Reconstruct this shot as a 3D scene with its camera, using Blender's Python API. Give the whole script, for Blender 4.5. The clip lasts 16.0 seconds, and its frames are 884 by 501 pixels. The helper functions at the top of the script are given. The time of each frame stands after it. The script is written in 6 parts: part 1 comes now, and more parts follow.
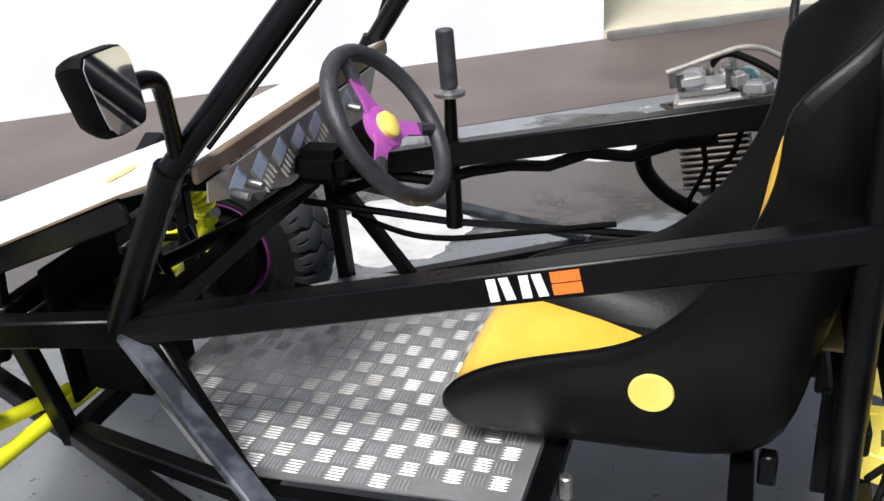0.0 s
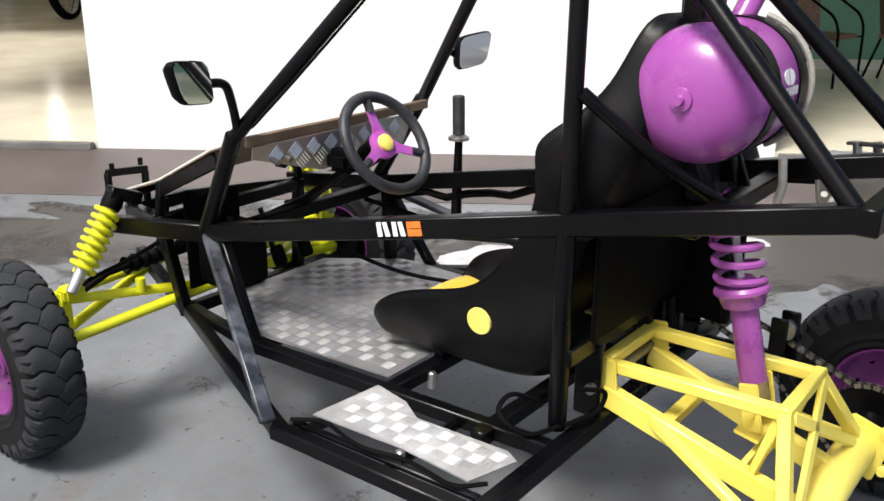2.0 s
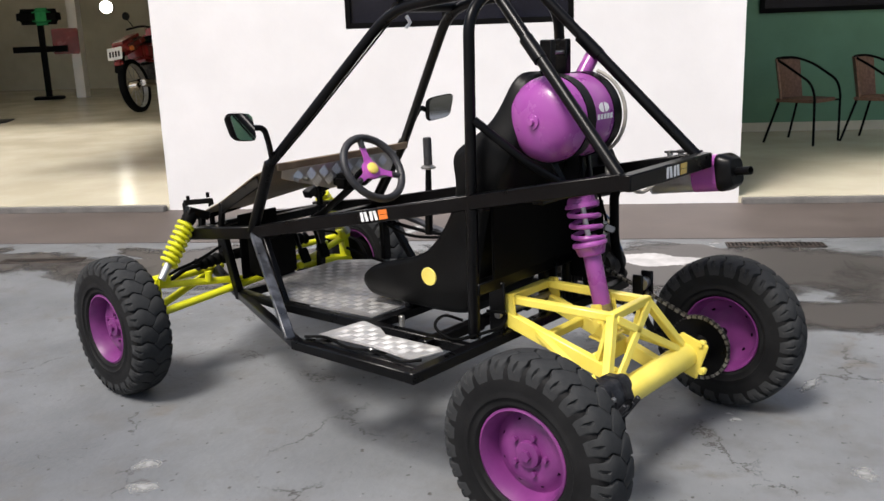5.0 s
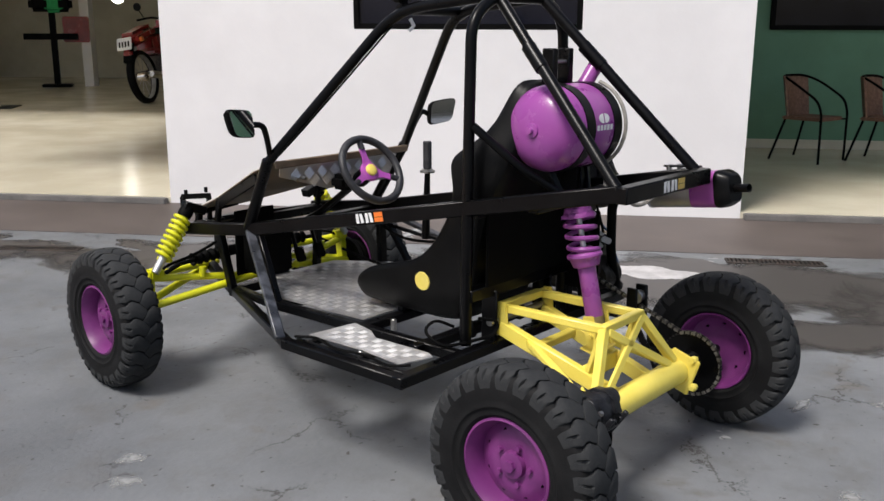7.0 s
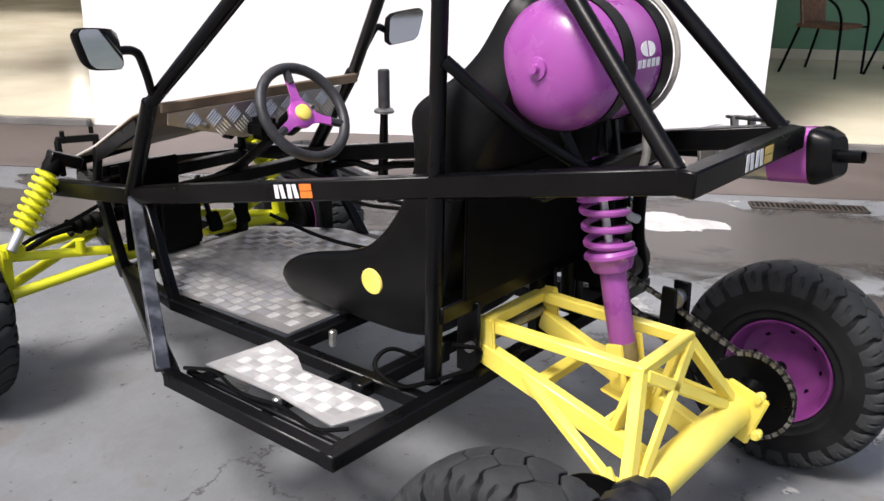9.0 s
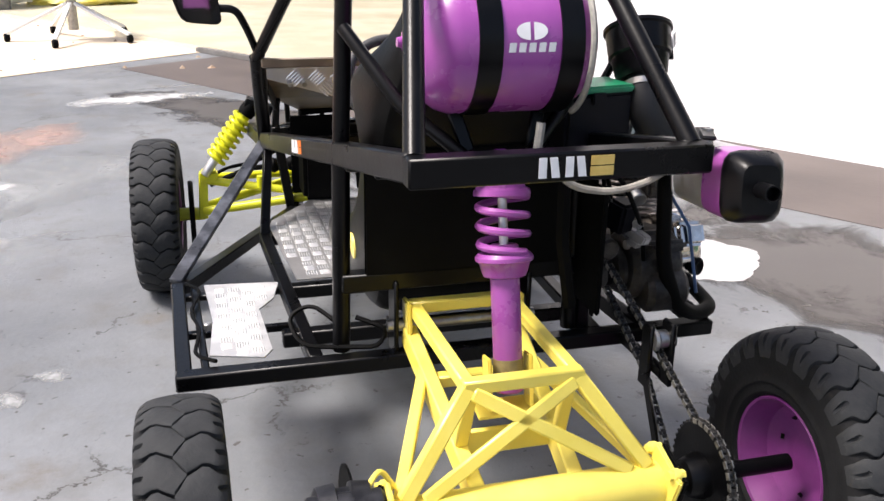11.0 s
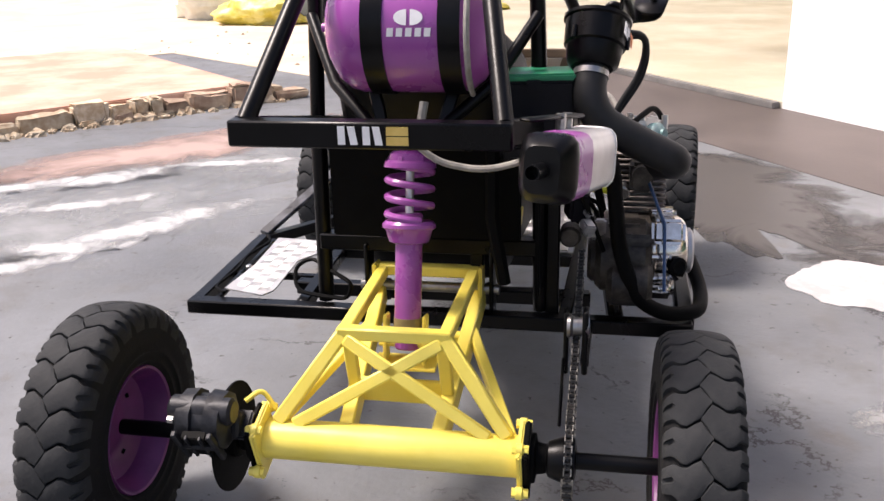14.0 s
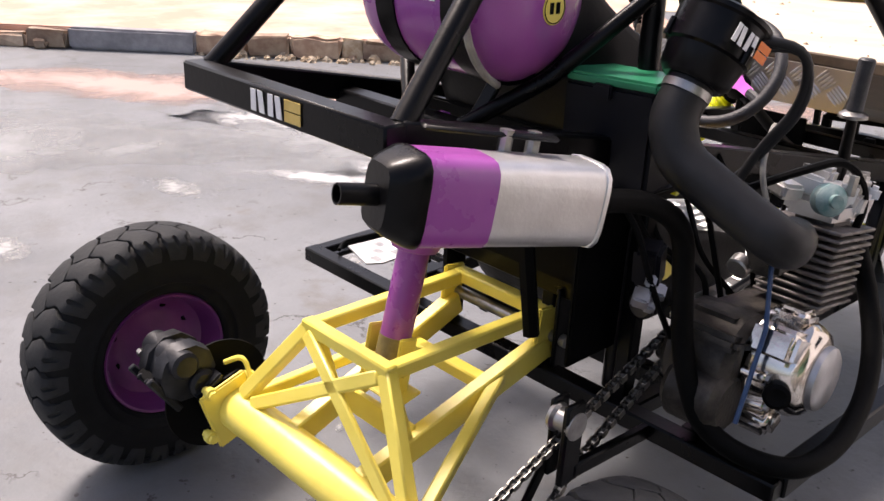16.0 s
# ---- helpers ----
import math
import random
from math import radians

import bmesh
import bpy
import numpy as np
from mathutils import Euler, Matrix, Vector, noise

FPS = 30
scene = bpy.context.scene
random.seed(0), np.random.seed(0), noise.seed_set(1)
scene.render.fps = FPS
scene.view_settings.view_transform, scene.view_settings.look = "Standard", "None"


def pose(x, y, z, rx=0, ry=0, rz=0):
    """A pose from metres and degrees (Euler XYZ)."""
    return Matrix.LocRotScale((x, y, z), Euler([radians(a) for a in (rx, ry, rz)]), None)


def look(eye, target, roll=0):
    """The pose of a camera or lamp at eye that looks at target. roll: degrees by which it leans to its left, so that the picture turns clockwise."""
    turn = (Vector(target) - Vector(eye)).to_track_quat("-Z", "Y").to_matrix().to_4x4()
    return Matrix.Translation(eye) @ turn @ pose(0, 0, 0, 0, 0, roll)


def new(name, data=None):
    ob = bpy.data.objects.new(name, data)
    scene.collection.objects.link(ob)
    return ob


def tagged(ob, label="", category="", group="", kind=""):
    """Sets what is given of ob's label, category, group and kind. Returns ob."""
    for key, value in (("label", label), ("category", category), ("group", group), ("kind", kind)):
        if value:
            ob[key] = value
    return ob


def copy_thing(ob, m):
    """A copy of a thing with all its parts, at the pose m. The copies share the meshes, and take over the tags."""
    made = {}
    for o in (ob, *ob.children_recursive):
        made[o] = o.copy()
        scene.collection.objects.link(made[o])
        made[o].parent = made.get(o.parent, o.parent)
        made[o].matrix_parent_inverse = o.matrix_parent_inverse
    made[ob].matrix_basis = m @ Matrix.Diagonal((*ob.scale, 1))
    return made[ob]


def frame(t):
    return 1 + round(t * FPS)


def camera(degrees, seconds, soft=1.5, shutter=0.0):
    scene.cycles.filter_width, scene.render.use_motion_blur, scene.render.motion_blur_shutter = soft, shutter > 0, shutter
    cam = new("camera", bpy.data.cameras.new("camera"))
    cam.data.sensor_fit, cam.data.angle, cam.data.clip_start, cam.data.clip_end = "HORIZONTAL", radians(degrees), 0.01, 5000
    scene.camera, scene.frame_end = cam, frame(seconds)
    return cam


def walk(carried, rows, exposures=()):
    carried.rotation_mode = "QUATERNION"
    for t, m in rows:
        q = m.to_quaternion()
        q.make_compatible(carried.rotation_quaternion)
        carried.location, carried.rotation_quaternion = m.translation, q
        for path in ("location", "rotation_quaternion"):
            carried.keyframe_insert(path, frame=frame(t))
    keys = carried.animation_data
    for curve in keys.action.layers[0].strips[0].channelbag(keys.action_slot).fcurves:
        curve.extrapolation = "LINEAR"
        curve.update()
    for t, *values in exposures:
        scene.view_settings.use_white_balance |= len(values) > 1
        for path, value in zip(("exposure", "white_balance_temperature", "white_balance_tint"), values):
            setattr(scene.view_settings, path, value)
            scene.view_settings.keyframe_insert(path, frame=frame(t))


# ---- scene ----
cam = camera(51.50, 16.0)
PATH = [
    (0, pose(-1.255, 0.604, 1.265, 64.13, 3.70, -71.97)),
    (0.5, pose(-1.375, 0.398, 1.305, 63.88, 0.54, -65.29)),
    (1, pose(-1.502, 0.191, 1.327, 65.39, 1.11, -60.52)),
    (1.5, pose(-1.624, -0.073, 1.318, 69.50, -0.70, -52.52)),
    (2, pose(-1.689, -0.354, 1.314, 71.09, -0.25, -52.28)),
    (2.5, pose(-1.848, -0.568, 1.308, 70.90, 1.74, -53.43)),
    (3, pose(-1.932, -0.797, 1.307, 73.07, 0.75, -50.69)),
    (3.5, pose(-2.024, -0.982, 1.306, 73.26, 1.01, -48.91)),
    (4, pose(-2.179, -1.089, 1.314, 74.86, 2.02, -49.87)),
    (6.5, pose(-2.400, -1.365, 1.324, 77.17, 0.93, -48.26)),
    (7, pose(-2.323, -1.259, 1.325, 76.48, -0.26, -48.65)),
    (7.5, pose(-2.231, -1.146, 1.322, 75.40, 0.76, -48.96)),
    (8, pose(-2.007, -1.010, 1.310, 74.05, 0.29, -48.18)),
    (8.5, pose(-1.808, -0.855, 1.304, 72.87, -1.86, -46.56)),
    (9, pose(-1.580, -0.661, 1.292, 70.42, -0.75, -50.02)),
    (9.5, pose(-1.273, -0.729, 1.259, 69.55, -0.73, -45.11)),
    (10, pose(-0.983, -0.863, 1.256, 68.35, -0.88, -34.28)),
    (12.5, pose(-0.134, -1.748, 1.222, 71.81, 0.31, -1.93)),
    (13, pose(-0.023, -1.689, 1.202, 71.16, 1.72, -1.09)),
    (13.5, pose(0.138, -1.561, 1.208, 69.72, 1.34, 0.07)),
    (14, pose(0.392, -1.529, 1.235, 70.43, 1.26, 9.95)),
    (14.5, pose(0.615, -1.422, 1.228, 71.05, -0.04, 18.92)),
    (15, pose(0.782, -1.213, 1.233, 69.76, 0.04, 25.69)),
    (15.5, pose(0.991, -1.017, 1.224, 67.91, -1.71, 38.73)),
    (16, pose(1.066, -0.766, 1.211, 67.72, -2.36, 46.76)),
]
EXPOSURES = [(0, 0.8, 6300, 8), (1.0, 0.7, 6400, 7), (2.0, 0.88, 6550, 8), (3.5, 1.15, 6750, 8), (4.0, 1.0, 6750, 9), (6.5, 0.3, 6550, 10), (7.5, 0.42, 6550, 10), (8.5, 0.68, 6550, 11), (9.5, 1.13, 6600, 13), (10.2, 1.26, 6600, 13), (12.5, 1.04, 6950, 15), (13.5, 1.02, 6950, 17), (15.0, 1.2, 7000, 20), (16.0, 1.1, 7100, 20)]
walk(cam, PATH, EXPOSURES)

# ---- light ----
world = bpy.data.worlds.new("overcast_sky")
scene.world = world
world.use_nodes = True
wn = world.node_tree
sky = wn.nodes.new("ShaderNodeTexSky")
sky.sky_type, sky.sun_disc = "NISHITA", False
sky.sun_elevation, sky.sun_rotation = radians(59), radians(-87)
sky.air_density, sky.dust_density, sky.ozone_density = 1.0, 4.0, 1.0
wn.links.new(sky.outputs[0], wn.nodes["Background"].inputs[0])
wn.nodes["Background"].inputs[1].default_value = 0.1
# a veiled sun over the street side
sun = new("sun", bpy.data.lights.new("sun", "SUN"))
sun.data.energy, sun.data.angle, sun.data.color = 2.85, radians(16), (1.0, 0.975, 0.945)
sun.matrix_world = look((-6.5, 0.3, 11), (0, 0, 0))


# ---- materials ----
def node(nt, kind, **inputs):
    n = nt.nodes.new(kind)
    for k, v in inputs.items():
        n.inputs[k.replace("_", " ")].default_value = v
    return n


def rgba(c):
    return (c[0], c[1], c[2], 1.0)


def surface(name, colour, other, scale=6.0, rough=0.5, rough_var=0.15, metal=0.0, bump=0.1, grain=60.0,
            contrast=(0.4, 0.65), coat=0.0, spec=0.5, vary=0.0):
    """Two colours mixed by a broad noise, with a finer grain in roughness and relief."""
    m = bpy.data.materials.new(name)
    m.use_nodes = True
    nt = m.node_tree
    b = nt.nodes["Principled BSDF"]
    tc = node(nt, "ShaderNodeTexCoord")
    n1 = node(nt, "ShaderNodeTexNoise", Scale=scale, Detail=6.0, Roughness=0.6)
    n2 = node(nt, "ShaderNodeTexNoise", Scale=grain, Detail=3.0)
    nt.links.new(tc.outputs["Object"], n1.inputs["Vector"])
    nt.links.new(tc.outputs["Object"], n2.inputs["Vector"])
    ramp = node(nt, "ShaderNodeValToRGB")
    ramp.color_ramp.elements[0].position, ramp.color_ramp.elements[1].position = contrast
    ramp.color_ramp.elements[0].color, ramp.color_ramp.elements[1].color = rgba(colour), rgba(other)
    nt.links.new(n1.outputs["Fac"], ramp.inputs["Fac"])
    last = ramp.outputs["Color"]
    if vary:
        info = node(nt, "ShaderNodeObjectInfo")
        hsv = node(nt, "ShaderNodeHueSaturation")
        mr = node(nt, "ShaderNodeMapRange", To_Min=1 - vary, To_Max=1 + vary)
        nt.links.new(info.outputs["Random"], mr.inputs["Value"])
        nt.links.new(mr.outputs["Result"], hsv.inputs["Value"])
        nt.links.new(last, hsv.inputs["Color"])
        last = hsv.outputs["Color"]
    nt.links.new(last, b.inputs["Base Color"])
    mr = node(nt, "ShaderNodeMapRange", To_Min=max(0.02, rough - rough_var), To_Max=min(1, rough + rough_var))
    nt.links.new(n1.outputs["Fac"], mr.inputs["Value"])
    nt.links.new(mr.outputs["Result"], b.inputs["Roughness"])
    bp = node(nt, "ShaderNodeBump", Strength=bump, Distance=0.004)
    nt.links.new(n2.outputs["Fac"], bp.inputs["Height"])
    nt.links.new(bp.outputs["Normal"], b.inputs["Normal"])
    b.inputs["Metallic"].default_value = metal
    b.inputs["Coat Weight"].default_value = coat
    b.inputs["Specular IOR Level"].default_value = spec
    return m


BLACK = surface("black_paint", (0.0014, 0.0014, 0.0017), (0.003, 0.003, 0.0034), 8, 0.30, 0.1, bump=0.06, grain=90, spec=0.18)
BLACK_MATT = surface("black_matt", (0.0014, 0.0014, 0.0014), (0.003, 0.003, 0.003), 12, 0.6, 0.1, bump=0.1, spec=0.08)
WORN_BAR = surface("worn_black_bar", (0.02, 0.022, 0.027), (0.075, 0.08, 0.095), 14, 0.3, 0.1, bump=0.05, contrast=(0.45, 0.6))
YELLOW = surface("yellow_paint", (0.82, 0.66, 0.09), (0.88, 0.73, 0.14), 7, 0.32, 0.1, bump=0.08, grain=70, contrast=(0.3, 0.6))
ACID = surface("acid_yellow_paint", (0.62, 0.62, 0.01), (0.72, 0.70, 0.02), 7, 0.35, 0.1, bump=0.08, grain=70)
PURPLE = surface("purple_paint", (0.29, 0.06, 0.29), (0.34, 0.085, 0.33), 6, 0.28, 0.08, bump=0.05, grain=40, coat=0.2)
RIM_PURPLE = surface("rim_purple_paint", (0.135, 0.023, 0.13), (0.19, 0.036, 0.175), 9, 0.42, 0.1, bump=0.1, grain=60)
MAGENTA = surface("magenta_anodised", (0.55, 0.1, 0.5), (0.6, 0.14, 0.55), 14, 0.3, 0.1, metal=0.4, bump=0.03)
RUBBER = surface("tyre_rubber", (0.006, 0.006, 0.0064), (0.012, 0.012, 0.0125), 9, 0.7, 0.12, bump=0.2, grain=120, spec=0.16)
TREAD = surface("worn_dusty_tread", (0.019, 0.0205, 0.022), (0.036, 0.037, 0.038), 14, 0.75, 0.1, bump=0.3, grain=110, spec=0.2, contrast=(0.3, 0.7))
RUBBER_SMOOTH = surface("moulded_rubber", (0.010, 0.010, 0.011), (0.016, 0.016, 0.017), 14, 0.5, 0.1, bump=0.08, spec=0.3)
GRIP = surface("wheel_grip", (0.02, 0.02, 0.023), (0.035, 0.035, 0.038), 30, 0.5, 0.1, bump=0.3, grain=200)
VINYL = surface("black_vinyl", (0.0022, 0.0022, 0.0022), (0.0045, 0.0045, 0.0045), 10, 0.42, 0.08, bump=0.1, grain=110, spec=0.18)
VINYL_Y = surface("yellow_vinyl", (0.72, 0.43, 0.045), (0.79, 0.50, 0.07), 9, 0.38, 0.1, bump=0.2, grain=160)
ALU = surface("chequer_aluminium", (0.42, 0.412, 0.405), (0.55, 0.54, 0.53), 9, 0.42, 0.12, metal=0.8, bump=0.12, grain=80, contrast=(0.3, 0.7))
# same metal made lighter: the bars' glint is put into the colour
ALU_LUG = surface("glinting_lug", (0.6, 0.595, 0.585), (0.72, 0.71, 0.695), 20, 0.36, 0.1, metal=0.8, bump=0.05)
ALU_PLAIN = surface("brushed_aluminium", (0.62, 0.61, 0.6), (0.74, 0.73, 0.72), 9, 0.38, 0.1, metal=0.85, bump=0.08, grain=120)
CAST = surface("cast_engine_metal", (0.024, 0.021, 0.019), (0.085, 0.074, 0.063), 18, 0.5, 0.15, metal=0.6, bump=0.25, grain=140)
FIN = surface("cylinder_fin_metal", (0.1, 0.086, 0.077), (0.26, 0.235, 0.22), 24, 0.55, 0.15, metal=0.5, bump=0.2)
CHROME = surface("polished_cover", (0.58, 0.53, 0.48), (0.84, 0.79, 0.74), 14, 0.15, 0.08, metal=1.0, bump=0.04)
STEEL = surface("bare_steel", (0.3, 0.29, 0.28), (0.45, 0.44, 0.42), 25, 0.35, 0.15, metal=0.9, bump=0.1)
CHAIN = surface("oily_chain", (0.16, 0.15, 0.13), (0.42, 0.4, 0.35), 40, 0.4, 0.15, metal=0.8, bump=0.1)
CHAIN_DARK = surface("oily_chain_rollers", (0.02, 0.019, 0.017), (0.06, 0.055, 0.05), 40, 0.4, 0.15, metal=0.6, bump=0.1)
HOOD = surface("cream_hood_paint", (0.7, 0.69, 0.64), (0.78, 0.77, 0.73), 5, 0.3, 0.1, bump=0.04, coat=0.3)
HOOD_UNDER = surface("bare_hood_underside", (0.13, 0.09, 0.055), (0.24, 0.17, 0.11), 6, 0.5, 0.15, bump=0.1)
WHITE_STICKER = surface("white_sticker", (0.72, 0.72, 0.72), (0.8, 0.8, 0.8), 30, 0.4, 0.1, bump=0.02)
ORANGE_STICKER = surface("orange_sticker", (0.75, 0.16, 0.02), (0.8, 0.2, 0.03), 30, 0.4, 0.1, bump=0.02)
OCHRE_STICKER = surface("ochre_sticker", (0.58, 0.4, 0.1), (0.66, 0.48, 0.14), 30, 0.4, 0.1, bump=0.02)
LEMON = surface("lemon_disc", (0.84, 0.68, 0.13), (0.89, 0.74, 0.18), 20, 0.4, 0.1, bump=0.03)
MIRROR = surface("mirror_glass", (0.75, 0.76, 0.78), (0.8, 0.8, 0.82), 6, 0.04, 0.02, metal=1.0, bump=0.0)
GREEN_LID = surface("green_plastic", (0.01, 0.22, 0.1), (0.015, 0.28, 0.13), 20, 0.4, 0.1, bump=0.05)
BOX_PLASTIC = surface("black_plastic", (0.003, 0.003, 0.005), (0.005, 0.005, 0.008), 14, 0.45, 0.1, bump=0.05, spec=0.2)
HOSE_GREY = surface("grey_hose", (0.22, 0.21, 0.19), (0.34, 0.32, 0.28), 30, 0.5, 0.1, bump=0.1)
BLUE_HOSE = surface("blue_hose", (0.015, 0.045, 0.12), (0.025, 0.07, 0.17), 30, 0.4, 0.1, bump=0.05)
TEAL = surface("teal_oxide", (0.1, 0.22, 0.22), (0.3, 0.38, 0.37), 30, 0.5, 0.15, metal=0.3, bump=0.15)
RUST = surface("rusty_bar", (0.2, 0.15, 0.06), (0.3, 0.24, 0.1), 30, 0.5, 0.15, bump=0.1)
GLASS_DARK = surface("tinted_window_glass", (0.006, 0.007, 0.014), (0.01, 0.011, 0.02), 3, 0.08, 0.03, bump=0.0)
LENS = surface("lamp_glass", (0.5, 0.5, 0.5), (0.6, 0.6, 0.6), 20, 0.1, 0.05, metal=0.6, bump=0.05)
CALIPER = surface("caliper_grey", (0.012, 0.0125, 0.015), (0.03, 0.031, 0.035), 30, 0.45, 0.12, metal=0.3, bump=0.2, spec=0.3)
DULL_ALU = surface("dull_aluminium", (0.36, 0.36, 0.37), (0.5, 0.5, 0.51), 16, 0.4, 0.12, metal=0.85, bump=0.08)
WORN_ALU = surface("worn_aluminium_offcut", (0.5, 0.49, 0.48), (0.7, 0.69, 0.67), 12, 0.45, 0.12, metal=0.6, bump=0.15, grain=60)


# ---- mesh helpers ----
def part(name, bm, material, parent=None, label="", smooth=True):
    me = bpy.data.meshes.new(name)
    bmesh.ops.recalc_face_normals(bm, faces=bm.faces)
    bm.to_mesh(me)
    bm.free()
    me.materials.append(material)
    if smooth:
        for p in me.polygons:
            p.use_smooth = True
        me.set_sharp_from_angle(angle=radians(38))
    ob = new(name, me)
    if parent is not None:
        ob.parent = parent
    if label:
        ob["label"] = label
    return ob


def thing(name, label, category, group="", kind=""):
    return tagged(new(name), label, category, group, kind)


def basis(d, up=(0, 0, 1)):
    d = Vector(d).normalized()
    up = Vector(up)
    if abs(d.dot(up.normalized())) > 0.98:
        up = Vector((0, 1, 0)) if abs(d.y) < 0.9 else Vector((1, 0, 0))
    s = d.cross(up).normalized()
    return d, s, s.cross(d).normalized()


def bar(bm, p, q, w, h, up=(0, 0, 1), bevel=0.004):
    """A rectangular section from p to q, w across and h along up."""
    p, q = Vector(p), Vector(q)
    d, s, u = basis(q - p, up)
    m = Matrix((s, d, u)).transposed().to_4x4()
    m.translation = (p + q) / 2
    r = bmesh.ops.create_cube(bm, size=1.0)
    bmesh.ops.scale(bm, vec=(w, (q - p).length, h), verts=r["verts"])
    if bevel:
        es = list({e for v in r["verts"] for e in v.link_edges})
        bv = bmesh.ops.bevel(bm, geom=es, offset=bevel, segments=1, affect="EDGES")
        vs = list({v for f in bv["faces"] for v in f.verts} | {v for v in r["verts"] if v.is_valid})
    else:
        vs = r["verts"]
    bmesh.ops.transform(bm, matrix=m, verts=vs)
    return bm


def box(bm, c, size, rot=(0, 0, 0), bevel=0.006, seg=2):
    r = bmesh.ops.create_cube(bm, size=1.0)
    bmesh.ops.scale(bm, vec=size, verts=r["verts"])
    vs = r["verts"]
    if bevel:
        es = list({e for v in vs for e in v.link_edges})
        bv = bmesh.ops.bevel(bm, geom=es, offset=bevel, segments=seg, affect="EDGES")
        vs = list({v for f in bv["faces"] for v in f.verts} | {v for v in vs if v.is_valid})
    bmesh.ops.transform(bm, matrix=pose(*c, *rot), verts=vs)
    return bm


def rounded(pts, radius, n=5):
    """The polyline with its inner corners rounded."""
    pts = [Vector(p) for p in pts]
    out = [pts[0]]
    for a, b, c in zip(pts, pts[1:], pts[2:]):
        r = min(radius, (b - a).length * 0.48, (c - b).length * 0.48)
        s, e = b + (a - b).normalized() * r, b + (c - b).normalized() * r
        for i in range(n + 1):
            t = i / n
            out.append(s * (1 - t) ** 2 + b * 2 * t * (1 - t) + e * t * t)
    return out + [pts[-1]]


def tube(bm, pts, r, n=12, radii=None, closed=False):
    """A round section swept along pts."""
    pts = [Vector(p) for p in pts]
    k = len(pts)
    rings = []
    side = None
    for i, p in enumerate(pts):
        a = pts[(i - 1) % k] if (i > 0 or closed) else p
        b = pts[(i + 1) % k] if (i < k - 1 or closed) else p
        d = (b - a).normalized()
        if side is None:
            side = basis(d)[1]
        side = (side - d * side.dot(d)).normalized()
        u = d.cross(side)
        rr = radii[i] if radii else r
        rings.append([bm.verts.new(p + (side * math.cos(2 * math.pi * j / n) + u * math.sin(2 * math.pi * j / n)) * rr) for j in range(n)])
    for i in range(k if closed else k - 1):
        x, y = rings[i], rings[(i + 1) % k]
        for j in range(n):
            bm.faces.new((x[j], x[(j + 1) % n], y[(j + 1) % n], y[j]))
    if not closed:
        bm.faces.new(rings[0][::-1])
        bm.faces.new(rings[-1])
    return bm


def lathe(bm, profile, m=None, n=32, closed=False):
    """A profile of (along, radius) turned about the x axis, laid by m."""
    rings = []
    for a, r in profile:
        if r < 1e-5:
            rings.append([bm.verts.new((a, 0, 0))])
        else:
            rings.append([bm.verts.new((a, r * math.cos(2 * math.pi * j / n), r * math.sin(2 * math.pi * j / n))) for j in range(n)])
    seq = list(zip(rings, rings[1:])) + ([(rings[-1], rings[0])] if closed else [])
    for x, y in seq:
        for j in range(n):
            f = [x[j % len(x)], x[(j + 1) % len(x)], y[(j + 1) % len(y)], y[j % len(y)]]
            f = [v for i, v in enumerate(f) if v not in f[:i]]
            if len(f) > 2:
                bm.faces.new(f)
    if m is not None:
        bmesh.ops.transform(bm, matrix=m, verts=[v for ring in rings for v in ring])
    return bm


def along(p, d, up=(0, 0, 1)):
    """A matrix whose x axis is d, at p."""
    d, s, u = basis(d, up)
    m = Matrix((d, s, u)).transposed().to_4x4()
    m.translation = Vector(p)
    return m


def rod(bm, p, q, r, n=12, chamfer=0.0):
    p, q = Vector(p), Vector(q)
    L = (q - p).length
    c = min(chamfer, L * 0.3, r * 0.5)
    prof = [(0, 0), (0, r - c), (c, r), (L - c, r), (L, r - c), (L, 0)] if c else [(0, 0), (0, r), (L, r), (L, 0)]
    return lathe(bm, prof, along(p, q - p), n)


def prism(bm, outline, lo, hi, m=None):
    """A flat outline of (x, y) given the thickness lo to hi."""
    a = [bm.verts.new((x, y, lo)) for x, y in outline]
    b = [bm.verts.new((x, y, hi)) for x, y in outline]
    bm.faces.new(a[::-1])
    bm.faces.new(b)
    for i in range(len(a)):
        j = (i + 1) % len(a)
        bm.faces.new((a[i], a[j], b[j], b[i]))
    if m is not None:
        bmesh.ops.transform(bm, matrix=m, verts=a + b)
    return bm


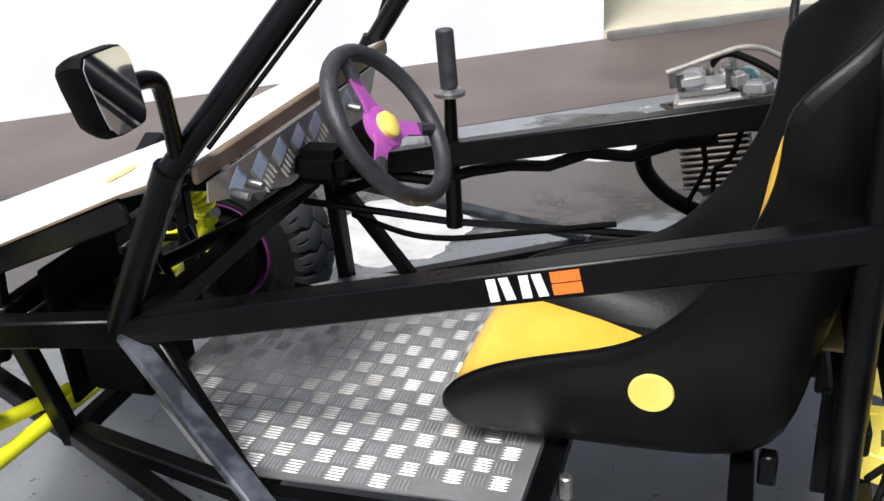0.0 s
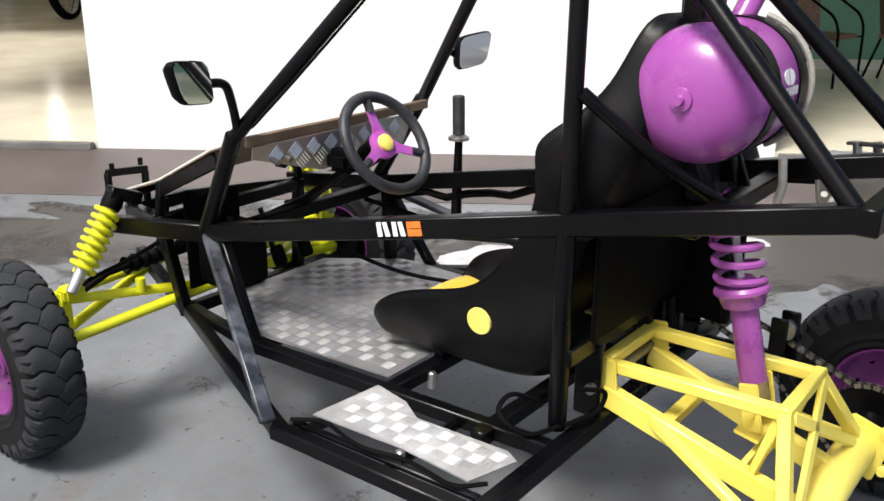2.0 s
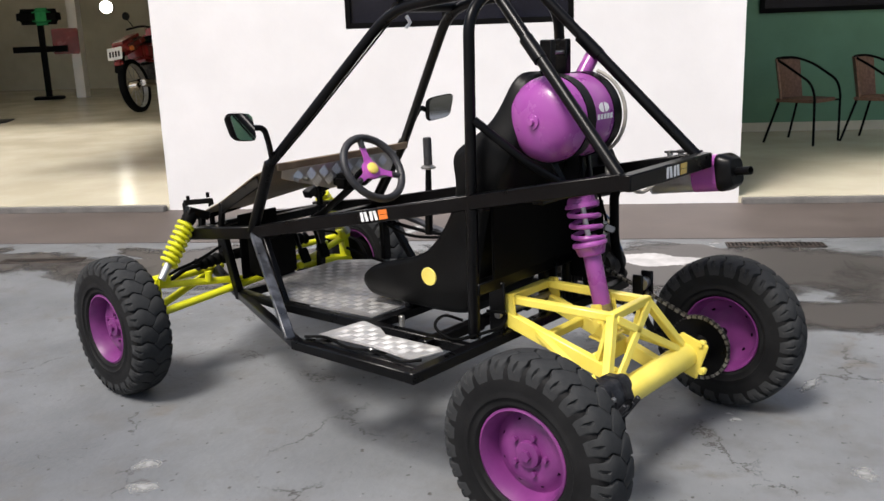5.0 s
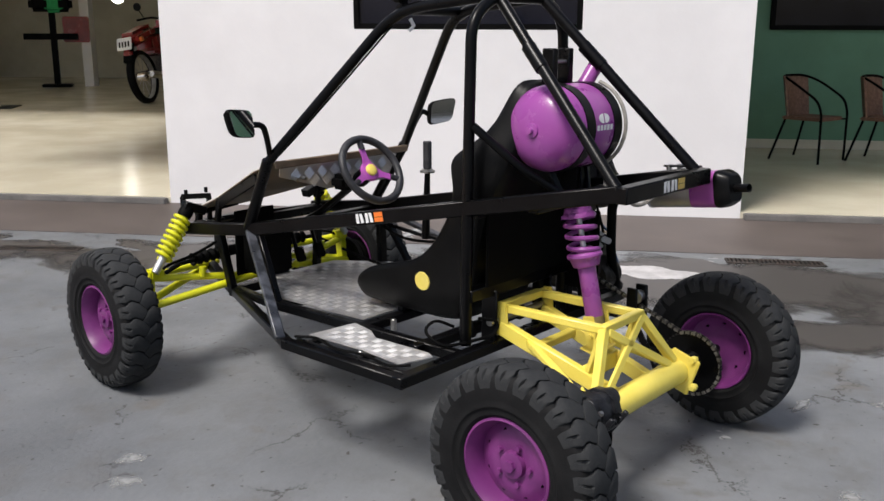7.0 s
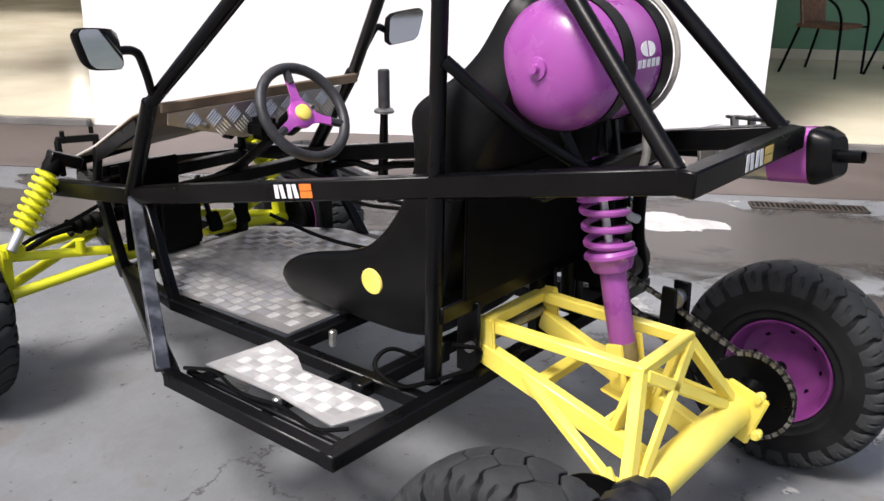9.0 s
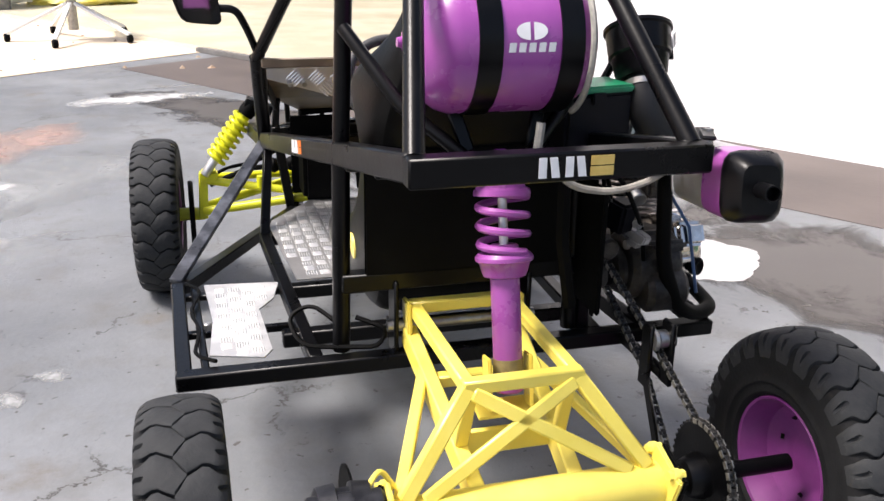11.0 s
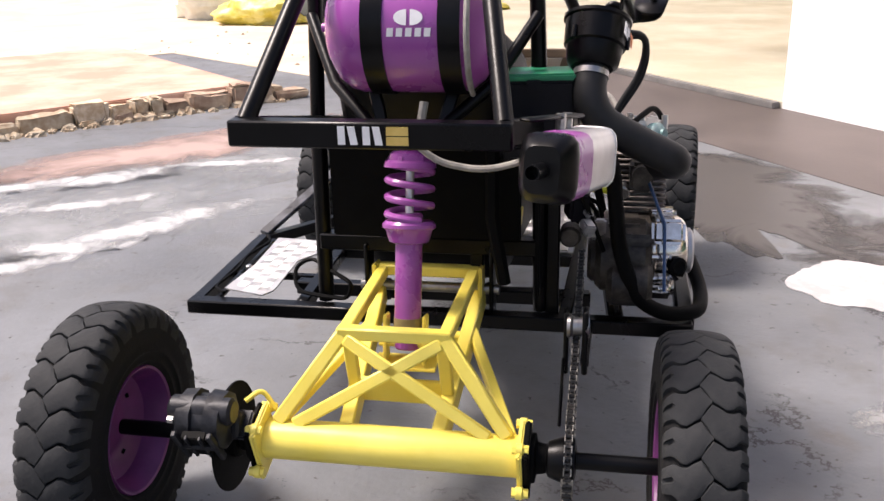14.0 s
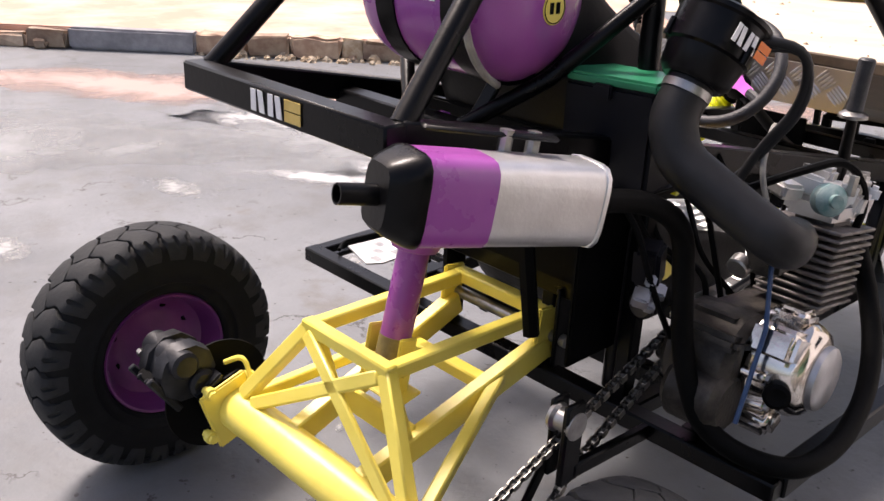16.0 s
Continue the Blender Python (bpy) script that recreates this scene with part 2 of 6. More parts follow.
def chequer(bm, m, x0, x1, y0, y1, pitch, inside=lambda x, y: True, height=0.0016):
    """Raised five-bar lugs in alternating directions on the plane of m."""
    nx, ny = int((x1 - x0) / pitch), int((y1 - y0) / pitch)
    vs, fs = [], []
    for i in range(nx):
        for j in range(ny):
            cx, cy = x0 + (i + 0.5) * pitch, y0 + (j + 0.5) * pitch
            if not inside(cx, cy):
                continue
            a = radians(90 if (i + j) % 2 else 0)
            ca, sa = math.cos(a), math.sin(a)
            for k in range(5):
                v = (k - 2) * pitch * 0.185
                h, w = pitch * 0.46, pitch * 0.064
                base = len(vs)
                for (px, py, pz) in ((-h, v, 0), (-h * 0.6, v - w, 0), (h * 0.6, v - w, 0), (h, v, 0), (h * 0.6, v + w, 0), (-h * 0.6, v + w, 0),
                                     (-h * 0.55, v, height), (h * 0.55, v, height)):
                    vs.append(m @ Vector((cx + px * ca - py * sa, cy + px * sa + py * ca, pz)))
                for f in ((0, 1, 6), (1, 2, 7, 6), (2, 3, 7), (3, 4, 7), (4, 5, 6, 7), (5, 0, 6)):
                    fs.append([base + q for q in f])
    bv = [bm.verts.new(v) for v in vs]
    for f in fs:
        bm.faces.new([bv[q] for q in f])
    return bm


B = bmesh.new


# ---- the place ----
def ground_material():
    m = bpy.data.materials.new("painted_worn_concrete")
    m.use_nodes = True
    nt = m.node_tree
    b = nt.nodes["Principled BSDF"]
    tc = node(nt, "ShaderNodeTexCoord")

    def noise_ramp(scale, lo, hi, detail=8.0, rough=0.62, distort=0.0):
        n = node(nt, "ShaderNodeTexNoise", Scale=scale, Detail=detail, Roughness=rough, Distortion=distort)
        nt.links.new(tc.outputs["Object"], n.inputs["Vector"])
        r = node(nt, "ShaderNodeMapRange", From_Min=lo, From_Max=hi)
        nt.links.new(n.outputs["Fac"], r.inputs["Value"])
        return r.outputs["Result"]

    def mix(fac, a, c):
        x = nt.nodes.new("ShaderNodeMix")
        x.data_type = "RGBA"
        nt.links.new(fac, x.inputs["Factor"])
        for v, s in ((a, x.inputs["A"]), (c, x.inputs["B"])):
            if isinstance(v, tuple):
                s.default_value = rgba(v)
            else:
                nt.links.new(v, s)
        return x.outputs["Result"]

    col = mix(noise_ramp(0.9, 0.35, 0.65), (0.115, 0.121, 0.128), (0.185, 0.194, 0.204))
    col = mix(noise_ramp(5, 0.5, 0.8), col, (0.12, 0.118, 0.115))
    col = mix(noise_ramp(2.3, 0.6, 0.7), col, (0.13, 0.12, 0.11))
    col = mix(noise_ramp(3.1, 0.69, 0.72, 4.0, 0.7), col, (0.36, 0.36, 0.35))
    col = mix(noise_ramp(26, 0.66, 0.7, 3.0, 0.6), col, (0.06, 0.058, 0.055))
    # network of cracks, only where a broad noise lets it
    v = node(nt, "ShaderNodeTexVoronoi", Scale=1.35)
    v.feature = "DISTANCE_TO_EDGE"
    w = node(nt, "ShaderNodeTexNoise", Scale=3.0, Detail=8.0, Roughness=0.7)
    nt.links.new(tc.outputs["Object"], w.inputs["Vector"])
    add = node(nt, "ShaderNodeVectorMath")
    add.operation = "MULTIPLY_ADD"
    nt.links.new(w.outputs["Color"], add.inputs[0])
    add.inputs[1].default_value = (0.5, 0.5, 0.5)
    nt.links.new(tc.outputs["Object"], add.inputs[2])
    nt.links.new(add.outputs[0], v.inputs["Vector"])
    crack = node(nt, "ShaderNodeMapRange", From_Min=0.0, From_Max=0.012, To_Min=1.0, To_Max=0.0)
    nt.links.new(v.outputs["Distance"], crack.inputs["Value"])
    gate = noise_ramp(2.6, 0.49, 0.55)
    mul = node(nt, "ShaderNodeMath")
    mul.operation = "MULTIPLY"
    nt.links.new(crack.outputs["Result"], mul.inputs[0])
    nt.links.new(gate, mul.inputs[1])
    col = mix(mul.outputs[0], col, (0.035, 0.033, 0.03))
    nt.links.new(col, b.inputs["Base Color"])
    rr = node(nt, "ShaderNodeMapRange", To_Min=0.42, To_Max=0.7)
    b.inputs["Specular IOR Level"].default_value = 0.28
    nt.links.new(noise_ramp(1.4, 0.35, 0.65), rr.inputs["Value"])
    nt.links.new(rr.outputs["Result"], b.inputs["Roughness"])
    bp = node(nt, "ShaderNodeBump", Strength=0.25, Distance=0.004)
    nt.links.new(noise_ramp(40, 0.3, 0.7), bp.inputs["Height"])
    nt.links.new(bp.outputs["Normal"], b.inputs["Normal"])
    return m


GROUND = ground_material()
PLASTER = surface("white_plaster", (0.77, 0.755, 0.755), (0.83, 0.815, 0.815), 1.2, 0.7, 0.1, bump=0.15, grain=40)
PLASTER_IN = surface("cream_plaster", (0.6, 0.57, 0.47), (0.68, 0.65, 0.55), 1.5, 0.7, 0.1, bump=0.1, grain=30)
GREEN_WALL = surface("green_plaster", (0.125, 0.275, 0.18), (0.15, 0.32, 0.215), 1.5, 0.65, 0.1, bump=0.1, grain=30)
TILE_FLOOR = surface("cream_floor_tile", (0.62, 0.57, 0.44), (0.7, 0.65, 0.52), 1.1, 0.18, 0.08, bump=0.03)
EDGE_SHADE = surface("grey_edge_shade", (0.12, 0.115, 0.11), (0.19, 0.18, 0.17), 4, 0.6, 0.1, bump=0.2)
PATCH = surface("white_cement_patch", (0.36, 0.35, 0.35), (0.52, 0.505, 0.505), 7, 0.6, 0.1, bump=0.3, grain=50)
RED_PAVING = surface("red_paving", (0.5, 0.27, 0.19), (0.66, 0.46, 0.36), 1.6, 0.75, 0.1, bump=0.3, grain=40)
SAND = surface("sandy_street", (0.55, 0.45, 0.33), (0.66, 0.57, 0.45), 1.3, 0.85, 0.1, bump=0.4, grain=30)
STONE = surface("kerb_stone", (0.3, 0.2, 0.14), (0.46, 0.36, 0.26), 9, 0.85, 0.1, bump=0.5, grain=40, vary=0.3)
STONE_GREY = surface("grey_kerb_stone", (0.2, 0.2, 0.21), (0.3, 0.3, 0.31), 9, 0.85, 0.1, bump=0.5, grain=40, vary=0.2)
EARTH = surface("crumbled_earth", (0.42, 0.31, 0.2), (0.62, 0.53, 0.4), 16, 0.9, 0.08, bump=0.7, grain=60, vary=0.25)
IRON = surface("drain_iron", (0.03, 0.028, 0.026), (0.08, 0.06, 0.05), 14, 0.6, 0.1, metal=0.4, bump=0.2)


def structure(ob, label, category):
    return tagged(ob, label, category, kind="structure")


def plain_box(name, c, size, rot, mat, label, category, bevel=0.0):
    bm = B()
    box(bm, (0, 0, 0), size, bevel=bevel)
    ob = part(name, bm, mat, smooth=False)
    ob.matrix_world = pose(*c, 0, 0, rot)
    return structure(ob, label, category)


# the yard, one sheet to the horizon
bm = B()
bmesh.ops.create_grid(bm, x_segments=8, y_segments=8, size=300)
structure(part("ground", bm, GROUND), "worn grey-painted concrete yard with cracks and stains", "ground")

# the facade runs obliquely behind the buggy: u along it, w into the building
FA = math.degrees(math.atan2(4.99 - 1.43, 1.58 - 4.02))
FO = Vector((1.58, 4.99, 0))
U = Vector((math.cos(radians(FA)), math.sin(radians(FA)), 0))
W = Vector((U.y, -U.x, 0))


def fac(u, w, z=0.0):
    return FO + U * u + W * w + Vector((0, 0, z))


WALL_L = (Vector((4.02, 1.43, 0)) - FO).length
plain_box("floor", fac(-8.5, 12.0, -0.06), (46, 24, 0.22), FA, TILE_FLOOR, "pale cream glossy tiled showroom floor", "floor")
# low dark strips that put the floor edge's shadow into their colour
for a, c in ((-44.0, -WALL_L - 0.02), (0.02, 3.4)):
    plain_box("trim", fac((a + c) / 2, -0.037, 0.0225), (c - a, 0.07, 0.045), FA, EDGE_SHADE, "low grey strip before the open bay, coloured as shade of the floor edge", "threshold", 0.006)


def facade_wall():
    """White wall between the two openings, with a real opening for its window."""
    bm = B()
    t, H = 0.16, 3.6
    u0, u1 = -WALL_L, 0.0
    wa, wb, za, zb = -3.13, -1.48, 1.33, 2.3
    for a, c, z0, z1 in ((u0, wa, 0, H), (wb, u1, 0, H), (wa, wb, 0, za), (wa, wb, zb, H)):
        box(bm, ((a + c) / 2, 0, (z0 + z1) / 2), (c - a, t, z1 - z0), bevel=0)
    bmesh.ops.remove_doubles(bm, verts=bm.verts, dist=0.001)
    ob = part("wall_front", bm, PLASTER, smooth=False)
    ob.matrix_world = pose(*fac(0, t / 2 - 0.005), 0, 0, FA)
    structure(ob, "white plastered wall standing between two open bays", "wall")
    win = thing("window_1", "dark tinted window with a black metal frame", "window", kind="structure")
    win.matrix_world = pose(*fac((wa + wb) / 2, 0.03, (za + zb) / 2), 0, 0, FA)
    w, h = wb - wa, zb - za
    bm = B()
    for s in (-1, 1):
        box(bm, (s * (w / 2 - 0.02), 0, 0), (0.04, 0.06, h), bevel=0.004)
    box(bm, (0, 0, h / 2 - 0.02), (w - 0.08, 0.06, 0.04), bevel=0.004)
    box(bm, (0, 0, -h / 2 + 0.02), (w - 0.08, 0.06, 0.04), bevel=0.004)
    box(bm, (0.1, 0, 0), (0.035, 0.05, h - 0.08), bevel=0.004)
    part("window_frame", bm, BLACK_MATT, win)
    bm = B()
    box(bm, (0, -0.045, -h / 2 - 0.015), (w + 0.1, 0.14, 0.03), bevel=0.006)
    part("window_sill", bm, BLACK_MATT, win)
    for a, c in ((-w / 2 + 0.04, 0.08), (0.12, w / 2 - 0.04)):
        bm = B()
        box(bm, ((a + c) / 2, 0.004, 0), (c - a, 0.008, h - 0.08), bevel=0)
        part("pane", bm, GLASS_DARK, win, smooth=False)


facade_wall()
# lintel over the bays, out of view, and the rest of the building
plain_box("wall_lintel", fac(-14.4, 0.075, 4.05), (35.2, 0.16, 0.9), FA, PLASTER, "white plastered lintel above the open bays", "wall")
# unseen ceiling, its stepped outline laid to hold the garage in shade
bm = B()
prism(bm, [(-32, -0.16), (-32, -24), (15, -24), (15, -5), (3.2, -5), (3.2, -0.16)], 3.6, 3.72)
ob = part("ceiling", bm, PLASTER_IN, smooth=False)
ob.matrix_world = pose(*FO, 0, 0, FA)
structure(ob, "unseen pale ceiling added to keep the garage dim", "ceiling")
plain_box("wall_back", fac(2, 17.0, 1.8), (26, 0.2, 3.6), FA, PLASTER_IN, "cream back wall of the dim garage", "wall")
plain_box("wall_side", fac(14.5, 8.5, 1.8), (0.2, 17, 3.6), FA, PLASTER_IN, "cream side wall of the garage", "wall")
plain_box("wall_partition", fac(-2.2, 2.2, 1.8), (0.15, 3.9, 3.6), FA, PLASTER_IN, "cream partition wall between the bays", "wall")
plain_box("wall_green", fac(-8.2, 4.05, 1.8), (12, 0.18, 3.6), FA, GREEN_WALL, "green painted wall of the waiting area", "wall")
bm = B()
box(bm, (0, 0, 0), (11.9, 0.02, 0.1), bevel=0.004)
ob = part("baseboard", bm, PLASTER_IN, smooth=False)
ob.matrix_world = pose(*fac(-8.2, 3.948, 0.1), 0, 0, FA)
structure(ob, "cream skirting along the green wall", "baseboard")

gw = thing("window_2", "wide dark window set in the green wall", "window", kind="structure")
gw.matrix_world = pose(*fac(-6.97, 3.93, 1.92), 0, 0, FA)
bm = B()
for z in (-0.55, 0.55):
    box(bm, (0, 0, z), (3.4, 0.06, 0.05), bevel=0.004)
for x in (-1.68, 0.1, 1.68):
    box(bm, (x, 0, 0), (0.05, 0.06, 1.05), bevel=0.004)
part("window_frame", bm, BLACK_MATT, gw)
for x in (-0.8, 0.9):
    bm = B()
    box(bm, (x, 0.01, 0), (1.6, 0.01, 1.05), bevel=0)
    part("pane", bm, GLASS_DARK, gw, smooth=False)

# column inside the garage
plain_box("column", fac(7.53, 13.35, 1.8), (0.22, 0.22, 3.6), FA, PLASTER, "square cream column inside the garage", "column")


def drain(p, ang, L=0.62, w=0.1):
    g = thing("drain_grate", "rusty iron slotted drain grate set in the concrete", "drain", "yard drains")
    g.matrix_world = pose(p[0], p[1], 0.0, 0, 0, ang)
    bm = B()
    for s in (-1, 1):
        box(bm, (0, s * w / 2, 0.004), (L, 0.012, 0.012), bevel=0.002, seg=1)
        box(bm, (s * L / 2, 0, 0.004), (0.012, w, 0.012), bevel=0.002, seg=1)
    part("rim", bm, IRON, g)
    bm = B()
    box(bm, (0, 0, 0.001), (L - 0.012, w - 0.012, 0.004), bevel=0)
    part("pit", bm, BLACK_MATT, g)
    for i in range(22):
        bm = B()
        box(bm, (-L / 2 + (i + 0.75) * L / 22.5, 0, 0.006), (0.011, w - 0.012, 0.006), bevel=0)
        part("slat", bm, IRON, g, smooth=False)


drain((2.9, 0.72), math.degrees(math.atan2(0.52 - 0.94, 3.01 - 2.74)), 0.55)
drain((0.17, 4.23), math.degrees(math.atan2(4.06 - 4.41, 0.31 - 0.035)), 0.5)


def stain(name, light, dark, scale, rough, edge=(0.42, 0.6), spec=0.4):
    """A thin colour film with a ragged, fading edge, for stains and painted glare."""
    m = bpy.data.materials.new(name)
    m.use_nodes = True
    nt = m.node_tree
    b = nt.nodes["Principled BSDF"]
    tc = node(nt, "ShaderNodeTexCoord")
    n1 = node(nt, "ShaderNodeTexNoise", Scale=scale, Detail=8.0, Roughness=0.65, Distortion=0.6)
    nt.links.new(tc.outputs["Object"], n1.inputs["Vector"])
    mix = nt.nodes.new("ShaderNodeMix")
    mix.data_type = "RGBA"
    mix.inputs["A"].default_value, mix.inputs["B"].default_value = rgba(dark), rgba(light)
    nt.links.new(n1.outputs["Fac"], mix.inputs["Factor"])
    nt.links.new(mix.outputs["Result"], b.inputs["Base Color"])
    b.inputs["Roughness"].default_value = rough
    b.inputs["Specular IOR Level"].default_value = spec
    sub = node(nt, "ShaderNodeVectorMath")
    sub.operation = "SUBTRACT"
    sub.inputs[1].default_value = (0.5, 0.5, 0.5)
    nt.links.new(tc.outputs["Generated"], sub.inputs[0])
    flat = node(nt, "ShaderNodeVectorMath")
    flat.operation = "MULTIPLY"
    flat.inputs[1].default_value = (1, 1, 0)
    nt.links.new(sub.outputs[0], flat.inputs[0])
    ln = node(nt, "ShaderNodeVectorMath")
    ln.operation = "LENGTH"
    nt.links.new(flat.outputs[0], ln.inputs[0])
    away = node(nt, "ShaderNodeMath")
    away.operation = "MULTIPLY_ADD"
    away.inputs[1].default_value = -1.2
    nt.links.new(ln.outputs["Value"], away.inputs[0])
    nt.links.new(n1.outputs["Fac"], away.inputs[2])
    ramp = node(nt, "ShaderNodeMapRange", From_Min=edge[0] - 0.25, From_Max=edge[1] - 0.25)
    nt.links.new(away.outputs[0], ramp.inputs["Value"])
    nt.links.new(ramp.outputs["Result"], b.inputs["Alpha"])
    return m


def blotch(name, c, rx, ry, ang, mat, label, z=0.004, seed=1, rag=0.12):
    rnd = random.Random(seed)
    ph = [rnd.uniform(0, 6.28) for _ in range(5)]
    fine = [rnd.uniform(0, 6.28) for _ in range(4)]
    out = []
    for i in range(160):
        a = 2 * math.pi * i / 160
        k = 1 + rag * sum(math.sin((j * 2 + 2) * a + ph[j]) / (j + 1.3) for j in range(5)) + 0.07 * rag * sum(math.sin((13 + 9 * j) * a + fine[j] + 2 * math.sin(3 * a + ph[j])) for j in range(4))
        out.append((rx * k * math.cos(a), ry * k * math.sin(a)))
    bm = B()
    prism(bm, out, 0.0005, z)
    ob = part(name, bm, mat, smooth=False)
    ob.matrix_world = pose(c[0], c[1], 0, 0, 0, ang)
    return structure(ob, label, "patch")


PINK_WASH = stain("faded_red_paint", (0.42, 0.29, 0.25), (0.3, 0.225, 0.2), 2.6, 0.6, (0.2, 0.62))
SCRAPE = stain("pale_scrape", (0.38, 0.385, 0.38), (0.23, 0.235, 0.235), 16.0, 0.55, (0.34, 0.72))
# sky glare on the ground, put into a pale film
SKY_GLARE = stain("sky_glare_smear", (0.56, 0.565, 0.56), (0.36, 0.367, 0.37), 6.0, 0.5, (0.28, 0.62))
HAZE = stain("pale_sky_haze", (0.34, 0.35, 0.352), (0.24, 0.248, 0.252), 2.4, 0.55, (0.25, 0.95))
# faint pale areas: brightness from the open sky painted on the concrete
for i, (x, y, a, b2, g) in enumerate(((-2.2, 2.0, 1.7, 0.75, 46), (-1.5, 3.3, 1.2, 0.5, 30), (-3.3, 0.6, 1.3, 0.6, 44), (0.1, 6.2, 0.9, 0.14, 20))):
    blotch("patch_haze", (x, y), a, b2, g, HAZE, "broad pale area of the concrete, open-sky brightness painted in", z=0.0011 + 0.0001 * i, seed=150 + i, rag=0.3)
# brownish apron along the building, ending in a joint
APRON = surface("brown_cement_apron", (0.07, 0.058, 0.053), (0.12, 0.1, 0.092), 1.1, 0.55, 0.14, bump=0.15, grain=30, contrast=(0.35, 0.65), spec=0.3)
bm = B()
prism(bm, [(-26, 0.003), (3.0, 0.003), (3.0, 1.1), (-26, 1.25)], 0.0005, 0.0035)
ob = part("apron", bm, APRON, smooth=False)
ob.matrix_world = pose(*FO, 0, 0, FA)
structure(ob, "darker brownish cement apron along the building", "pavement")
DAMP = stain("damp_concrete", (0.055, 0.05, 0.048), (0.085, 0.078, 0.073), 1.6, 0.4, (0.3, 0.5), 0.3)
for i, (u, w, rx, ry, g) in enumerate(((-3.9, -1.8, 1.9, 0.8, 0), (-5.6, -2.2, 1.6, 0.9, 10), (-1.2, -1.75, 1.6, 0.6, -5), (0.9, -1.6, 1.2, 0.4, 5), (-4.3, -2.7, 0.7, 0.3, 12))):
    q = fac(u, w)
    blotch("patch_damp", (q.x, q.y), rx, ry, FA + g, DAMP, "dark damp stain on the concrete", z=0.0022 + 0.0003 * i, seed=60 + i, rag=0.3)
blotch("patch_cement", (1.34, 1.69), 0.25, 0.26, 0, PATCH, "white cement patch on the yard concrete", seed=4)
blotch("patch_cement", (2.2, 1.16), 0.28, 0.13, 105, PATCH, "long white cement patch by the apron", seed=15, rag=0.25)
blotch("patch_cement", (2.05, 2.85), 0.32, 0.09, 25, SCRAPE, "thin pale cement smear on the concrete", seed=7, rag=0.3)
for i, (x, y, a, b2, g) in enumerate(((-2.2, 0.9, 0.22, 0.12, 10), (-1.75, -0.25, 0.16, 0.1, 40), (-1.95, 0.15, 0.14, 0.1, 0), (-0.35, -0.75, 0.1, 0.06, 0), (0.3, -0.55, 0.08, 0.05, 60),
                                      (1.3, 0.2, 0.14, 0.08, 20), (1.1, -0.5, 0.1, 0.18, 10), (1.75, 0.1, 0.3, 0.1, -50), (1.2, 0.75, 0.2, 0.12, 30))):
    blotch("patch_paint", (x, y), a, b2, g, SCRAPE, "pale worn paint scrape on the concrete", z=0.002, seed=20 + i, rag=0.1)
# pale smears paint the sky's reflection onto the left of the yard
for i, (x, y, a, b2, g) in enumerate(((-1.92, 1.48, 0.34, 0.08, 42), (-1.60, 2.05, 0.50, 0.11, 58), (-1.80, 1.75, 0.26, 0.10, 20), (-2.22, 2.82, 0.42, 0.12, 45), (-2.05, 2.35, 0.42, 0.07, 35), (-2.75, 1.95, 0.55, 0.16, 45),
                                      (-1.65, 3.2, 0.45, 0.06, 20), (-2.6, 2.6, 0.4, 0.08, 40), (-0.85, 5.45, 0.45, 0.14, 20))):
    blotch("patch_glare", (x, y), a * 1.15, b2 * 1.5, g, SKY_GLARE, "pale smear on the concrete, sky glare painted in", z=0.0028 + 0.0002 * i, seed=80 + i, rag=0.2)
for i, (x, y, a, b2) in enumerate(((-0.96, 1.24, 0.07, 0.05), (-1.06, 1.12, 0.05, 0.07), (-1.18, 1.0, 0.06, 0.05), (0.88, -0.19, 0.03, 0.11), (-0.4, 0.35, 0.03, 0.012))):
    blotch("patch_paint", (x, y), a, b2, 30 * i, SCRAPE, "pale worn paint scrape on the concrete", z=0.0024, seed=120 + i, rag=0.25)
blotch("patch_red", (-2.1, 3.55), 1.5, 0.42, 52, PINK_WASH, "faded red wash on the concrete by the kerb", z=0.0015, seed=40, rag=0.2)
blotch("patch_red", (-3.9, 1.7), 1.5, 0.45, 44, PINK_WASH, "faded red wash on the concrete by the kerb", z=0.0015, seed=41, rag=0.2)

# raised pavement with its kerb of stones, and the sandy street beyond
KA, KB = Vector((-7.4, -0.45, 0)), Vector((-2.04, 5.17, 0))
KD = (KB - KA).normalized()
KN = Vector((-KD.y, KD.x, 0))
KANG = math.degrees(math.atan2(KD.y, KD.x))
KLEN = (KB - KA).length
pav = plain_box("pavement", KA + KD * (KLEN / 2 - 0.1) + KN * 1.72 + Vector((0, 0, 0.065)), (KLEN - 0.2, 3.2, 0.13), KANG, RED_PAVING, "faded red raised pavement", "pavement", 0.01)
# the sandy street, beyond the pavement
bm = B()
prism(bm, [(-30, 3.35), (KLEN + 0.4, 3.35), (KLEN + 0.7, 0.9), (KLEN + 3.2, 0.5), (KLEN + 8, 4.0), (KLEN + 8, 30), (-30, 30)], -0.05, 0.006)
ob = part("road", bm, SAND, smooth=False)
ob.matrix_world = pose(*KA, 0, 0, KANG)
structure(ob, "sunlit sandy street beside the yard", "road")
rnd = random.Random(5)


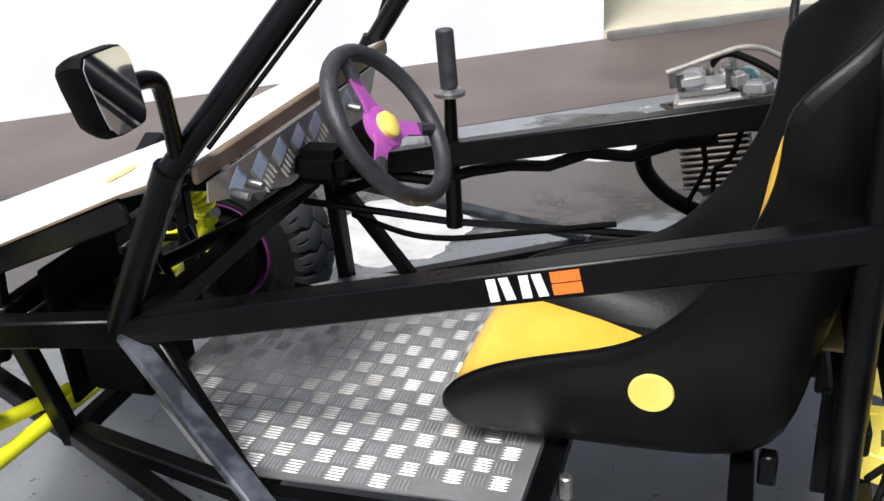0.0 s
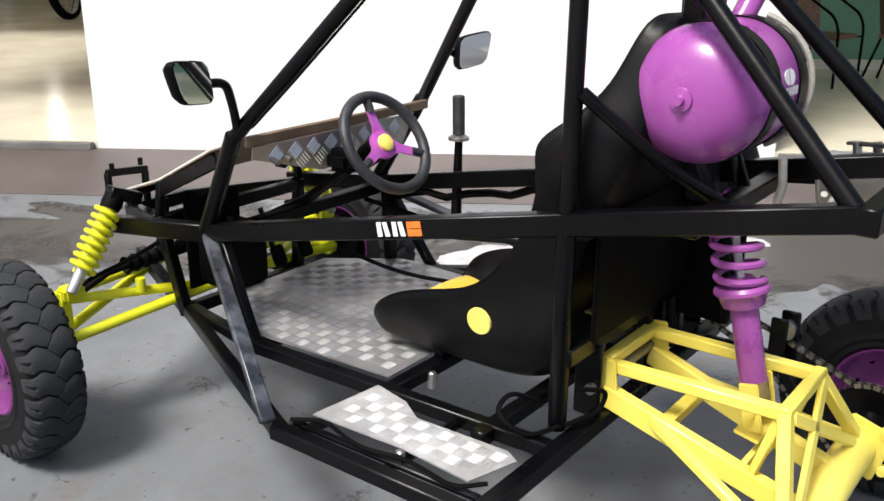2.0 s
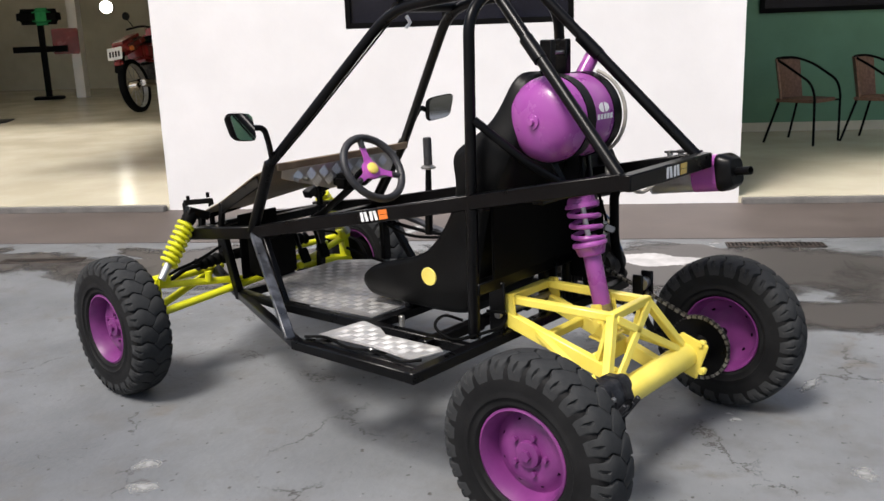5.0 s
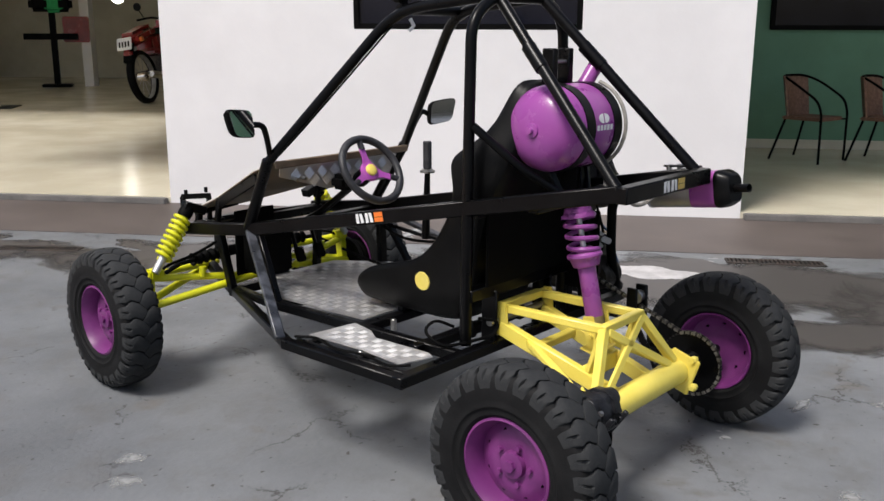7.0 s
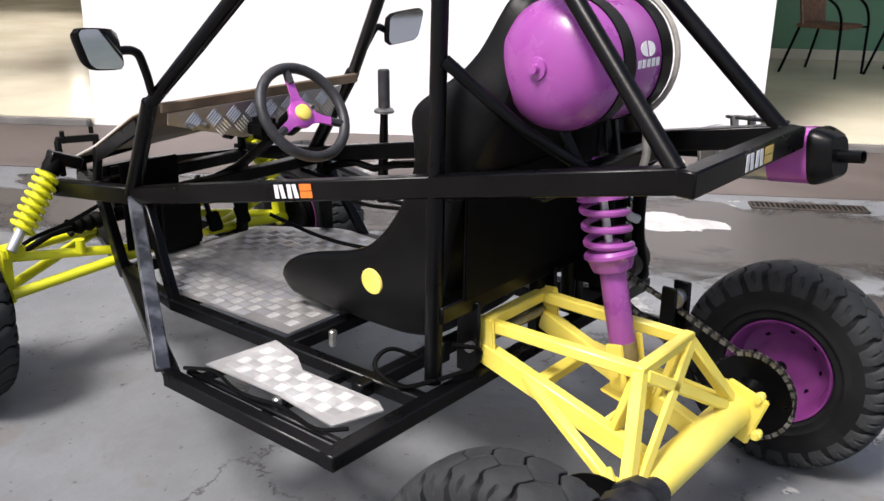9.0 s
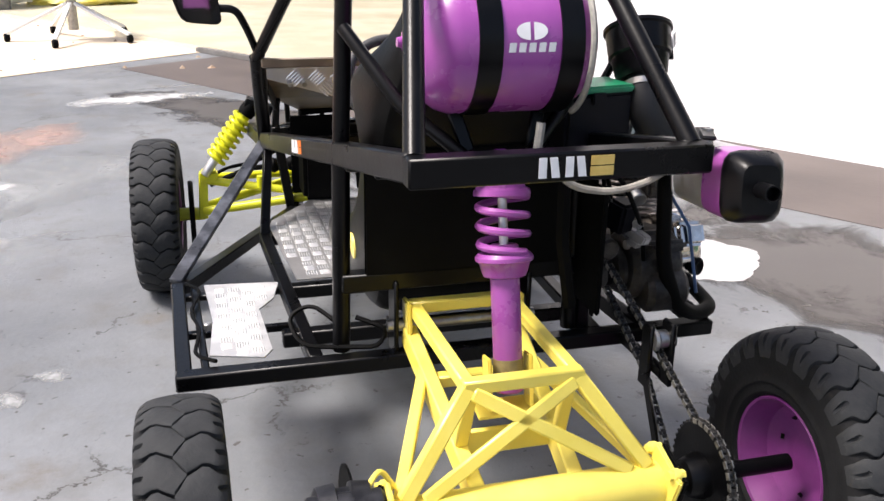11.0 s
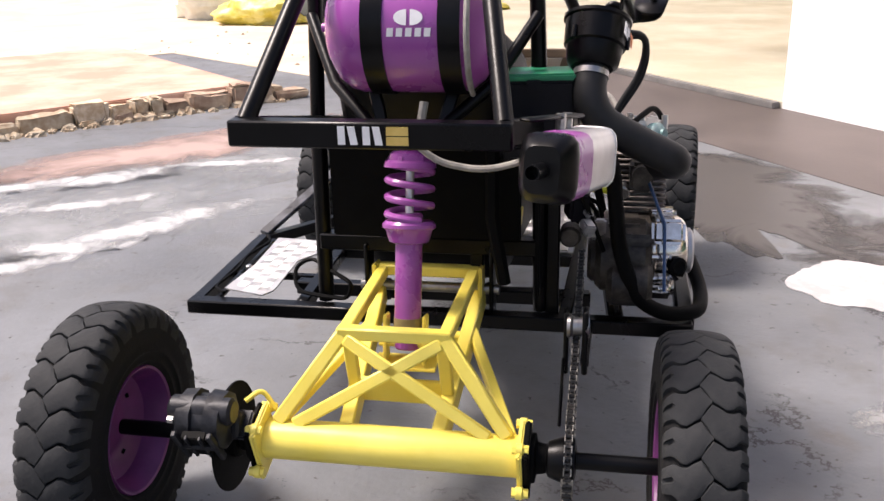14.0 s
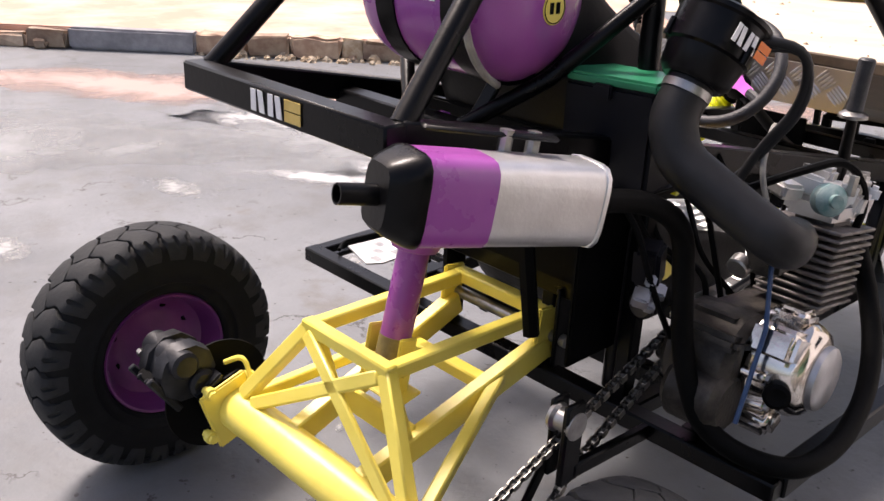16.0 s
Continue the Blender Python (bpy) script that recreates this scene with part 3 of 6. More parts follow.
def kerb_stone(x, L, mat, h, jitter, out=0.0, depth=0.13):
    bm = B()
    box(bm, (0, 0, h / 2 - 0.004), (L - 0.01, depth, h), (rnd.uniform(-4, 4), rnd.uniform(-3, 3) * (0.13 / max(L, 0.13)), rnd.uniform(-4, 4) * (0.13 / max(L, 0.13))), bevel=min(0.016, h * 0.25), seg=2)
    if L > 0.3:
        bmesh.ops.subdivide_edges(bm, edges=[e for e in bm.edges if e.calc_length() > 0.2], cuts=3)
    for v in bm.verts:
        v.co += Vector((rnd.uniform(-1, 1), rnd.uniform(-1, 1), rnd.uniform(-1, 1))) * jitter
    st = part("kerb_stone", bm, mat, pav)
    st.matrix_world = Matrix.Translation(KA + KD * (x + L / 2) + KN * (0.055 + out)) @ pose(0, 0, 0, 0, 0, KANG)


x = 0.0
while x < KLEN - 0.05:
    if abs(x - 3.05) < 0.02:
        kerb_stone(x, 0.88, STONE_GREY, 0.15, 0.003)
        x += 0.89
        continue
    L = rnd.uniform(0.10, 0.36)
    lim = 3.05 if x < 3.05 else KLEN
    if x + L > lim - 0.05:
        L = lim - x
    kerb_stone(x, L, rnd.choice((STONE, STONE, EARTH)), rnd.uniform(0.085, 0.155), 0.013, rnd.uniform(-0.02, 0.015))
    if rnd.random() < 0.7:
        kerb_stone(x + rnd.uniform(0, 0.06), rnd.uniform(0.06, 0.15), rnd.choice((STONE, EARTH)), rnd.uniform(0.03, 0.07), 0.010, -0.075, 0.07)
    x += L
kerb_stone(KLEN - 0.1, 0.3, STONE, 0.07, 0.008, 0.0, 0.2)
# houses across the street, pale and far
plain_box("wall_street", KA + KD * 6 + KN * 16 + Vector((0, 0, 1.7)), (60, 0.3, 3.4), KANG, PLASTER, "long white wall across the street", "wall")


# ---- the buggy: forward is +y; its parts are built about a common base at the rear axle ----
buggy = thing("dune_buggy", "home-built black tube-frame buggy with purple rims and yellow suspension", "buggy")
KS = 0.8667
buggy.scale = (KS, KS, KS)
R = 0.304
AZ = 0.308


def bp(name, mat, build, parent=None, label="", smooth=True):
    bm = B()
    build(bm)
    return part(name, bm, mat, parent or buggy, label, smooth)


# -- wheels, turned about x, outer face towards +x
def tyre_mesh(w):
    bm = B()
    h = w / 2
    t0 = R - 0.014
    half = [(0.0, t0), (0.55, t0 - 0.002), (0.80, t0 - 0.008), (0.93, 0.272), (0.985, 0.257), (1.005, 0.238), (1.005, 0.212), (0.995, 0.199), (1.03, 0.194), (1.03, 0.188), (0.97, 0.184), (0.945, 0.176), (0.96, 0.17), (0.96, 0.165), (0.89, 0.158), (0.72, 0.149)]
    prof = [(-u * h, r) for u, r in half[:0:-1]] + [(u * h, r) for u, r in half] + [(0, 0.143)]
    lathe(bm, prof, n=64, closed=True)
    return bm


# one tread block from the middle of the tyre to its shoulder: place across, skew, radius drop, half width, depth of the shoulder slit
LUG = ((-0.13, 0.00, 0.000, 0.035, 0.0), (0.0, 0.00, 0.0, 0.23, 0.0), (0.13, 0.02, 0.0, 0.45, 0.0), (0.30, 0.12, 0.001, 0.458, 0.0), (0.46, 0.24, 0.002, 0.458, 0.0), (0.60, 0.23, 0.004, 0.445, 0.0), (0.74, 0.13, 0.007, 0.41, 0.0),
       (0.80, 0.12, 0.010, 0.385, 0.012), (0.92, 0.16, 0.017, 0.36, 0.012), (0.985, 0.20, 0.028, 0.34, 0.009), (1.0, 0.20, 0.045, 0.29, 0.0))


def lug_mesh(w, pitch, s):
    bm = B()
    h = w / 2
    rows = []
    for u, sk, drop, wd, slit in LUG:
        r = R - drop
        g = 0.085 * pitch if slit else 0.03 * pitch * min(1, wd * 3)
        c, e = sk * pitch, wd * pitch
        cols = [(c - e - 0.02 * pitch, r - 0.018), (c - e, r - 0.002), (c - e + 0.05 * pitch * min(1, wd * 4), r), (c - g, r), (c - g * 0.7, r - slit), (c + g * 0.7, r - slit), (c + g, r), (c + e - 0.05 * pitch * min(1, wd * 4), r), (c + e, r - 0.002), (c + e + 0.02 * pitch, r - 0.018)]
        rows.append([bm.verts.new((s * h * u, q * math.cos(a), q * math.sin(a))) for a, q in cols])
    for p, q in zip(rows, rows[1:]):
        for i in range(len(p) - 1):
            bm.faces.new((p[i], p[i + 1], q[i + 1], q[i]))
    bm.faces.new(rows[0])
    bm.faces.new(rows[-1][::-1])
    return bm


def make_wheel(m, w, label, n_lug=26, shade_disc=False):
    h = w / 2
    bm = B()
    k = 0.925
    lathe(bm, [(x * h, r * k) for x, r in ((0.86, 0.166), (0.9, 0.158), (0.72, 0.150), (0.45, 0.142), (0.1, 0.137), (0.16, 0.12), (0.3, 0.105), (0.34, 0.075),
               (0.3, 0.058), (0.3, 0.0), (0.2, 0.0), (0.22, 0.062), (0.26, 0.078), (0.2, 0.1), (0.04, 0.118), (-0.1, 0.136), (-0.5, 0.146),
               (-0.86, 0.158), (-0.9, 0.164), (-0.8, 0.168), (-0.5, 0.154), (0, 0.148), (0.5, 0.150), (0.8, 0.168))], n=40, closed=True)
    wh = part("wheel", bm, RIM_PURPLE, buggy, label)
    part("tyre", tyre_mesh(w), RUBBER, wh, "black lugged rubber tyre")
    bm = B()
    lathe(bm, [(h * 0.3, 0.042), (h * 0.5, 0.04), (h * 0.53, 0.034), (h * 0.53, 0.0)], n=20)
    part("hub", bm, RIM_PURPLE, wh)
    bm = B()
    rod(bm, (h * 0.5, 0, 0), (h * 0.66, 0, 0), 0.018, 6)
    part("axle_nut", bm, RIM_PURPLE, wh)
    # black disc added to darken the shaded inner side of the rim
    if shade_disc:
        bm = B()
        lathe(bm, [(-h * 0.02, 0), (-h * 0.02, 0.108), (-h * 0.75, 0.105), (-h * 0.8, 0.095), (-h * 0.8, 0)], n=28)
        part("rim_shade_disc", bm, BLACK_MATT, wh, "black disc standing in for shade inside the rim")
    for q in range(5):
        a = 2 * math.pi * q / 5
        bm = B()
        rod(bm, (h * 0.28, 0.06 * math.cos(a), 0.06 * math.sin(a)), (h * 0.48, 0.06 * math.cos(a), 0.06 * math.sin(a)), 0.009, 6)
        part("wheel_bolt", bm, RIM_PURPLE, wh)
    for q in range(8):
        a = 2 * math.pi * (q + 0.5) / 8
        bm = B()
        rod(bm, (h * 0.13, 0.102 * math.cos(a), 0.102 * math.sin(a)), (h * 0.215, 0.098 * math.cos(a), 0.098 * math.sin(a)), 0.008, 10)
        part("vent_hole", bm, BLACK_MATT, wh, "small dark vent hole")
    pitch = 2 * math.pi / n_lug
    for s in (-1, 1):
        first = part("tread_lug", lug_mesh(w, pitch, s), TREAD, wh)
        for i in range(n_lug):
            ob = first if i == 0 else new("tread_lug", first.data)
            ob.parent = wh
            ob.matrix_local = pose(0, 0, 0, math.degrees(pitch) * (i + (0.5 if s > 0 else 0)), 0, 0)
    wh.matrix_local = m
    return wh


TW = 0.158
make_wheel(pose(-0.68, 0, R, 0, 0, 180), TW, "purple steel rear wheel with a lugged tyre")
make_wheel(pose(0.662, 0, R, 25, 0, 0), TW, "purple steel rear wheel with a lugged tyre")
make_wheel(pose(-0.752, 2.15, R, 10, 0, 180 - 3), 0.170, "purple steel front wheel with a lugged tyre", shade_disc=True)
make_wheel(pose(0.752, 2.15, R, 0, 0, -3), 0.170, "purple steel front wheel with a lugged tyre", shade_disc=True)

# -- lower frame
ZL = 0.421
BT = 0.038
for s in (-1, 1):
    bp("lower_rail", BLACK, lambda bm: bar(bm, (s * 0.675, 0.5, ZL), (s * 0.685, 1.06, ZL), BT, BT))
    bp("lower_rail", BLACK, lambda bm: bar(bm, (s * 0.682, 1.045, ZL), (s * 0.25, 1.95, 0.35), BT, BT))
    bp("inner_rail", BLACK, lambda bm: bar(bm, (s * 0.366, 0.5, ZL + 0.002), (s * 0.402, 1.45, ZL + 0.002), 0.036, BT))
    bp("front_stay", BLACK, lambda bm: bar(bm, (s * 0.402, 1.44, ZL), (s * 0.25, 1.93, 0.36), 0.036, 0.036))
    bp("slanted_brace", WORN_BAR, lambda bm: bar(bm, (s * 0.372, 1.655, 0.70), (s * 0.69, 1.075, ZL + 0.015), 0.018, 0.04, up=(s * 1, 0.5, 0.2)), label="dark flat bar with a worn pale edge")
    bp("front_post", BLACK, lambda bm: bar(bm, (s * 0.25, 1.96, 0.33), (s * 0.30, 1.99, 0.68), 0.034, 0.038, up=(0, 1, 0)))
    bp("front_post", BLACK, lambda bm: bar(bm, (s * 0.402, 1.44, ZL), (s * 0.36, 1.62, 0.72), 0.03, 0.03, up=(0, 1, 0)))
bp("rear_crossbar", BLACK, lambda bm: bar(bm, (-0.695, 0.485, ZL), (0.695, 0.485, ZL), 0.044, 0.04))
bp("floor_crossbar", BLACK, lambda bm: bar(bm, (-0.385, 0.972, ZL), (0.385, 0.972, ZL), 0.04, BT))
bp("floor_crossbar", BLACK, lambda bm: bar(bm, (-0.40, 1.45, ZL - 0.004), (0.40, 1.45, ZL - 0.004), 0.04, BT))
bp("front_crossbar", BLACK, lambda bm: bar(bm, (-0.26, 1.96, 0.35), (0.26, 1.96, 0.35), 0.036, 0.04))
bp("front_crossbar", BLACK, lambda bm: bar(bm, (-0.30, 1.99, 0.66), (0.30, 1.99, 0.66), 0.036, 0.04))
bp("step_crossbar", BLACK, lambda bm: bar(bm, (-0.665, 0.745, ZL - 0.006), (-0.385, 0.745, ZL - 0.006), 0.026, 0.018))
bp("step_crossbar", BLACK, lambda bm: bar(bm, (-0.67, 1.0, ZL - 0.006), (-0.395, 1.0, ZL - 0.006), 0.03, 0.018))
bp("step_crossbar", BLACK, lambda bm: bar(bm, (-0.625, 0.51, ZL + 0.006), (-0.64, 1.04, ZL + 0.006), 0.02, 0.014))
bp("step_wire", BLACK_MATT, lambda bm: tube(bm, rounded([(-0.66, 1.03, ZL + 0.026), (-0.62, 0.96, ZL + 0.03), (-0.655, 0.82, ZL + 0.026), (-0.63, 0.70, ZL + 0.03), (-0.65, 0.56, ZL + 0.026), (-0.60, 0.51, ZL + 0.03)], 0.05), 0.005, 6))
bp("step_bolt", STEEL, lambda bm: rod(bm, (-0.612, 0.735, ZL + 0.01), (-0.612, 0.735, ZL + 0.03), 0.011, 8, 0.003))

# floor and step of chequer plate
FZ = ZL + 0.0225


def in_floor(x, y):
    return 1.0 < y < 1.755 and abs(x) < 0.33 + (y - 1.0) * 0.055 and (y < 1.55 or abs(x) < 0.345 - (y - 1.55) * 0.75)


FLOOR = [(-0.350, 0.995), (0.350, 0.995), (0.380, 1.50), (0.365, 1.56), (0.205, 1.775), (-0.205, 1.775), (-0.365, 1.56), (-0.380, 1.50)]
fp = bp("floor_plate", ALU, lambda bm: prism(bm, FLOOR, FZ - 0.002, FZ + 0.002), label="chequered aluminium floor plate", smooth=False)
bp("lug_pattern", ALU_LUG, lambda bm: chequer(bm, pose(0, 0, FZ + 0.002), -0.40, 0.40, 0.98, 1.78, 0.040, in_floor), fp, smooth=False)["kind"] = "stuff"
STEP = [(-0.612, 1.005), (-0.405, 0.982), (-0.43, 0.87), (-0.475, 0.80), (-0.465, 0.55), (-0.488, 0.512), (-0.614, 0.55), (-0.598, 0.75)]


def in_step(x, y):
    c = False
    for (x0, y0), (x1, y1) in zip(STEP, STEP[1:] + STEP[:1]):
        if (y0 > y) != (y1 > y) and x < (x1 - x0) * (y - y0) / (y1 - y0) + x0:
            c = not c
    return c


def in_step_margin(x, y):
    return all(in_step(x + a, y + b) for a in (-0.018, 0.018) for b in (-0.018, 0.018))


sp = bp("step_plate", WORN_ALU, lambda bm: prism(bm, STEP, FZ + 0.001, FZ + 0.005), label="cut offcut of chequered aluminium plate", smooth=False)
bp("lug_pattern", WORN_ALU, lambda bm: chequer(bm, pose(0, 0, FZ + 0.005), -0.66, -0.38, 0.5, 1.02, 0.036, in_step_margin), sp, smooth=False)["kind"] = "stuff"

# -- side rails and their crossbars
RW, RH = 0.042, 0.053
for s in (-1, 1):
    pts = [(s * 0.262, -0.045, 1.047), (s * 0.292, 0.53, 0.933), (s * 0.367, 1.67, 0.705), (s * 0.377, 2.11, 0.648)]
    for a, b in zip(pts, pts[1:]):
        d = (Vector(b) - Vector(a)).normalized() * 0.004
        bp("side_rail", BLACK, lambda bm: bar(bm, Vector(a) - d, Vector(b) + d, RW, RH))
bp("rear_rail", BLACK, lambda bm: bar(bm, (-0.283, -0.062, 1.045), (0.283, -0.062, 1.045), RW, RH))
bp("tank_crossbar", BLACK, lambda bm: bar(bm, (-0.29, 0.5, 0.92), (0.29, 0.5, 0.92), 0.04, 0.04))
bp("shock_crossbar", BLACK, lambda bm: bar(bm, (-0.27, 0.27, 0.965), (0.27, 0.27, 0.965), 0.045, 0.04))
bp("cowl_crossbar", BLACK, lambda bm: bar(bm, (-0.36, 1.66, 0.69), (0.36, 1.66, 0.69), 0.04, 0.04))
bp("seat_crossbar", BLACK, lambda bm: bar(bm, (-0.30, 0.52, 0.62), (0.30, 0.52, 0.62), 0.045, 0.045))

# -- roll cage
TR = 0.0198
for s in (-1, 1):
    bp("hoop_post", BLACK, lambda bm: tube(bm, [(s * 0.30, 0.525, ZL + 0.02), (s * 0.292, 0.53, 0.96)], 0.0218))
    bp("front_pillar", BLACK, lambda bm: tube(bm, rounded([(s * 0.396, 1.485, 1.01), (s * 0.166, 0.985, 1.60), (s * 0.14, 0.6, 1.64)], 0.12), TR))
    bp("pillar_foot", BLACK, lambda bm: tube(bm, [(s * 0.367, 1.67, 0.71), (s * 0.396, 1.485, 1.015)], TR + 0.004))
    bp("rear_brace", BLACK, lambda bm: tube(bm, [(s * 0.13, 0.53, 1.635), (s * 0.262, -0.035, 1.06)], TR))
    bp("pillar_sleeve", BLACK, lambda bm: tube(bm, [(s * 0.166, 0.38, 1.478), (s * 0.182, 0.31, 1.408)], TR + 0.005))
    bp("shoulder_stay", BLACK, lambda bm: tube(bm, [(s * 0.285, 0.515, 1.215), (s * 0.19, 0.37, 1.07), (s * 0.06, 0.27, 0.965)], 0.015))
bp("hoop_top", BLACK, lambda bm: tube(bm, rounded([(-0.292, 0.53, 0.95), (-0.268, 0.54, 1.56), (-0.16, 0.54, 1.64), (0.16, 0.54, 1.64), (0.268, 0.54, 1.56), (0.292, 0.53, 0.95)], 0.11, 7), TR))
bp("roof_crossbar", BLACK, lambda bm: tube(bm, [(-0.166, 0.97, 1.602), (0.166, 0.97, 1.602)], TR))
for x in (-0.13, 0.06):
    lamp = bp("roof_lamp", BLACK_MATT, lambda bm: lathe(bm, [(-0.075, 0), (-0.07, 0.035), (-0.02, 0.066), (0.0, 0.07), (0.012, 0.068), (0.012, 0.06), (0.004, 0.058), (0.004, 0)], along((x, 1.0, 1.695), (0, 1, 0)), 24), label="round black roof spot lamp")
    bp("lens", LENS, lambda bm: lathe(bm, [(0.006, 0.057), (0.010, 0.03), (0.012, 0)], along((x, 1.0, 1.695), (0, 1, 0)), 24), lamp)
    bp("bracket", BLACK_MATT, lambda bm: bar(bm, (x, 0.98, 1.61), (x, 0.98, 1.65), 0.03, 0.02), lamp)
bp("rope_end", WHITE_STICKER, lambda bm: tube(bm, [(-0.13, 0.95, 1.57), (-0.12, 0.94, 1.545), (-0.135, 0.95, 1.525)], 0.008, 6))

# -- front suspension
for s in (-1, 1):
    for (a, b, r) in (((0.10, 1.98, 0.40), (0.56, 2.12, 0.445), 0.016), ((0.10, 2.30, 0.41), (0.56, 2.17, 0.445), 0.016),
                      ((0.12, 1.96, 0.41), (0.58, 2.10, 0.325), 0.018), ((0.12, 2.32, 0.40), (0.58, 2.16, 0.325), 0.018)):
        bp("control_arm", ACID, lambda bm: tube(bm, [(s * a[0], a[1], a[2]), (s * b[0], b[1], b[2])], r, 10))
    kn = bp("steering_knuckle", ACID, lambda bm: bar(bm, (s * 0.585, 2.13, 0.29), (s * 0.575, 2.14, 0.47), 0.035, 0.05, up=(0, 1, 0)), label="acid yellow welded knuckle")
    bp("stub_axle", ACID, lambda bm: rod(bm, (s * 0.58, 2.14, R), (s * 0.72, 2.15, R), 0.026, 14), kn)
    # black plate covering the inner rim face, in place of its shade
    bp("rim_shade_plate", BLACK_MATT, lambda bm: lathe(bm, [(0, 0), (0, 0.128), (0.012, 0.134), (0.02, 0.13), (0.02, 0)], along((s * 0.618, 2.145, R), (s, 0, 0)), 28), kn)
    bp("shock_bracket", ACID, lambda bm: box(bm, (s * 0.555, 2.12, 0.465), (0.07, 0.06, 0.045), bevel=0.008))
    bp("bush", ACID, lambda bm: rod(bm, (s * 0.36, 2.04, 0.43), (s * 0.36, 2.04, 0.475), 0.016, 12))
    top, bot = Vector((s * 0.375, 2.10, 0.745)), Vector((s * 0.572, 2.09, 0.475))
    ax = (bot - top).normalized()
    L = (bot - top).length
    sh = bp("front_shock", ALU_PLAIN, lambda bm: rod(bm, top + ax * 0.02, bot, 0.018, 14, 0.003), label="small coil-over shock with a yellow spring")
    bp("shock_body", ACID, lambda bm: rod(bm, top + ax * 0.05, top + ax * (L * 0.74), 0.024, 16), sh)
    hel = []
    m = along(top + ax * 0.055, ax)
    for i in range(8 * 14 + 1):
        a = 2 * math.pi * i / 14
        hel.append(m @ Vector((i / (8 * 14) * L * 0.62, 0.036 * math.cos(a), 0.036 * math.sin(a))))
    bp("spring", ACID, lambda bm: tube(bm, hel, 0.0085, 8), sh, "acid yellow coil spring")
    bp("top_mount", BLACK_MATT, lambda bm: lathe(bm, [(0, 0), (0, 0.03), (0.03, 0.034), (0.05, 0.03), (0.05, 0)], along(top, ax), 16), sh)
    bp("mount_bracket", BLACK, lambda bm: bar(bm, (s * 0.30, 2.09, 0.72), (s * 0.40, 2.10, 0.76), 0.05, 0.04))
    bp("tie_rod", BLACK_MATT, lambda bm: tube(bm, [(s * 0.16, 2.16, 0.49), (s * 0.40, 2.16, 0.475), (s * 0.55, 2.18, 0.41)], 0.011, 8))
    bp("rod_gaiter", BLACK_MATT, lambda bm: lathe(bm, [(0.018 * i, 0.024 + (0.008 if i % 2 else 0)) for i in range(10)] , along((s * 0.17, 2.16, 0.49), (s * 1, 0, -0.05)), 12))
    bp("brake_hose", BLACK_MATT, lambda bm: tube(bm, rounded([(s * 0.27, 2.0, 0.6), (s * 0.36, 2.1, 0.52), (s * 0.5, 2.12, 0.49), (s * 0.58, 2.13, 0.43)], 0.05), 0.007, 8))
    # front frame horns
    bp("front_horn", BLACK, lambda bm: bar(bm, (s * 0.30, 1.99, 0.66), (s * 0.12, 2.42, 0.58), 0.04, 0.05))
    bp("front_horn", BLACK, lambda bm: bar(bm, (s * 0.25, 1.95, 0.35), (s * 0.11, 2.40, 0.42), 0.04, 0.045))
bp("front_crossbar", BLACK, lambda bm: bar(bm, (-0.13, 2.42, 0.58), (0.13, 2.42, 0.58), 0.04, 0.05))
bp("front_crossbar", BLACK, lambda bm: bar(bm, (0, 2.41, 0.60), (0, 2.41, 0.40), 0.04, 0.05, up=(0, 1, 0)))
bp("lamp_bracket", BLACK_MATT, lambda bm: (bar(bm, (-0.16, 2.36, 0.655), (0.1, 2.40, 0.665), 0.05, 0.02), bar(bm, (-0.15, 2.36, 0.60), (-0.15, 2.36, 0.66), 0.03, 0.03)))
hoop = bp("lamp_hoop", BLACK_MATT, lambda bm: (bar(bm, (-0.215, 2.40, 0.735), (-0.05, 2.40, 0.72), 0.02, 0.025), bar(bm, (-0.205, 2.40, 0.60), (-0.21, 2.40, 0.735), 0.02, 0.025, up=(0, 1, 0)), bar(bm, (-0.06, 2.40, 0.60), (-0.06, 2.40, 0.72), 0.02, 0.025, up=(0, 1, 0))), label="small black lamp hoop on the nose")
for x in (-0.19, -0.075):
    bp("hoop_bolt", BLACK_MATT, lambda bm: rod(bm, (x, 2.40, 0.74), (x, 2.40, 0.765), 0.009, 8), hoop)
bp("steering_rack", BLACK_MATT, lambda bm: rod(bm, (-0.18, 2.16, 0.49), (0.18, 2.16, 0.49), 0.026, 14))
bp("front_box", BLACK_MATT, lambda bm: box(bm, (-0.14, 1.84, 0.545), (0.17, 0.16, 0.2), bevel=0.015), label="black box under the hood")
bp("front_panel", BLACK_MATT, lambda bm: box(bm, (-0.14, 1.93, 0.58), (0.22, 0.012, 0.3), bevel=0.003))
for x in (-0.13, 0.0, 0.12):
    ped = bp("pedal", BLACK, lambda bm: tube(bm, [(x, 1.86, 0.66), (x, 1.81, 0.54), (x, 1.79, 0.51)], 0.010, 8), label="black foot pedal")
    bp("pedal_pad", BLACK_MATT, lambda bm: box(bm, (x, 1.78, 0.51), (0.055, 0.018, 0.07), (-25, 0, 0), 0.006), ped)
bp("side_post", BLACK, lambda bm: bar(bm, (0.36, 1.60, ZL), (0.36, 1.61, 0.70), 0.045, 0.03, up=(0, 1, 0)))

# -- hood and dashboard
HO = [(-0.385, 1.46, 1.015), (0.385, 1.46, 1.015), (0.385, 1.60, 0.965), (0.30, 1.98, 0.80), (0.15, 2.42, 0.66), (-0.15, 2.42, 0.66), (-0.30, 1.98, 0.80), (-0.385, 1.60, 0.965)]


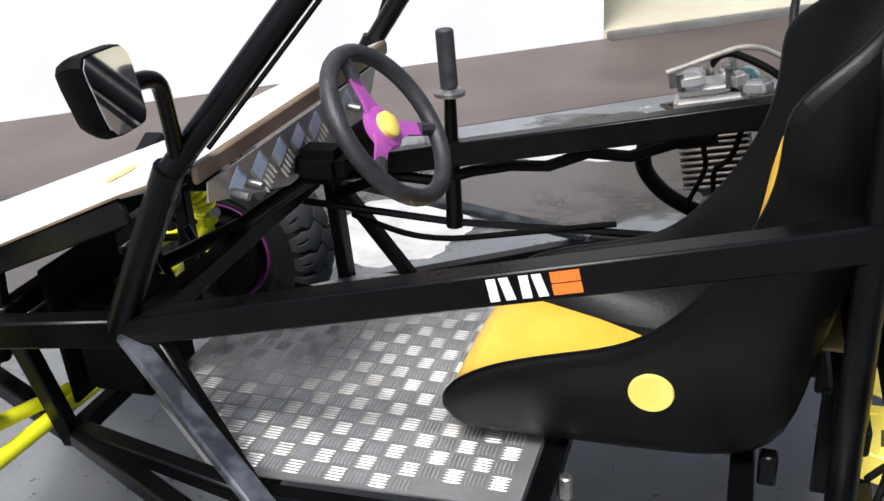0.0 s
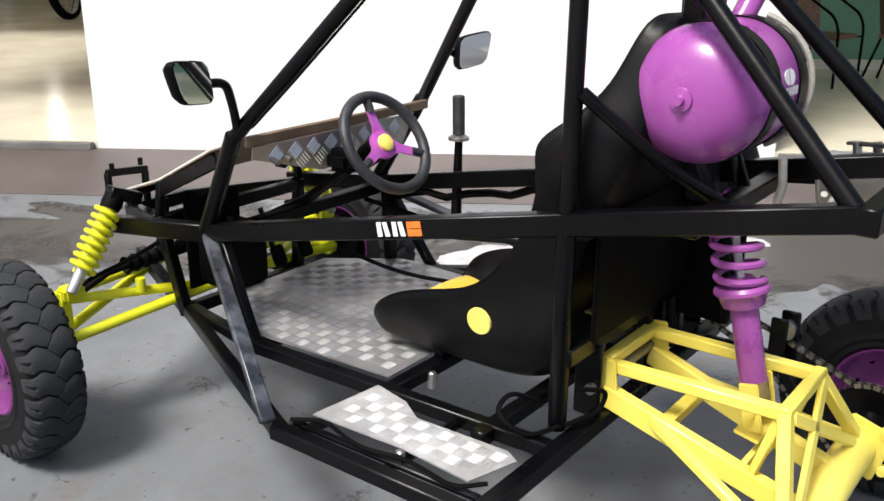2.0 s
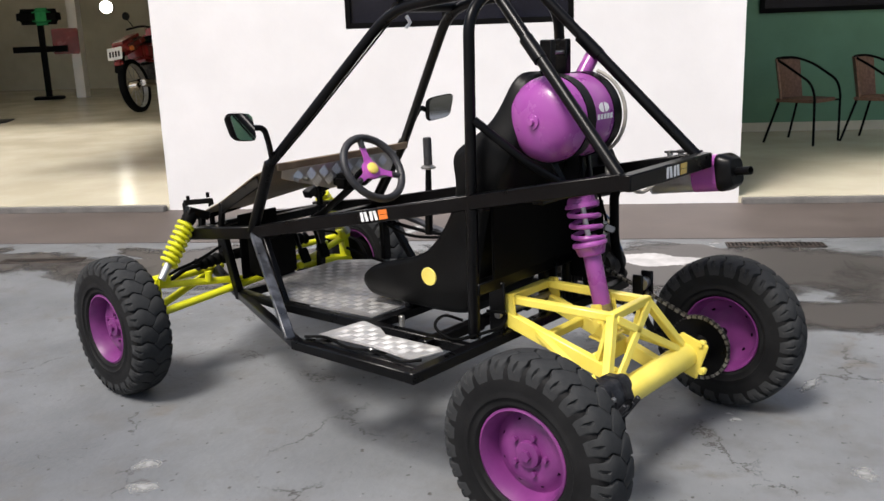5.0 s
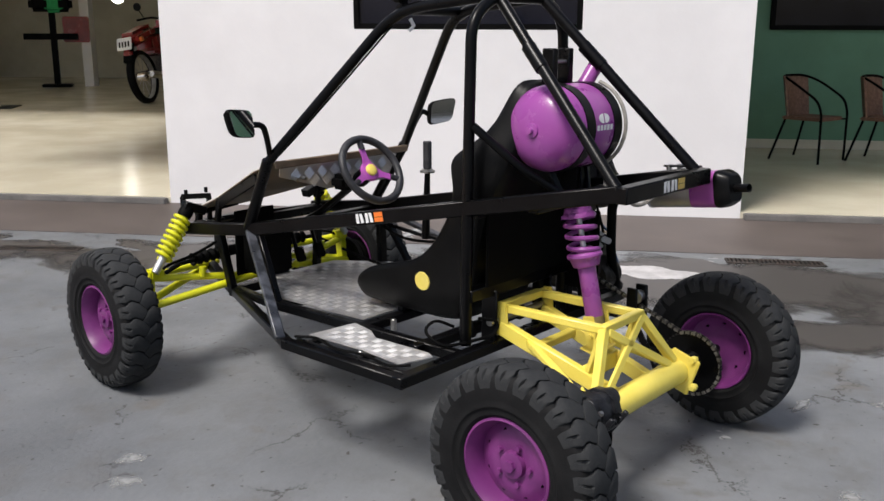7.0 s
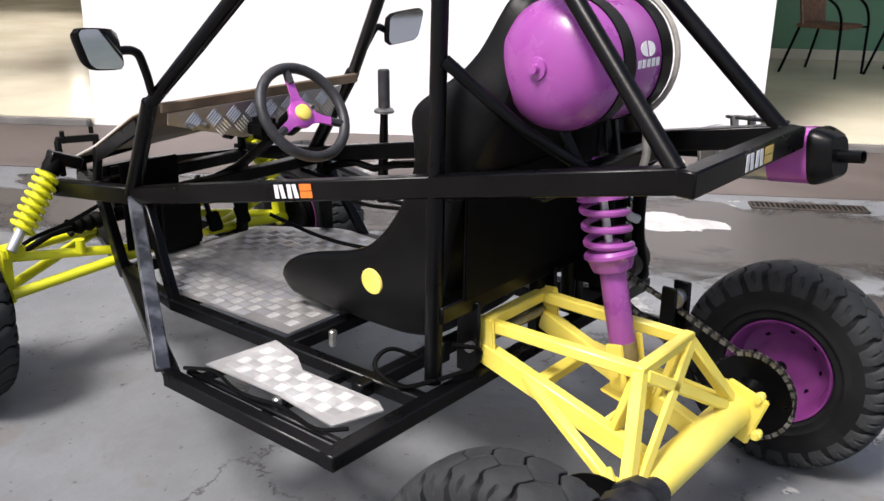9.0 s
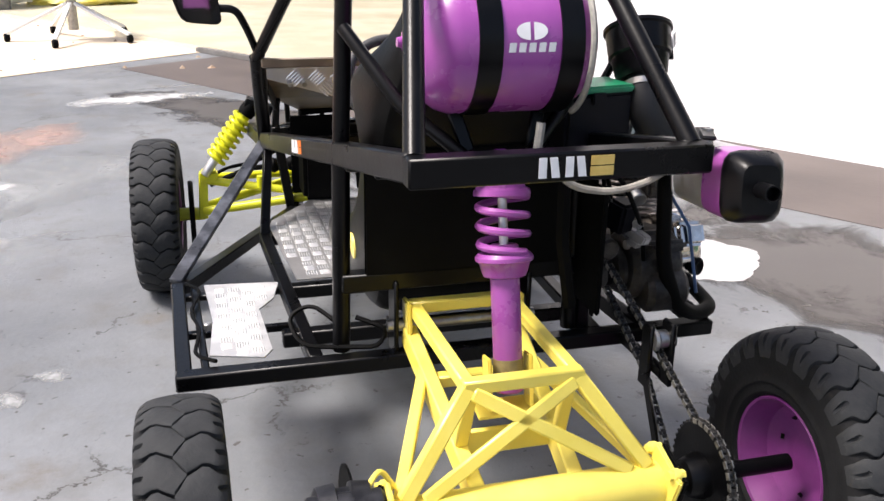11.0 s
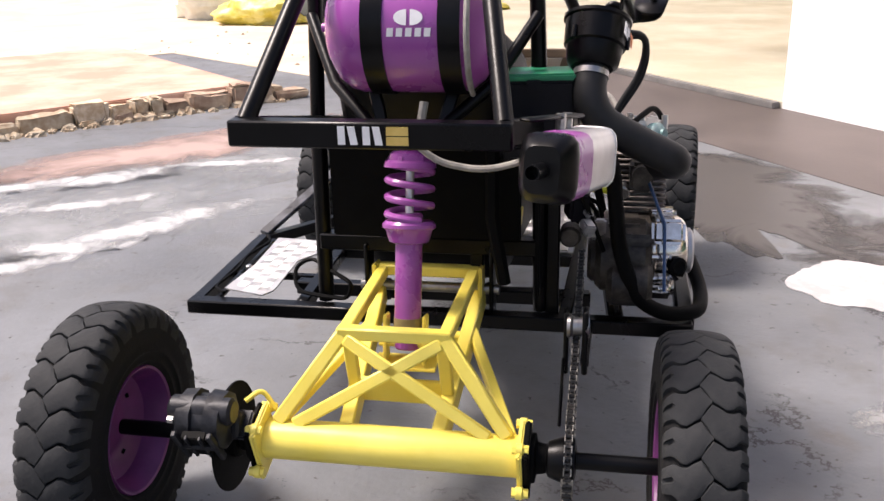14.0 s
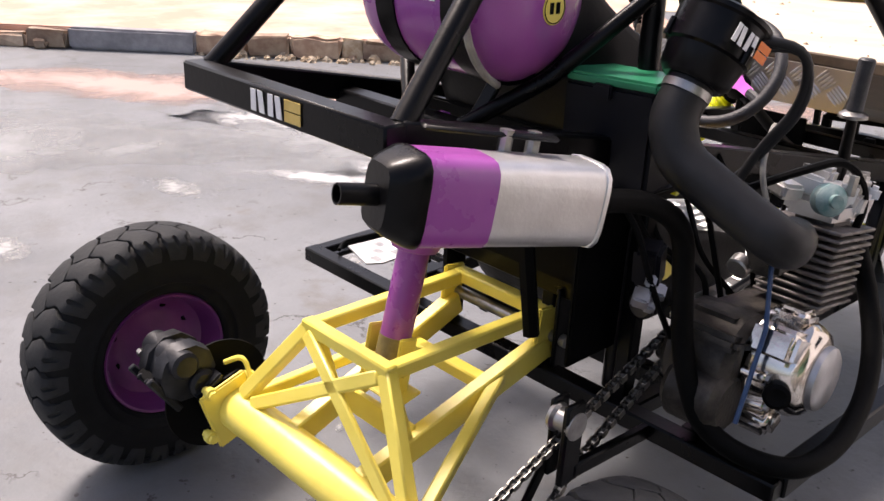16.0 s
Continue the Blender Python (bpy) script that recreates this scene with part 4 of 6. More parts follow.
def hood(bm, lift, th):
    a = [bm.verts.new((x, y, z + lift)) for x, y, z in HO]
    b = [bm.verts.new((x, y, z + lift - th)) for x, y, z in HO]
    for q in ((0, 1, 2, 7), (7, 2, 3, 6), (6, 3, 4, 5)):
        bm.faces.new([a[i] for i in q])
        bm.faces.new([b[i] for i in reversed(q)])
    for i in range(8):
        j = (i + 1) % 8
        bm.faces.new((a[i], b[i], b[j], a[j]))


hd = bp("hood", HOOD, lambda bm: hood(bm, 0, 0.006), label="glossy cream sheet-metal hood", smooth=False)
bp("hood_lining", HOOD_UNDER, lambda bm: hood(bm, -0.0065, 0.004), hd, "bare brown hood underside", smooth=False)
bp("hood_lip", HOOD_UNDER, lambda bm: bar(bm, (-0.385, 1.455, 1.0), (0.385, 1.455, 1.0), 0.012, 0.03), hd)
bp("hood_badge", LEMON, lambda bm: lathe(bm, [(0, 0.0), (0, 0.032), (0.003, 0.03), (0.003, 0)], along((-0.12, 1.80, 0.881), (0, 0.4, 1)), 24), hd)
for s in (-1, 1):
    bp("hood_skirt", BLACK, lambda bm: bar(bm, (s * 0.37, 1.60, 0.928), (s * 0.295, 1.985, 0.763), 0.01, 0.046), hd)
    bp("hood_stay", BLACK, lambda bm: bar(bm, (s * 0.30, 1.99, 0.67), (s * 0.29, 1.98, 0.79), 0.025, 0.025, up=(0, 1, 0)))
# dashboard hangs below the hood's rear edge
DM = Matrix(((1, 0, 0, 0), (0, -0.17, -0.985, 1.452), (0, 0.985, -0.17, 0.93), (0, 0, 0, 1)))
DOUT = [(-0.37, 0.055), (0.30, 0.055), (0.26, -0.06), (-0.10, -0.06), (-0.37, 0.022)]
DR = pose(0, 0, 0, 0, 0, 45)
dash = bp("dashboard", ALU, lambda bm: prism(bm, DOUT, -0.003, 0.0, DM), label="chequered aluminium dashboard", smooth=False)


def in_dash(x, y):
    return -0.34 < x < 0.26 and y < 0.034 and y > (-0.036 if x > -0.12 else -0.036 + (-0.12 - x) * 0.3)


bp("lug_pattern", ALU_LUG, lambda bm: chequer(bm, DM @ DR, -0.36, 0.36, -0.36, 0.36, 0.05, lambda x, y: in_dash(*(DR @ Vector((x, y, 0)))[:2]), 0.003), dash, smooth=False)["kind"] = "stuff"
for x in (-0.30, -0.255, 0.15):
    bp("switch", STEEL, lambda bm: rod(bm, DM @ Vector((x, 0.01, 0)), DM @ Vector((x, 0.01, 0.03)), 0.008, 10), dash)
bp("dash_end", BLACK_MATT, lambda bm: box(bm, (-0.06, 1.41, 0.90), (0.075, 0.10, 0.065), bevel=0.018), label="black column shroud")

# -- steering wheel
SC = Vector((0.008, 1.305, 0.955))
sn = Vector((-0.03, -0.83, 0.55)).normalized()
SM = along(SC, sn)
stw = bp("steering_wheel", GRIP, lambda bm: tube(bm, [SM @ Vector((0.0, 0.146 * math.cos(a), 0.146 * math.sin(a))) for a in [2 * math.pi * i / 40 for i in range(40)]], 0.0165, 12, closed=True), label="black grip steering wheel with a magenta spider")


def spoke(bm, a, th=0.006, r1=0.104):
    o = [(0.02, -0.030), (0.06, -0.014), (r1, -0.013), (r1, 0.013), (0.06, 0.014), (0.02, 0.030)]
    ca, sa = math.cos(a), math.sin(a)
    lo = [bm.verts.new(SM @ Vector((-0.018 + 0.012 * (x / 0.13), x * ca - y * sa, x * sa + y * ca))) for x, y in o]
    hi = [bm.verts.new(SM @ Vector((-0.018 + th + 0.012 * (x / 0.13), x * ca - y * sa, x * sa + y * ca))) for x, y in o]
    bm.faces.new(lo[::-1])
    bm.faces.new(hi)
    for i in range(6):
        j = (i + 1) % 6
        bm.faces.new((lo[i], lo[j], hi[j], hi[i]))


for k, a in enumerate((90, 205, 335)):
    bp("spoke", MAGENTA, lambda bm: spoke(bm, radians(a)), stw, "magenta anodised spoke")
    bp("spoke_end", GRIP, lambda bm: tube(bm, [SM @ Vector((-0.006, 0.098 * math.cos(radians(a)), 0.098 * math.sin(radians(a)))), SM @ Vector((0.0, 0.142 * math.cos(radians(a)), 0.142 * math.sin(radians(a))))], 0.013, 8), stw, "black spoke root")
bp("spider", MAGENTA, lambda bm: lathe(bm, [(-0.022, 0), (-0.022, 0.044), (-0.010, 0.044), (-0.006, 0.038), (-0.006, 0)], SM, 24), stw, "magenta anodised centre")
bp("horn_button", LEMON, lambda bm: lathe(bm, [(-0.008, 0), (-0.008, 0.026), (0.004, 0.0255), (0.008, 0.02), (0.009, 0)], SM, 24), stw, "yellow centre cap")
bp("steering_column", BLACK, lambda bm: tube(bm, [SC - sn * 0.02, SC - sn * 0.42, (0.0, 2.1, 0.5)], 0.016, 10))
bp("column_boss", BLACK_MATT, lambda bm: rod(bm, SC - sn * 0.02, SC - sn * 0.1, 0.035, 16, 0.005))

# -- gear lever on the far rail
gl = bp("gear_lever", BLACK, lambda bm: tube(bm, [(0.352, 1.31, 0.60), (0.358, 1.305, 0.90)], 0.014, 10, radii=[0.02, 0.013]), label="tall black shift lever")
bp("grip", GRIP, lambda bm: rod(bm, (0.358, 1.305, 0.92), (0.362, 1.31, 1.045), 0.0195, 14, 0.004), gl)
bp("collar", STEEL, lambda bm: lathe(bm, [(0, 0.02), (0, 0.034), (0.008, 0.034), (0.016, 0.022), (0.016, 0)], along((0.358, 1.305, 0.905), (0, 0, 1)), 20), gl)
bp("shift_rod", BLACK, lambda bm: tube(bm, [(0.352, 1.31, 0.61), (0.38, 0.80, 0.60)], 0.009, 8))
bp("shift_rod", BLACK, lambda bm: tube(bm, [(0.352, 1.32, 0.61), (0.30, 1.66, 0.66)], 0.009, 8))
rnd = random.Random(3)
bp("cable_loom", BLACK_MATT, lambda bm: tube(bm, [(0.345 + rnd.uniform(-0.01, 0.01), 0.75 + 0.085 * i, 0.84 - 0.0165 * i + rnd.uniform(-0.02, 0.012)) for i in range(11)], 0.013, 8))
bp("floor_cable", BLACK_MATT, lambda bm: tube(bm, rounded([(0.1, 1.6, 0.55), (0.18, 1.4, 0.48), (0.3, 1.0, 0.47), (0.33, 0.7, 0.52)], 0.1), 0.007, 8))
bp("floor_cable", BLACK_MATT, lambda bm: tube(bm, rounded([(0.33, 1.55, 0.62), (0.26, 1.35, 0.60), (0.38, 0.95, 0.62)], 0.1), 0.007, 8))

# -- mirrors
for s, c, tilt in ((-1, Vector((-0.568, 1.415, 1.181)), 0.29), (1, Vector((0.56, 1.40, 1.16)), -0.12)):
    o = []
    for a in range(28):
        t = 2 * math.pi * a / 28
        x, y = math.cos(t), math.sin(t)
        k = (abs(x) ** 6 + abs(y) ** 6) ** (-1 / 6)
        o.append(((0.066 if s < 0 else 0.075) * x * k * (1 + 0.08 * y * k) + s * 0.012 * y * k, 0.053 * y * k + s * 0.007 * x * k))
    d = Vector((tilt, -1, 0.06))
    z = d.normalized()
    xx = Vector((0, 0, 1)).cross(z).normalized()
    yy = z.cross(xx)
    M = Matrix((xx, yy, z)).transposed().to_4x4()
    M.translation = c

    def shell(bm):
        rings = []
        for zz, k in ((0.006, 1.0), (-0.005, 1.03), (-0.016, 0.98), (-0.030, 0.84), (-0.038, 0.5)):
            rings.append([bm.verts.new(M @ Vector((x * k, y * k, zz))) for x, y in o])
        for p, q in zip(rings, rings[1:]):
            for i in range(28):
                j = (i + 1) % 28
                bm.faces.new((p[i], p[j], q[j], q[i]))
        bm.faces.new(rings[0])
        bm.faces.new(rings[-1][::-1])

    mi = bp("wing_mirror", BLACK_MATT, shell, label="black motorcycle mirror on a curved arm")
    bp("mirror_glass", MIRROR, lambda bm: prism(bm, [(x * 0.96, y * 0.96) for x, y in o], 0.0065, 0.009, M), mi, smooth=False)
    bp("mirror_arm", BLACK, lambda bm: tube(bm, rounded([(s * 0.394, 1.47, 1.03), (s * 0.42, 1.45, 1.10), (s * 0.455, 1.43, 1.17), c + Vector((-s * 0.055, 0.03, -0.012))], 0.05), 0.012, 10), mi)

# -- seat
SY = [  # rim y, z | cushion y, z | outer y, z | half width at rim, cushion, outer
    (1.162, 0.500, 1.160, 0.497, 1.14, 0.480, 0.225, 0.17, 0.21),
    (1.160, 0.560, 1.140, 0.535, 1.10, 0.468, 0.238, 0.18, 0.215),
    (1.085, 0.612, 1.045, 0.53, 1.045, 0.458, 0.236, 0.18, 0.21),
    (0.965, 0.645, 0.90, 0.505, 0.92, 0.455, 0.228, 0.172, 0.205),
    (0.865, 0.666, 0.80, 0.49, 0.80, 0.452, 0.224, 0.168, 0.203),
    (0.790, 0.712, 0.715, 0.52, 0.68, 0.455, 0.222, 0.165, 0.20),
    (0.712, 0.81, 0.65, 0.64, 0.585, 0.495, 0.222, 0.16, 0.20),
    (0.650, 0.94, 0.60, 0.80, 0.56, 0.70, 0.226, 0.16, 0.20),
    (0.650, 1.03, 0.555, 0.93, 0.51, 0.87, 0.248, 0.16, 0.21),
    (0.645, 1.09, 0.525, 1.03, 0.46, 0.98, 0.262, 0.155, 0.215),
    (0.56, 1.145, 0.49, 1.11, 0.415, 1.09, 0.222, 0.14, 0.195),
    (0.51, 1.21, 0.475, 1.19, 0.41, 1.18, 0.172, 0.12, 0.16),
    (0.475, 1.31, 0.455, 1.29, 0.40, 1.28, 0.142, 0.10, 0.13),
    (0.445, 1.37, 0.435, 1.36, 0.40, 1.355, 0.105, 0.07, 0.095),
]


def seat_shell(bm):
    rings = []
    for ry, rz, cy, cz, oy, oz, wr, wc, wo in SY:
        t = 0.035 if wr > 0.16 else 0.02
        half = [(wo * 0.6, oy, oz), (wo, oy + 0.004, oz + 0.006), ((wo + wr) / 2 + 0.004, (oy + ry) / 2, (oz + rz) / 2), (wr, ry, rz), (wr - t * 0.5, ry + 0.004, rz + 0.012), (wr - t, ry - 0.004, rz), (wc, cy, cz)]
        ring = [(-x, y, z) for x, y, z in half] + [(x, y, z) for x, y, z in half[::-1]]
        rings.append([bm.verts.new(p) for p in ring])
    n = len(rings[0])
    for p, q in zip(rings, rings[1:]):
        for i in range(n):
            j = (i + 1) % n
            bm.faces.new((p[i], p[j], q[j], q[i]))
    bm.faces.new(rings[0][::-1])
    bm.faces.new(rings[-1])


seat = bp("bucket_seat", VINYL, seat_shell, label="black vinyl bucket seat with yellow inserts")
sm = seat.modifiers.new("smooth", "SUBSURF")
sm.levels = sm.render_levels = 2


def seat_insert(bm, rows, k, lift):
    top, bot = [], []
    for i in rows:
        ry, rz, cy, cz, oy, oz, wr, wc, wo = SY[i]
        a = SY[max(i - 1, 0)]
        b = SY[min(i + 1, len(SY) - 1)]
        d = Vector((0, b[2] - a[2], b[3] - a[3])).normalized()
        nn = Vector((0, d.z, -d.y))
        if nn.z < 0 and i < 6:
            nn = -nn
        if i >= 6 and nn.y < 0:
            nn = -nn
        for lst, h in ((top, lift + 0.012), (bot, lift - 0.02)):
            lst.append([bm.verts.new(Vector((x * wc * k, cy, cz)) + nn * (h if abs(x) < 1 else h * 0.6)) for x in (-1, -0.5, 0, 0.5, 1)])
    for L in (top, bot):
        for p, q in zip(L, L[1:]):
            for i in range(4):
                bm.faces.new((p[i], p[i + 1], q[i + 1], q[i]))
    for i in range(len(top) - 1):
        for j in (0, 4):
            bm.faces.new((top[i][j], bot[i][j], bot[i + 1][j], top[i + 1][j]))
    for i in (0, -1):
        for j in range(4):
            bm.faces.new((top[i][j], top[i][j + 1], bot[i][j + 1], bot[i][j]))


cu = bp("seat_cushion", VINYL_Y, lambda bm: seat_insert(bm, range(0, 5), 1.12, 0.010), seat, "yellow vinyl seat cushion")
cu.modifiers.new("smooth", "SUBSURF").levels = 2
cb = bp("back_cushion", VINYL, lambda bm: seat_insert(bm, range(6, 12), 0.8, 0.006), seat)
bp("yellow_stripe", VINYL_Y, lambda bm: tube(bm, [(-0.186, 0.672, 0.87), (-0.188, 0.648, 0.92), (-0.190, 0.640, 0.98), (-0.196, 0.645, 1.03)], 0.02, 10, radii=[0.006, 0.021, 0.021, 0.006]), seat, "yellow vinyl bolster stripe")
for s in (-1, 1):
    bp("side_disc", LEMON, lambda bm: lathe(bm, [(0, 0), (0, 0.037), (0.006, 0.035), (0.006, 0)], along((s * 0.2155, 0.808, 0.606), (s * 1, 0, -0.1)), 28), seat, "round lemon yellow sticker")
for x in (-0.15, 0.15):
    for y in (0.62, 0.98):
        bp("seat_foot", BLACK, lambda bm: bar(bm, (x, y, ZL - 0.01), (x, y, 0.47), 0.03, 0.03, up=(0, 1, 0)))
bp("seat_rail", BLACK, lambda bm: bar(bm, (-0.43, 0.66, ZL), (0.43, 0.66, ZL), 0.04, 0.04))
bp("seat_bolt", STEEL, lambda bm: rod(bm, (-0.24, 0.94, ZL - 0.035), (-0.24, 0.94, ZL + 0.012), 0.012, 8, 0.003))


# -- rear swing arm, yellow
def yb(a, b, w=0.03, h=0.03, up=(0, 0, 1)):
    bp("arm_tube", YELLOW, lambda bm: bar(bm, a, b, w, h, up), arm)


arm = bp("swing_arm", YELLOW, lambda bm: rod(bm, (-0.295, 0, AZ), (0.295, 0, AZ), 0.047, 28, 0.004), label="yellow welded rear swing arm with a thick axle tube")
AF, AR = 0.50, 0.072
for s in (-1, 1):
    # top rail, rear leg, cross strap, lower rail, outboard brace, upright
    yb((s * 0.124, AF, 0.547), (s * 0.117, AR, 0.552), 0.03, 0.03)
    yb((s * 0.118, AR, 0.552), (s * 0.266, 0.004, 0.352), 0.032, 0.03, (0, -1, 0.3))
    yb((s * 0.112, AR - 0.014, 0.545), (-s * 0.225, -0.006, 0.352), 0.014, 0.03, (1, 0, 0))
    yb((s * 0.137, AF, 0.478), (s * 0.108, 0.02, 0.325), 0.034, 0.055)
    yb((s * 0.132, 0.37, 0.445), (s * 0.272, 0.022, 0.338), 0.026, 0.026)
    yb((s * 0.110, AR + 0.01, 0.54), (s * 0.112, 0.13, 0.375), 0.03, 0.02, (0, 1, 0))
    bp("pivot_plate", YELLOW, lambda bm: box(bm, (s * 0.143, AF - 0.012, 0.508), (0.012, 0.062, 0.125), (-6, 0, 0), 0.004), arm)
    plate = bp("end_plate", YELLOW, lambda bm: box(bm, (s * 0.298, -0.012, AZ), (0.012, 0.115, 0.145), (18, 0, 0), 0.004), arm)
    for y, z in ((-0.055, 0.055), (0.045, 0.06), (-0.06, -0.05), (0.04, -0.055)):
        bp("plate_bolt", YELLOW, lambda bm: rod(bm, (s * 0.282, y - 0.006, AZ + z), (s * 0.318, y - 0.006, AZ + z), 0.0105, 6), plate)
        bp("bolt_washer", YELLOW, lambda bm: rod(bm, (s * 0.290, y - 0.006, AZ + z), (s * 0.3065, y - 0.006, AZ + z), 0.0145, 12, 0.002), plate)
yb((-0.137, AF, 0.55), (0.137, AF, 0.55), 0.034, 0.03)
yb((-0.132, AR, 0.555), (0.132, AR, 0.555), 0.03, 0.03)
yb((-0.128, 0.345, 0.425), (0.128, 0.345, 0.425), 0.034, 0.03)
yb((-0.112, 0.15, 0.372), (0.112, 0.15, 0.372), 0.014, 0.062)
bp("shock_shelf", YELLOW, lambda bm: box(bm, (0.005, 0.165, 0.44), (0.15, 0.06, 0.008), (12, 0, 0), 0.002), arm)
for x in (-0.042, 0.052):
    bp("shock_lug", YELLOW, lambda bm: box(bm, (x, 0.17, 0.50), (0.008, 0.045, 0.12), (-12, 0, 0), 0.003), arm)
bp("shock_bolt", YELLOW, lambda bm: rod(bm, (-0.058, 0.165, 0.49), (0.068, 0.165, 0.49), 0.009, 8), arm)
bp("brake_tab", YELLOW, lambda bm: tube(bm, rounded([(-0.28, 0.03, 0.37), (-0.31, 0.03, 0.42), (-0.34, 0.0, 0.40)], 0.03), 0.006, 8), arm)
for s in (-1, 1):
    bp("pivot_bracket", BLACK, lambda bm: bar(bm, (s * 0.17, 0.52, ZL), (s * 0.17, 0.52, 0.62), 0.012, 0.07, up=(0, 1, 0)))
bp("pivot_bolt", STEEL, lambda bm: rod(bm, (-0.19, 0.505, 0.50), (0.19, 0.505, 0.50), 0.014, 10))
bp("ochre_bar", RUST, lambda bm: bar(bm, (-0.13, 0.545, 0.665), (0.13, 0.545, 0.665), 0.04, 0.008), label="worn ochre flat bar")

# -- rear strut, purple
ST, SB = Vector((0.008, 0.285, 0.955)), Vector((0.008, 0.17, 0.475))
sa = (SB - ST).normalized()
strut = bp("rear_strut", PURPLE, lambda bm: rod(bm, ST + sa * 0.17, SB, 0.032, 24, 0.004), label="purple car strut with an open coil spring")
bp("rust_collar", RUST, lambda bm: rod(bm, SB - sa * 0.075, SB - sa * 0.03, 0.0335, 24), strut)
bp("damper_rod", ALU_PLAIN, lambda bm: rod(bm, ST, ST + sa * 0.2, 0.010, 12), strut)
bp("top_mount", PURPLE, lambda bm: lathe(bm, [(0, 0), (0, 0.016), (0.022, 0.018), (0.026, 0.04), (0.032, 0.048), (0.048, 0.050), (0.053, 0.060), (0.064, 0.062), (0.066, 0.05), (0.066, 0)], along(ST, sa), 28), strut)
bp("spring_seat", PURPLE, lambda bm: lathe(bm, [(-0.004, 0.02), (-0.004, 0.056), (0.004, 0.063), (0.012, 0.063), (0.018, 0.055), (0.036, 0.050), (0.046, 0.046), (0.05, 0.033)], along(ST + sa * 0.192, sa), 28), strut)
hel = []
m = along(ST + sa * 0.052, sa)
for i in range(int(3.4 * 22) + 1):
    a = 2 * math.pi * i / 22
    hel.append(m @ Vector((i / (3.4 * 22) * 0.135, 0.052 * math.cos(a), 0.052 * math.sin(a))))
bp("spring", PURPLE, lambda bm: tube(bm, hel, 0.0088, 8), strut)
bp("stud_boot", PURPLE, lambda bm: lathe(bm, [(-0.012, 0), (-0.012, 0.014), (0.004, 0.024), (0.016, 0.024), (0.026, 0.015), (0.03, 0.015)], along(ST, sa), 18), strut)
for k in range(6):
    a = 2 * math.pi * k / 6 + 0.3
    o = along(ST + sa * 0.036, sa) @ Vector((0, 0.04 * math.cos(a), 0.04 * math.sin(a)))
    bp("mount_finger", PURPLE, lambda bm: rod(bm, o, o + sa * 0.03, 0.012, 8, 0.004), strut)
bp("mount_lug", PURPLE, lambda bm: box(bm, (0.008, 0.285, 0.965), (0.04, 0.045, 0.04), bevel=0.008), strut)

# -- axle, brake, sprocket, chain
bp("rear_axle", BLACK, lambda bm: rod(bm, (-0.66, 0, AZ), (-0.30, 0, AZ), 0.019, 16))
bp("rear_axle", BLACK, lambda bm: rod(bm, (0.30, 0, AZ), (0.62, 0, AZ), 0.019, 16))
for s in (-1, 1):
    bp("bearing_carrier", BLACK_MATT, lambda bm: lathe(bm, [(0.0, 0), (0, 0.055), (0.022, 0.055), (0.026, 0.036), (0.055, 0.03), (0.055, 0)], along((s * 0.306, 0, AZ), (s, 0, 0)), 20))
    bp("carrier_flange", BLACK_MATT, lambda bm: box(bm, (s * 0.312, -0.012, AZ), (0.014, 0.11, 0.14), (18, 0, 0), 0.004))
disc = bp("brake_disc", BLACK_MATT, lambda bm: lathe(bm, [(-0.0025, 0.05), (-0.0025, 0.128), (0.0025, 0.128), (0.0025, 0.05)], along((-0.375, 0, AZ), (1, 0, 0)), 40, True), label="dark steel brake disc")
bp("disc_hub", BLACK_MATT, lambda bm: rod(bm, (-0.40, 0, AZ), (-0.355, 0, AZ), 0.05, 18, 0.004), disc)
CQ = pose(-0.40, -0.08, AZ + 0.088, 35, 0, 0) @ Matrix.Diagonal((1.12, 1.25, 1.22, 1))


def on_caliper(bm):
    bmesh.ops.transform(bm, matrix=CQ, verts=bm.verts)


cal = bp("brake_caliper", CALIPER, lambda bm: (lathe(bm, [(-0.052, 0), (-0.052, 0.036), (-0.044, 0.052), (-0.014, 0.055), (-0.011, 0.047), (0.011, 0.047), (0.014, 0.055), (0.044, 0.052), (0.052, 0.036), (0.052, 0)], None, 10), on_caliper(bm)), label="dark grey ribbed brake caliper")
for z in (-0.027, 0.027):
    bp("piston_barrel", CALIPER, lambda bm: (rod(bm, (-0.066, 0.004, z), (0.066, 0.004, z), 0.025, 20, 0.006), on_caliper(bm)), cal)
    bp("pad_slot", BLACK_MATT, lambda bm: (box(bm, (0.0, -0.047, z * 0.8), (0.05, 0.016, 0.026), bevel=0.002), on_caliper(bm)), cal)
    for x in (-0.014, 0.014):
        bp("pad_pin", CALIPER, lambda bm: (box(bm, (x, -0.054, z * 0.8), (0.007, 0.01, 0.03), bevel=0.002, seg=1), on_caliper(bm)), cal)
for x in (-0.036, 0.036):
    bp("caliper_rib", CALIPER, lambda bm: (box(bm, (x, -0.052, 0), (0.012, 0.014, 0.092), bevel=0.003, seg=1), on_caliper(bm)), cal)
bp("caliper_bridge", CALIPER, lambda bm: (box(bm, (0, -0.052, 0), (0.08, 0.014, 0.012), bevel=0.003, seg=1), on_caliper(bm)), cal)
for z in (-0.05, 0.05):
    bp("bridge_bolt", STEEL, lambda bm: (rod(bm, (-0.058, -0.024, z * 0.8), (-0.046, -0.024, z * 0.8), 0.007, 6), on_caliper(bm)), cal)
bp("mount_bracket", CALIPER, lambda bm: box(bm, (-0.335, -0.05, AZ + 0.06), (0.05, 0.07, 0.016), (35, 0, 0), 0.004), cal)

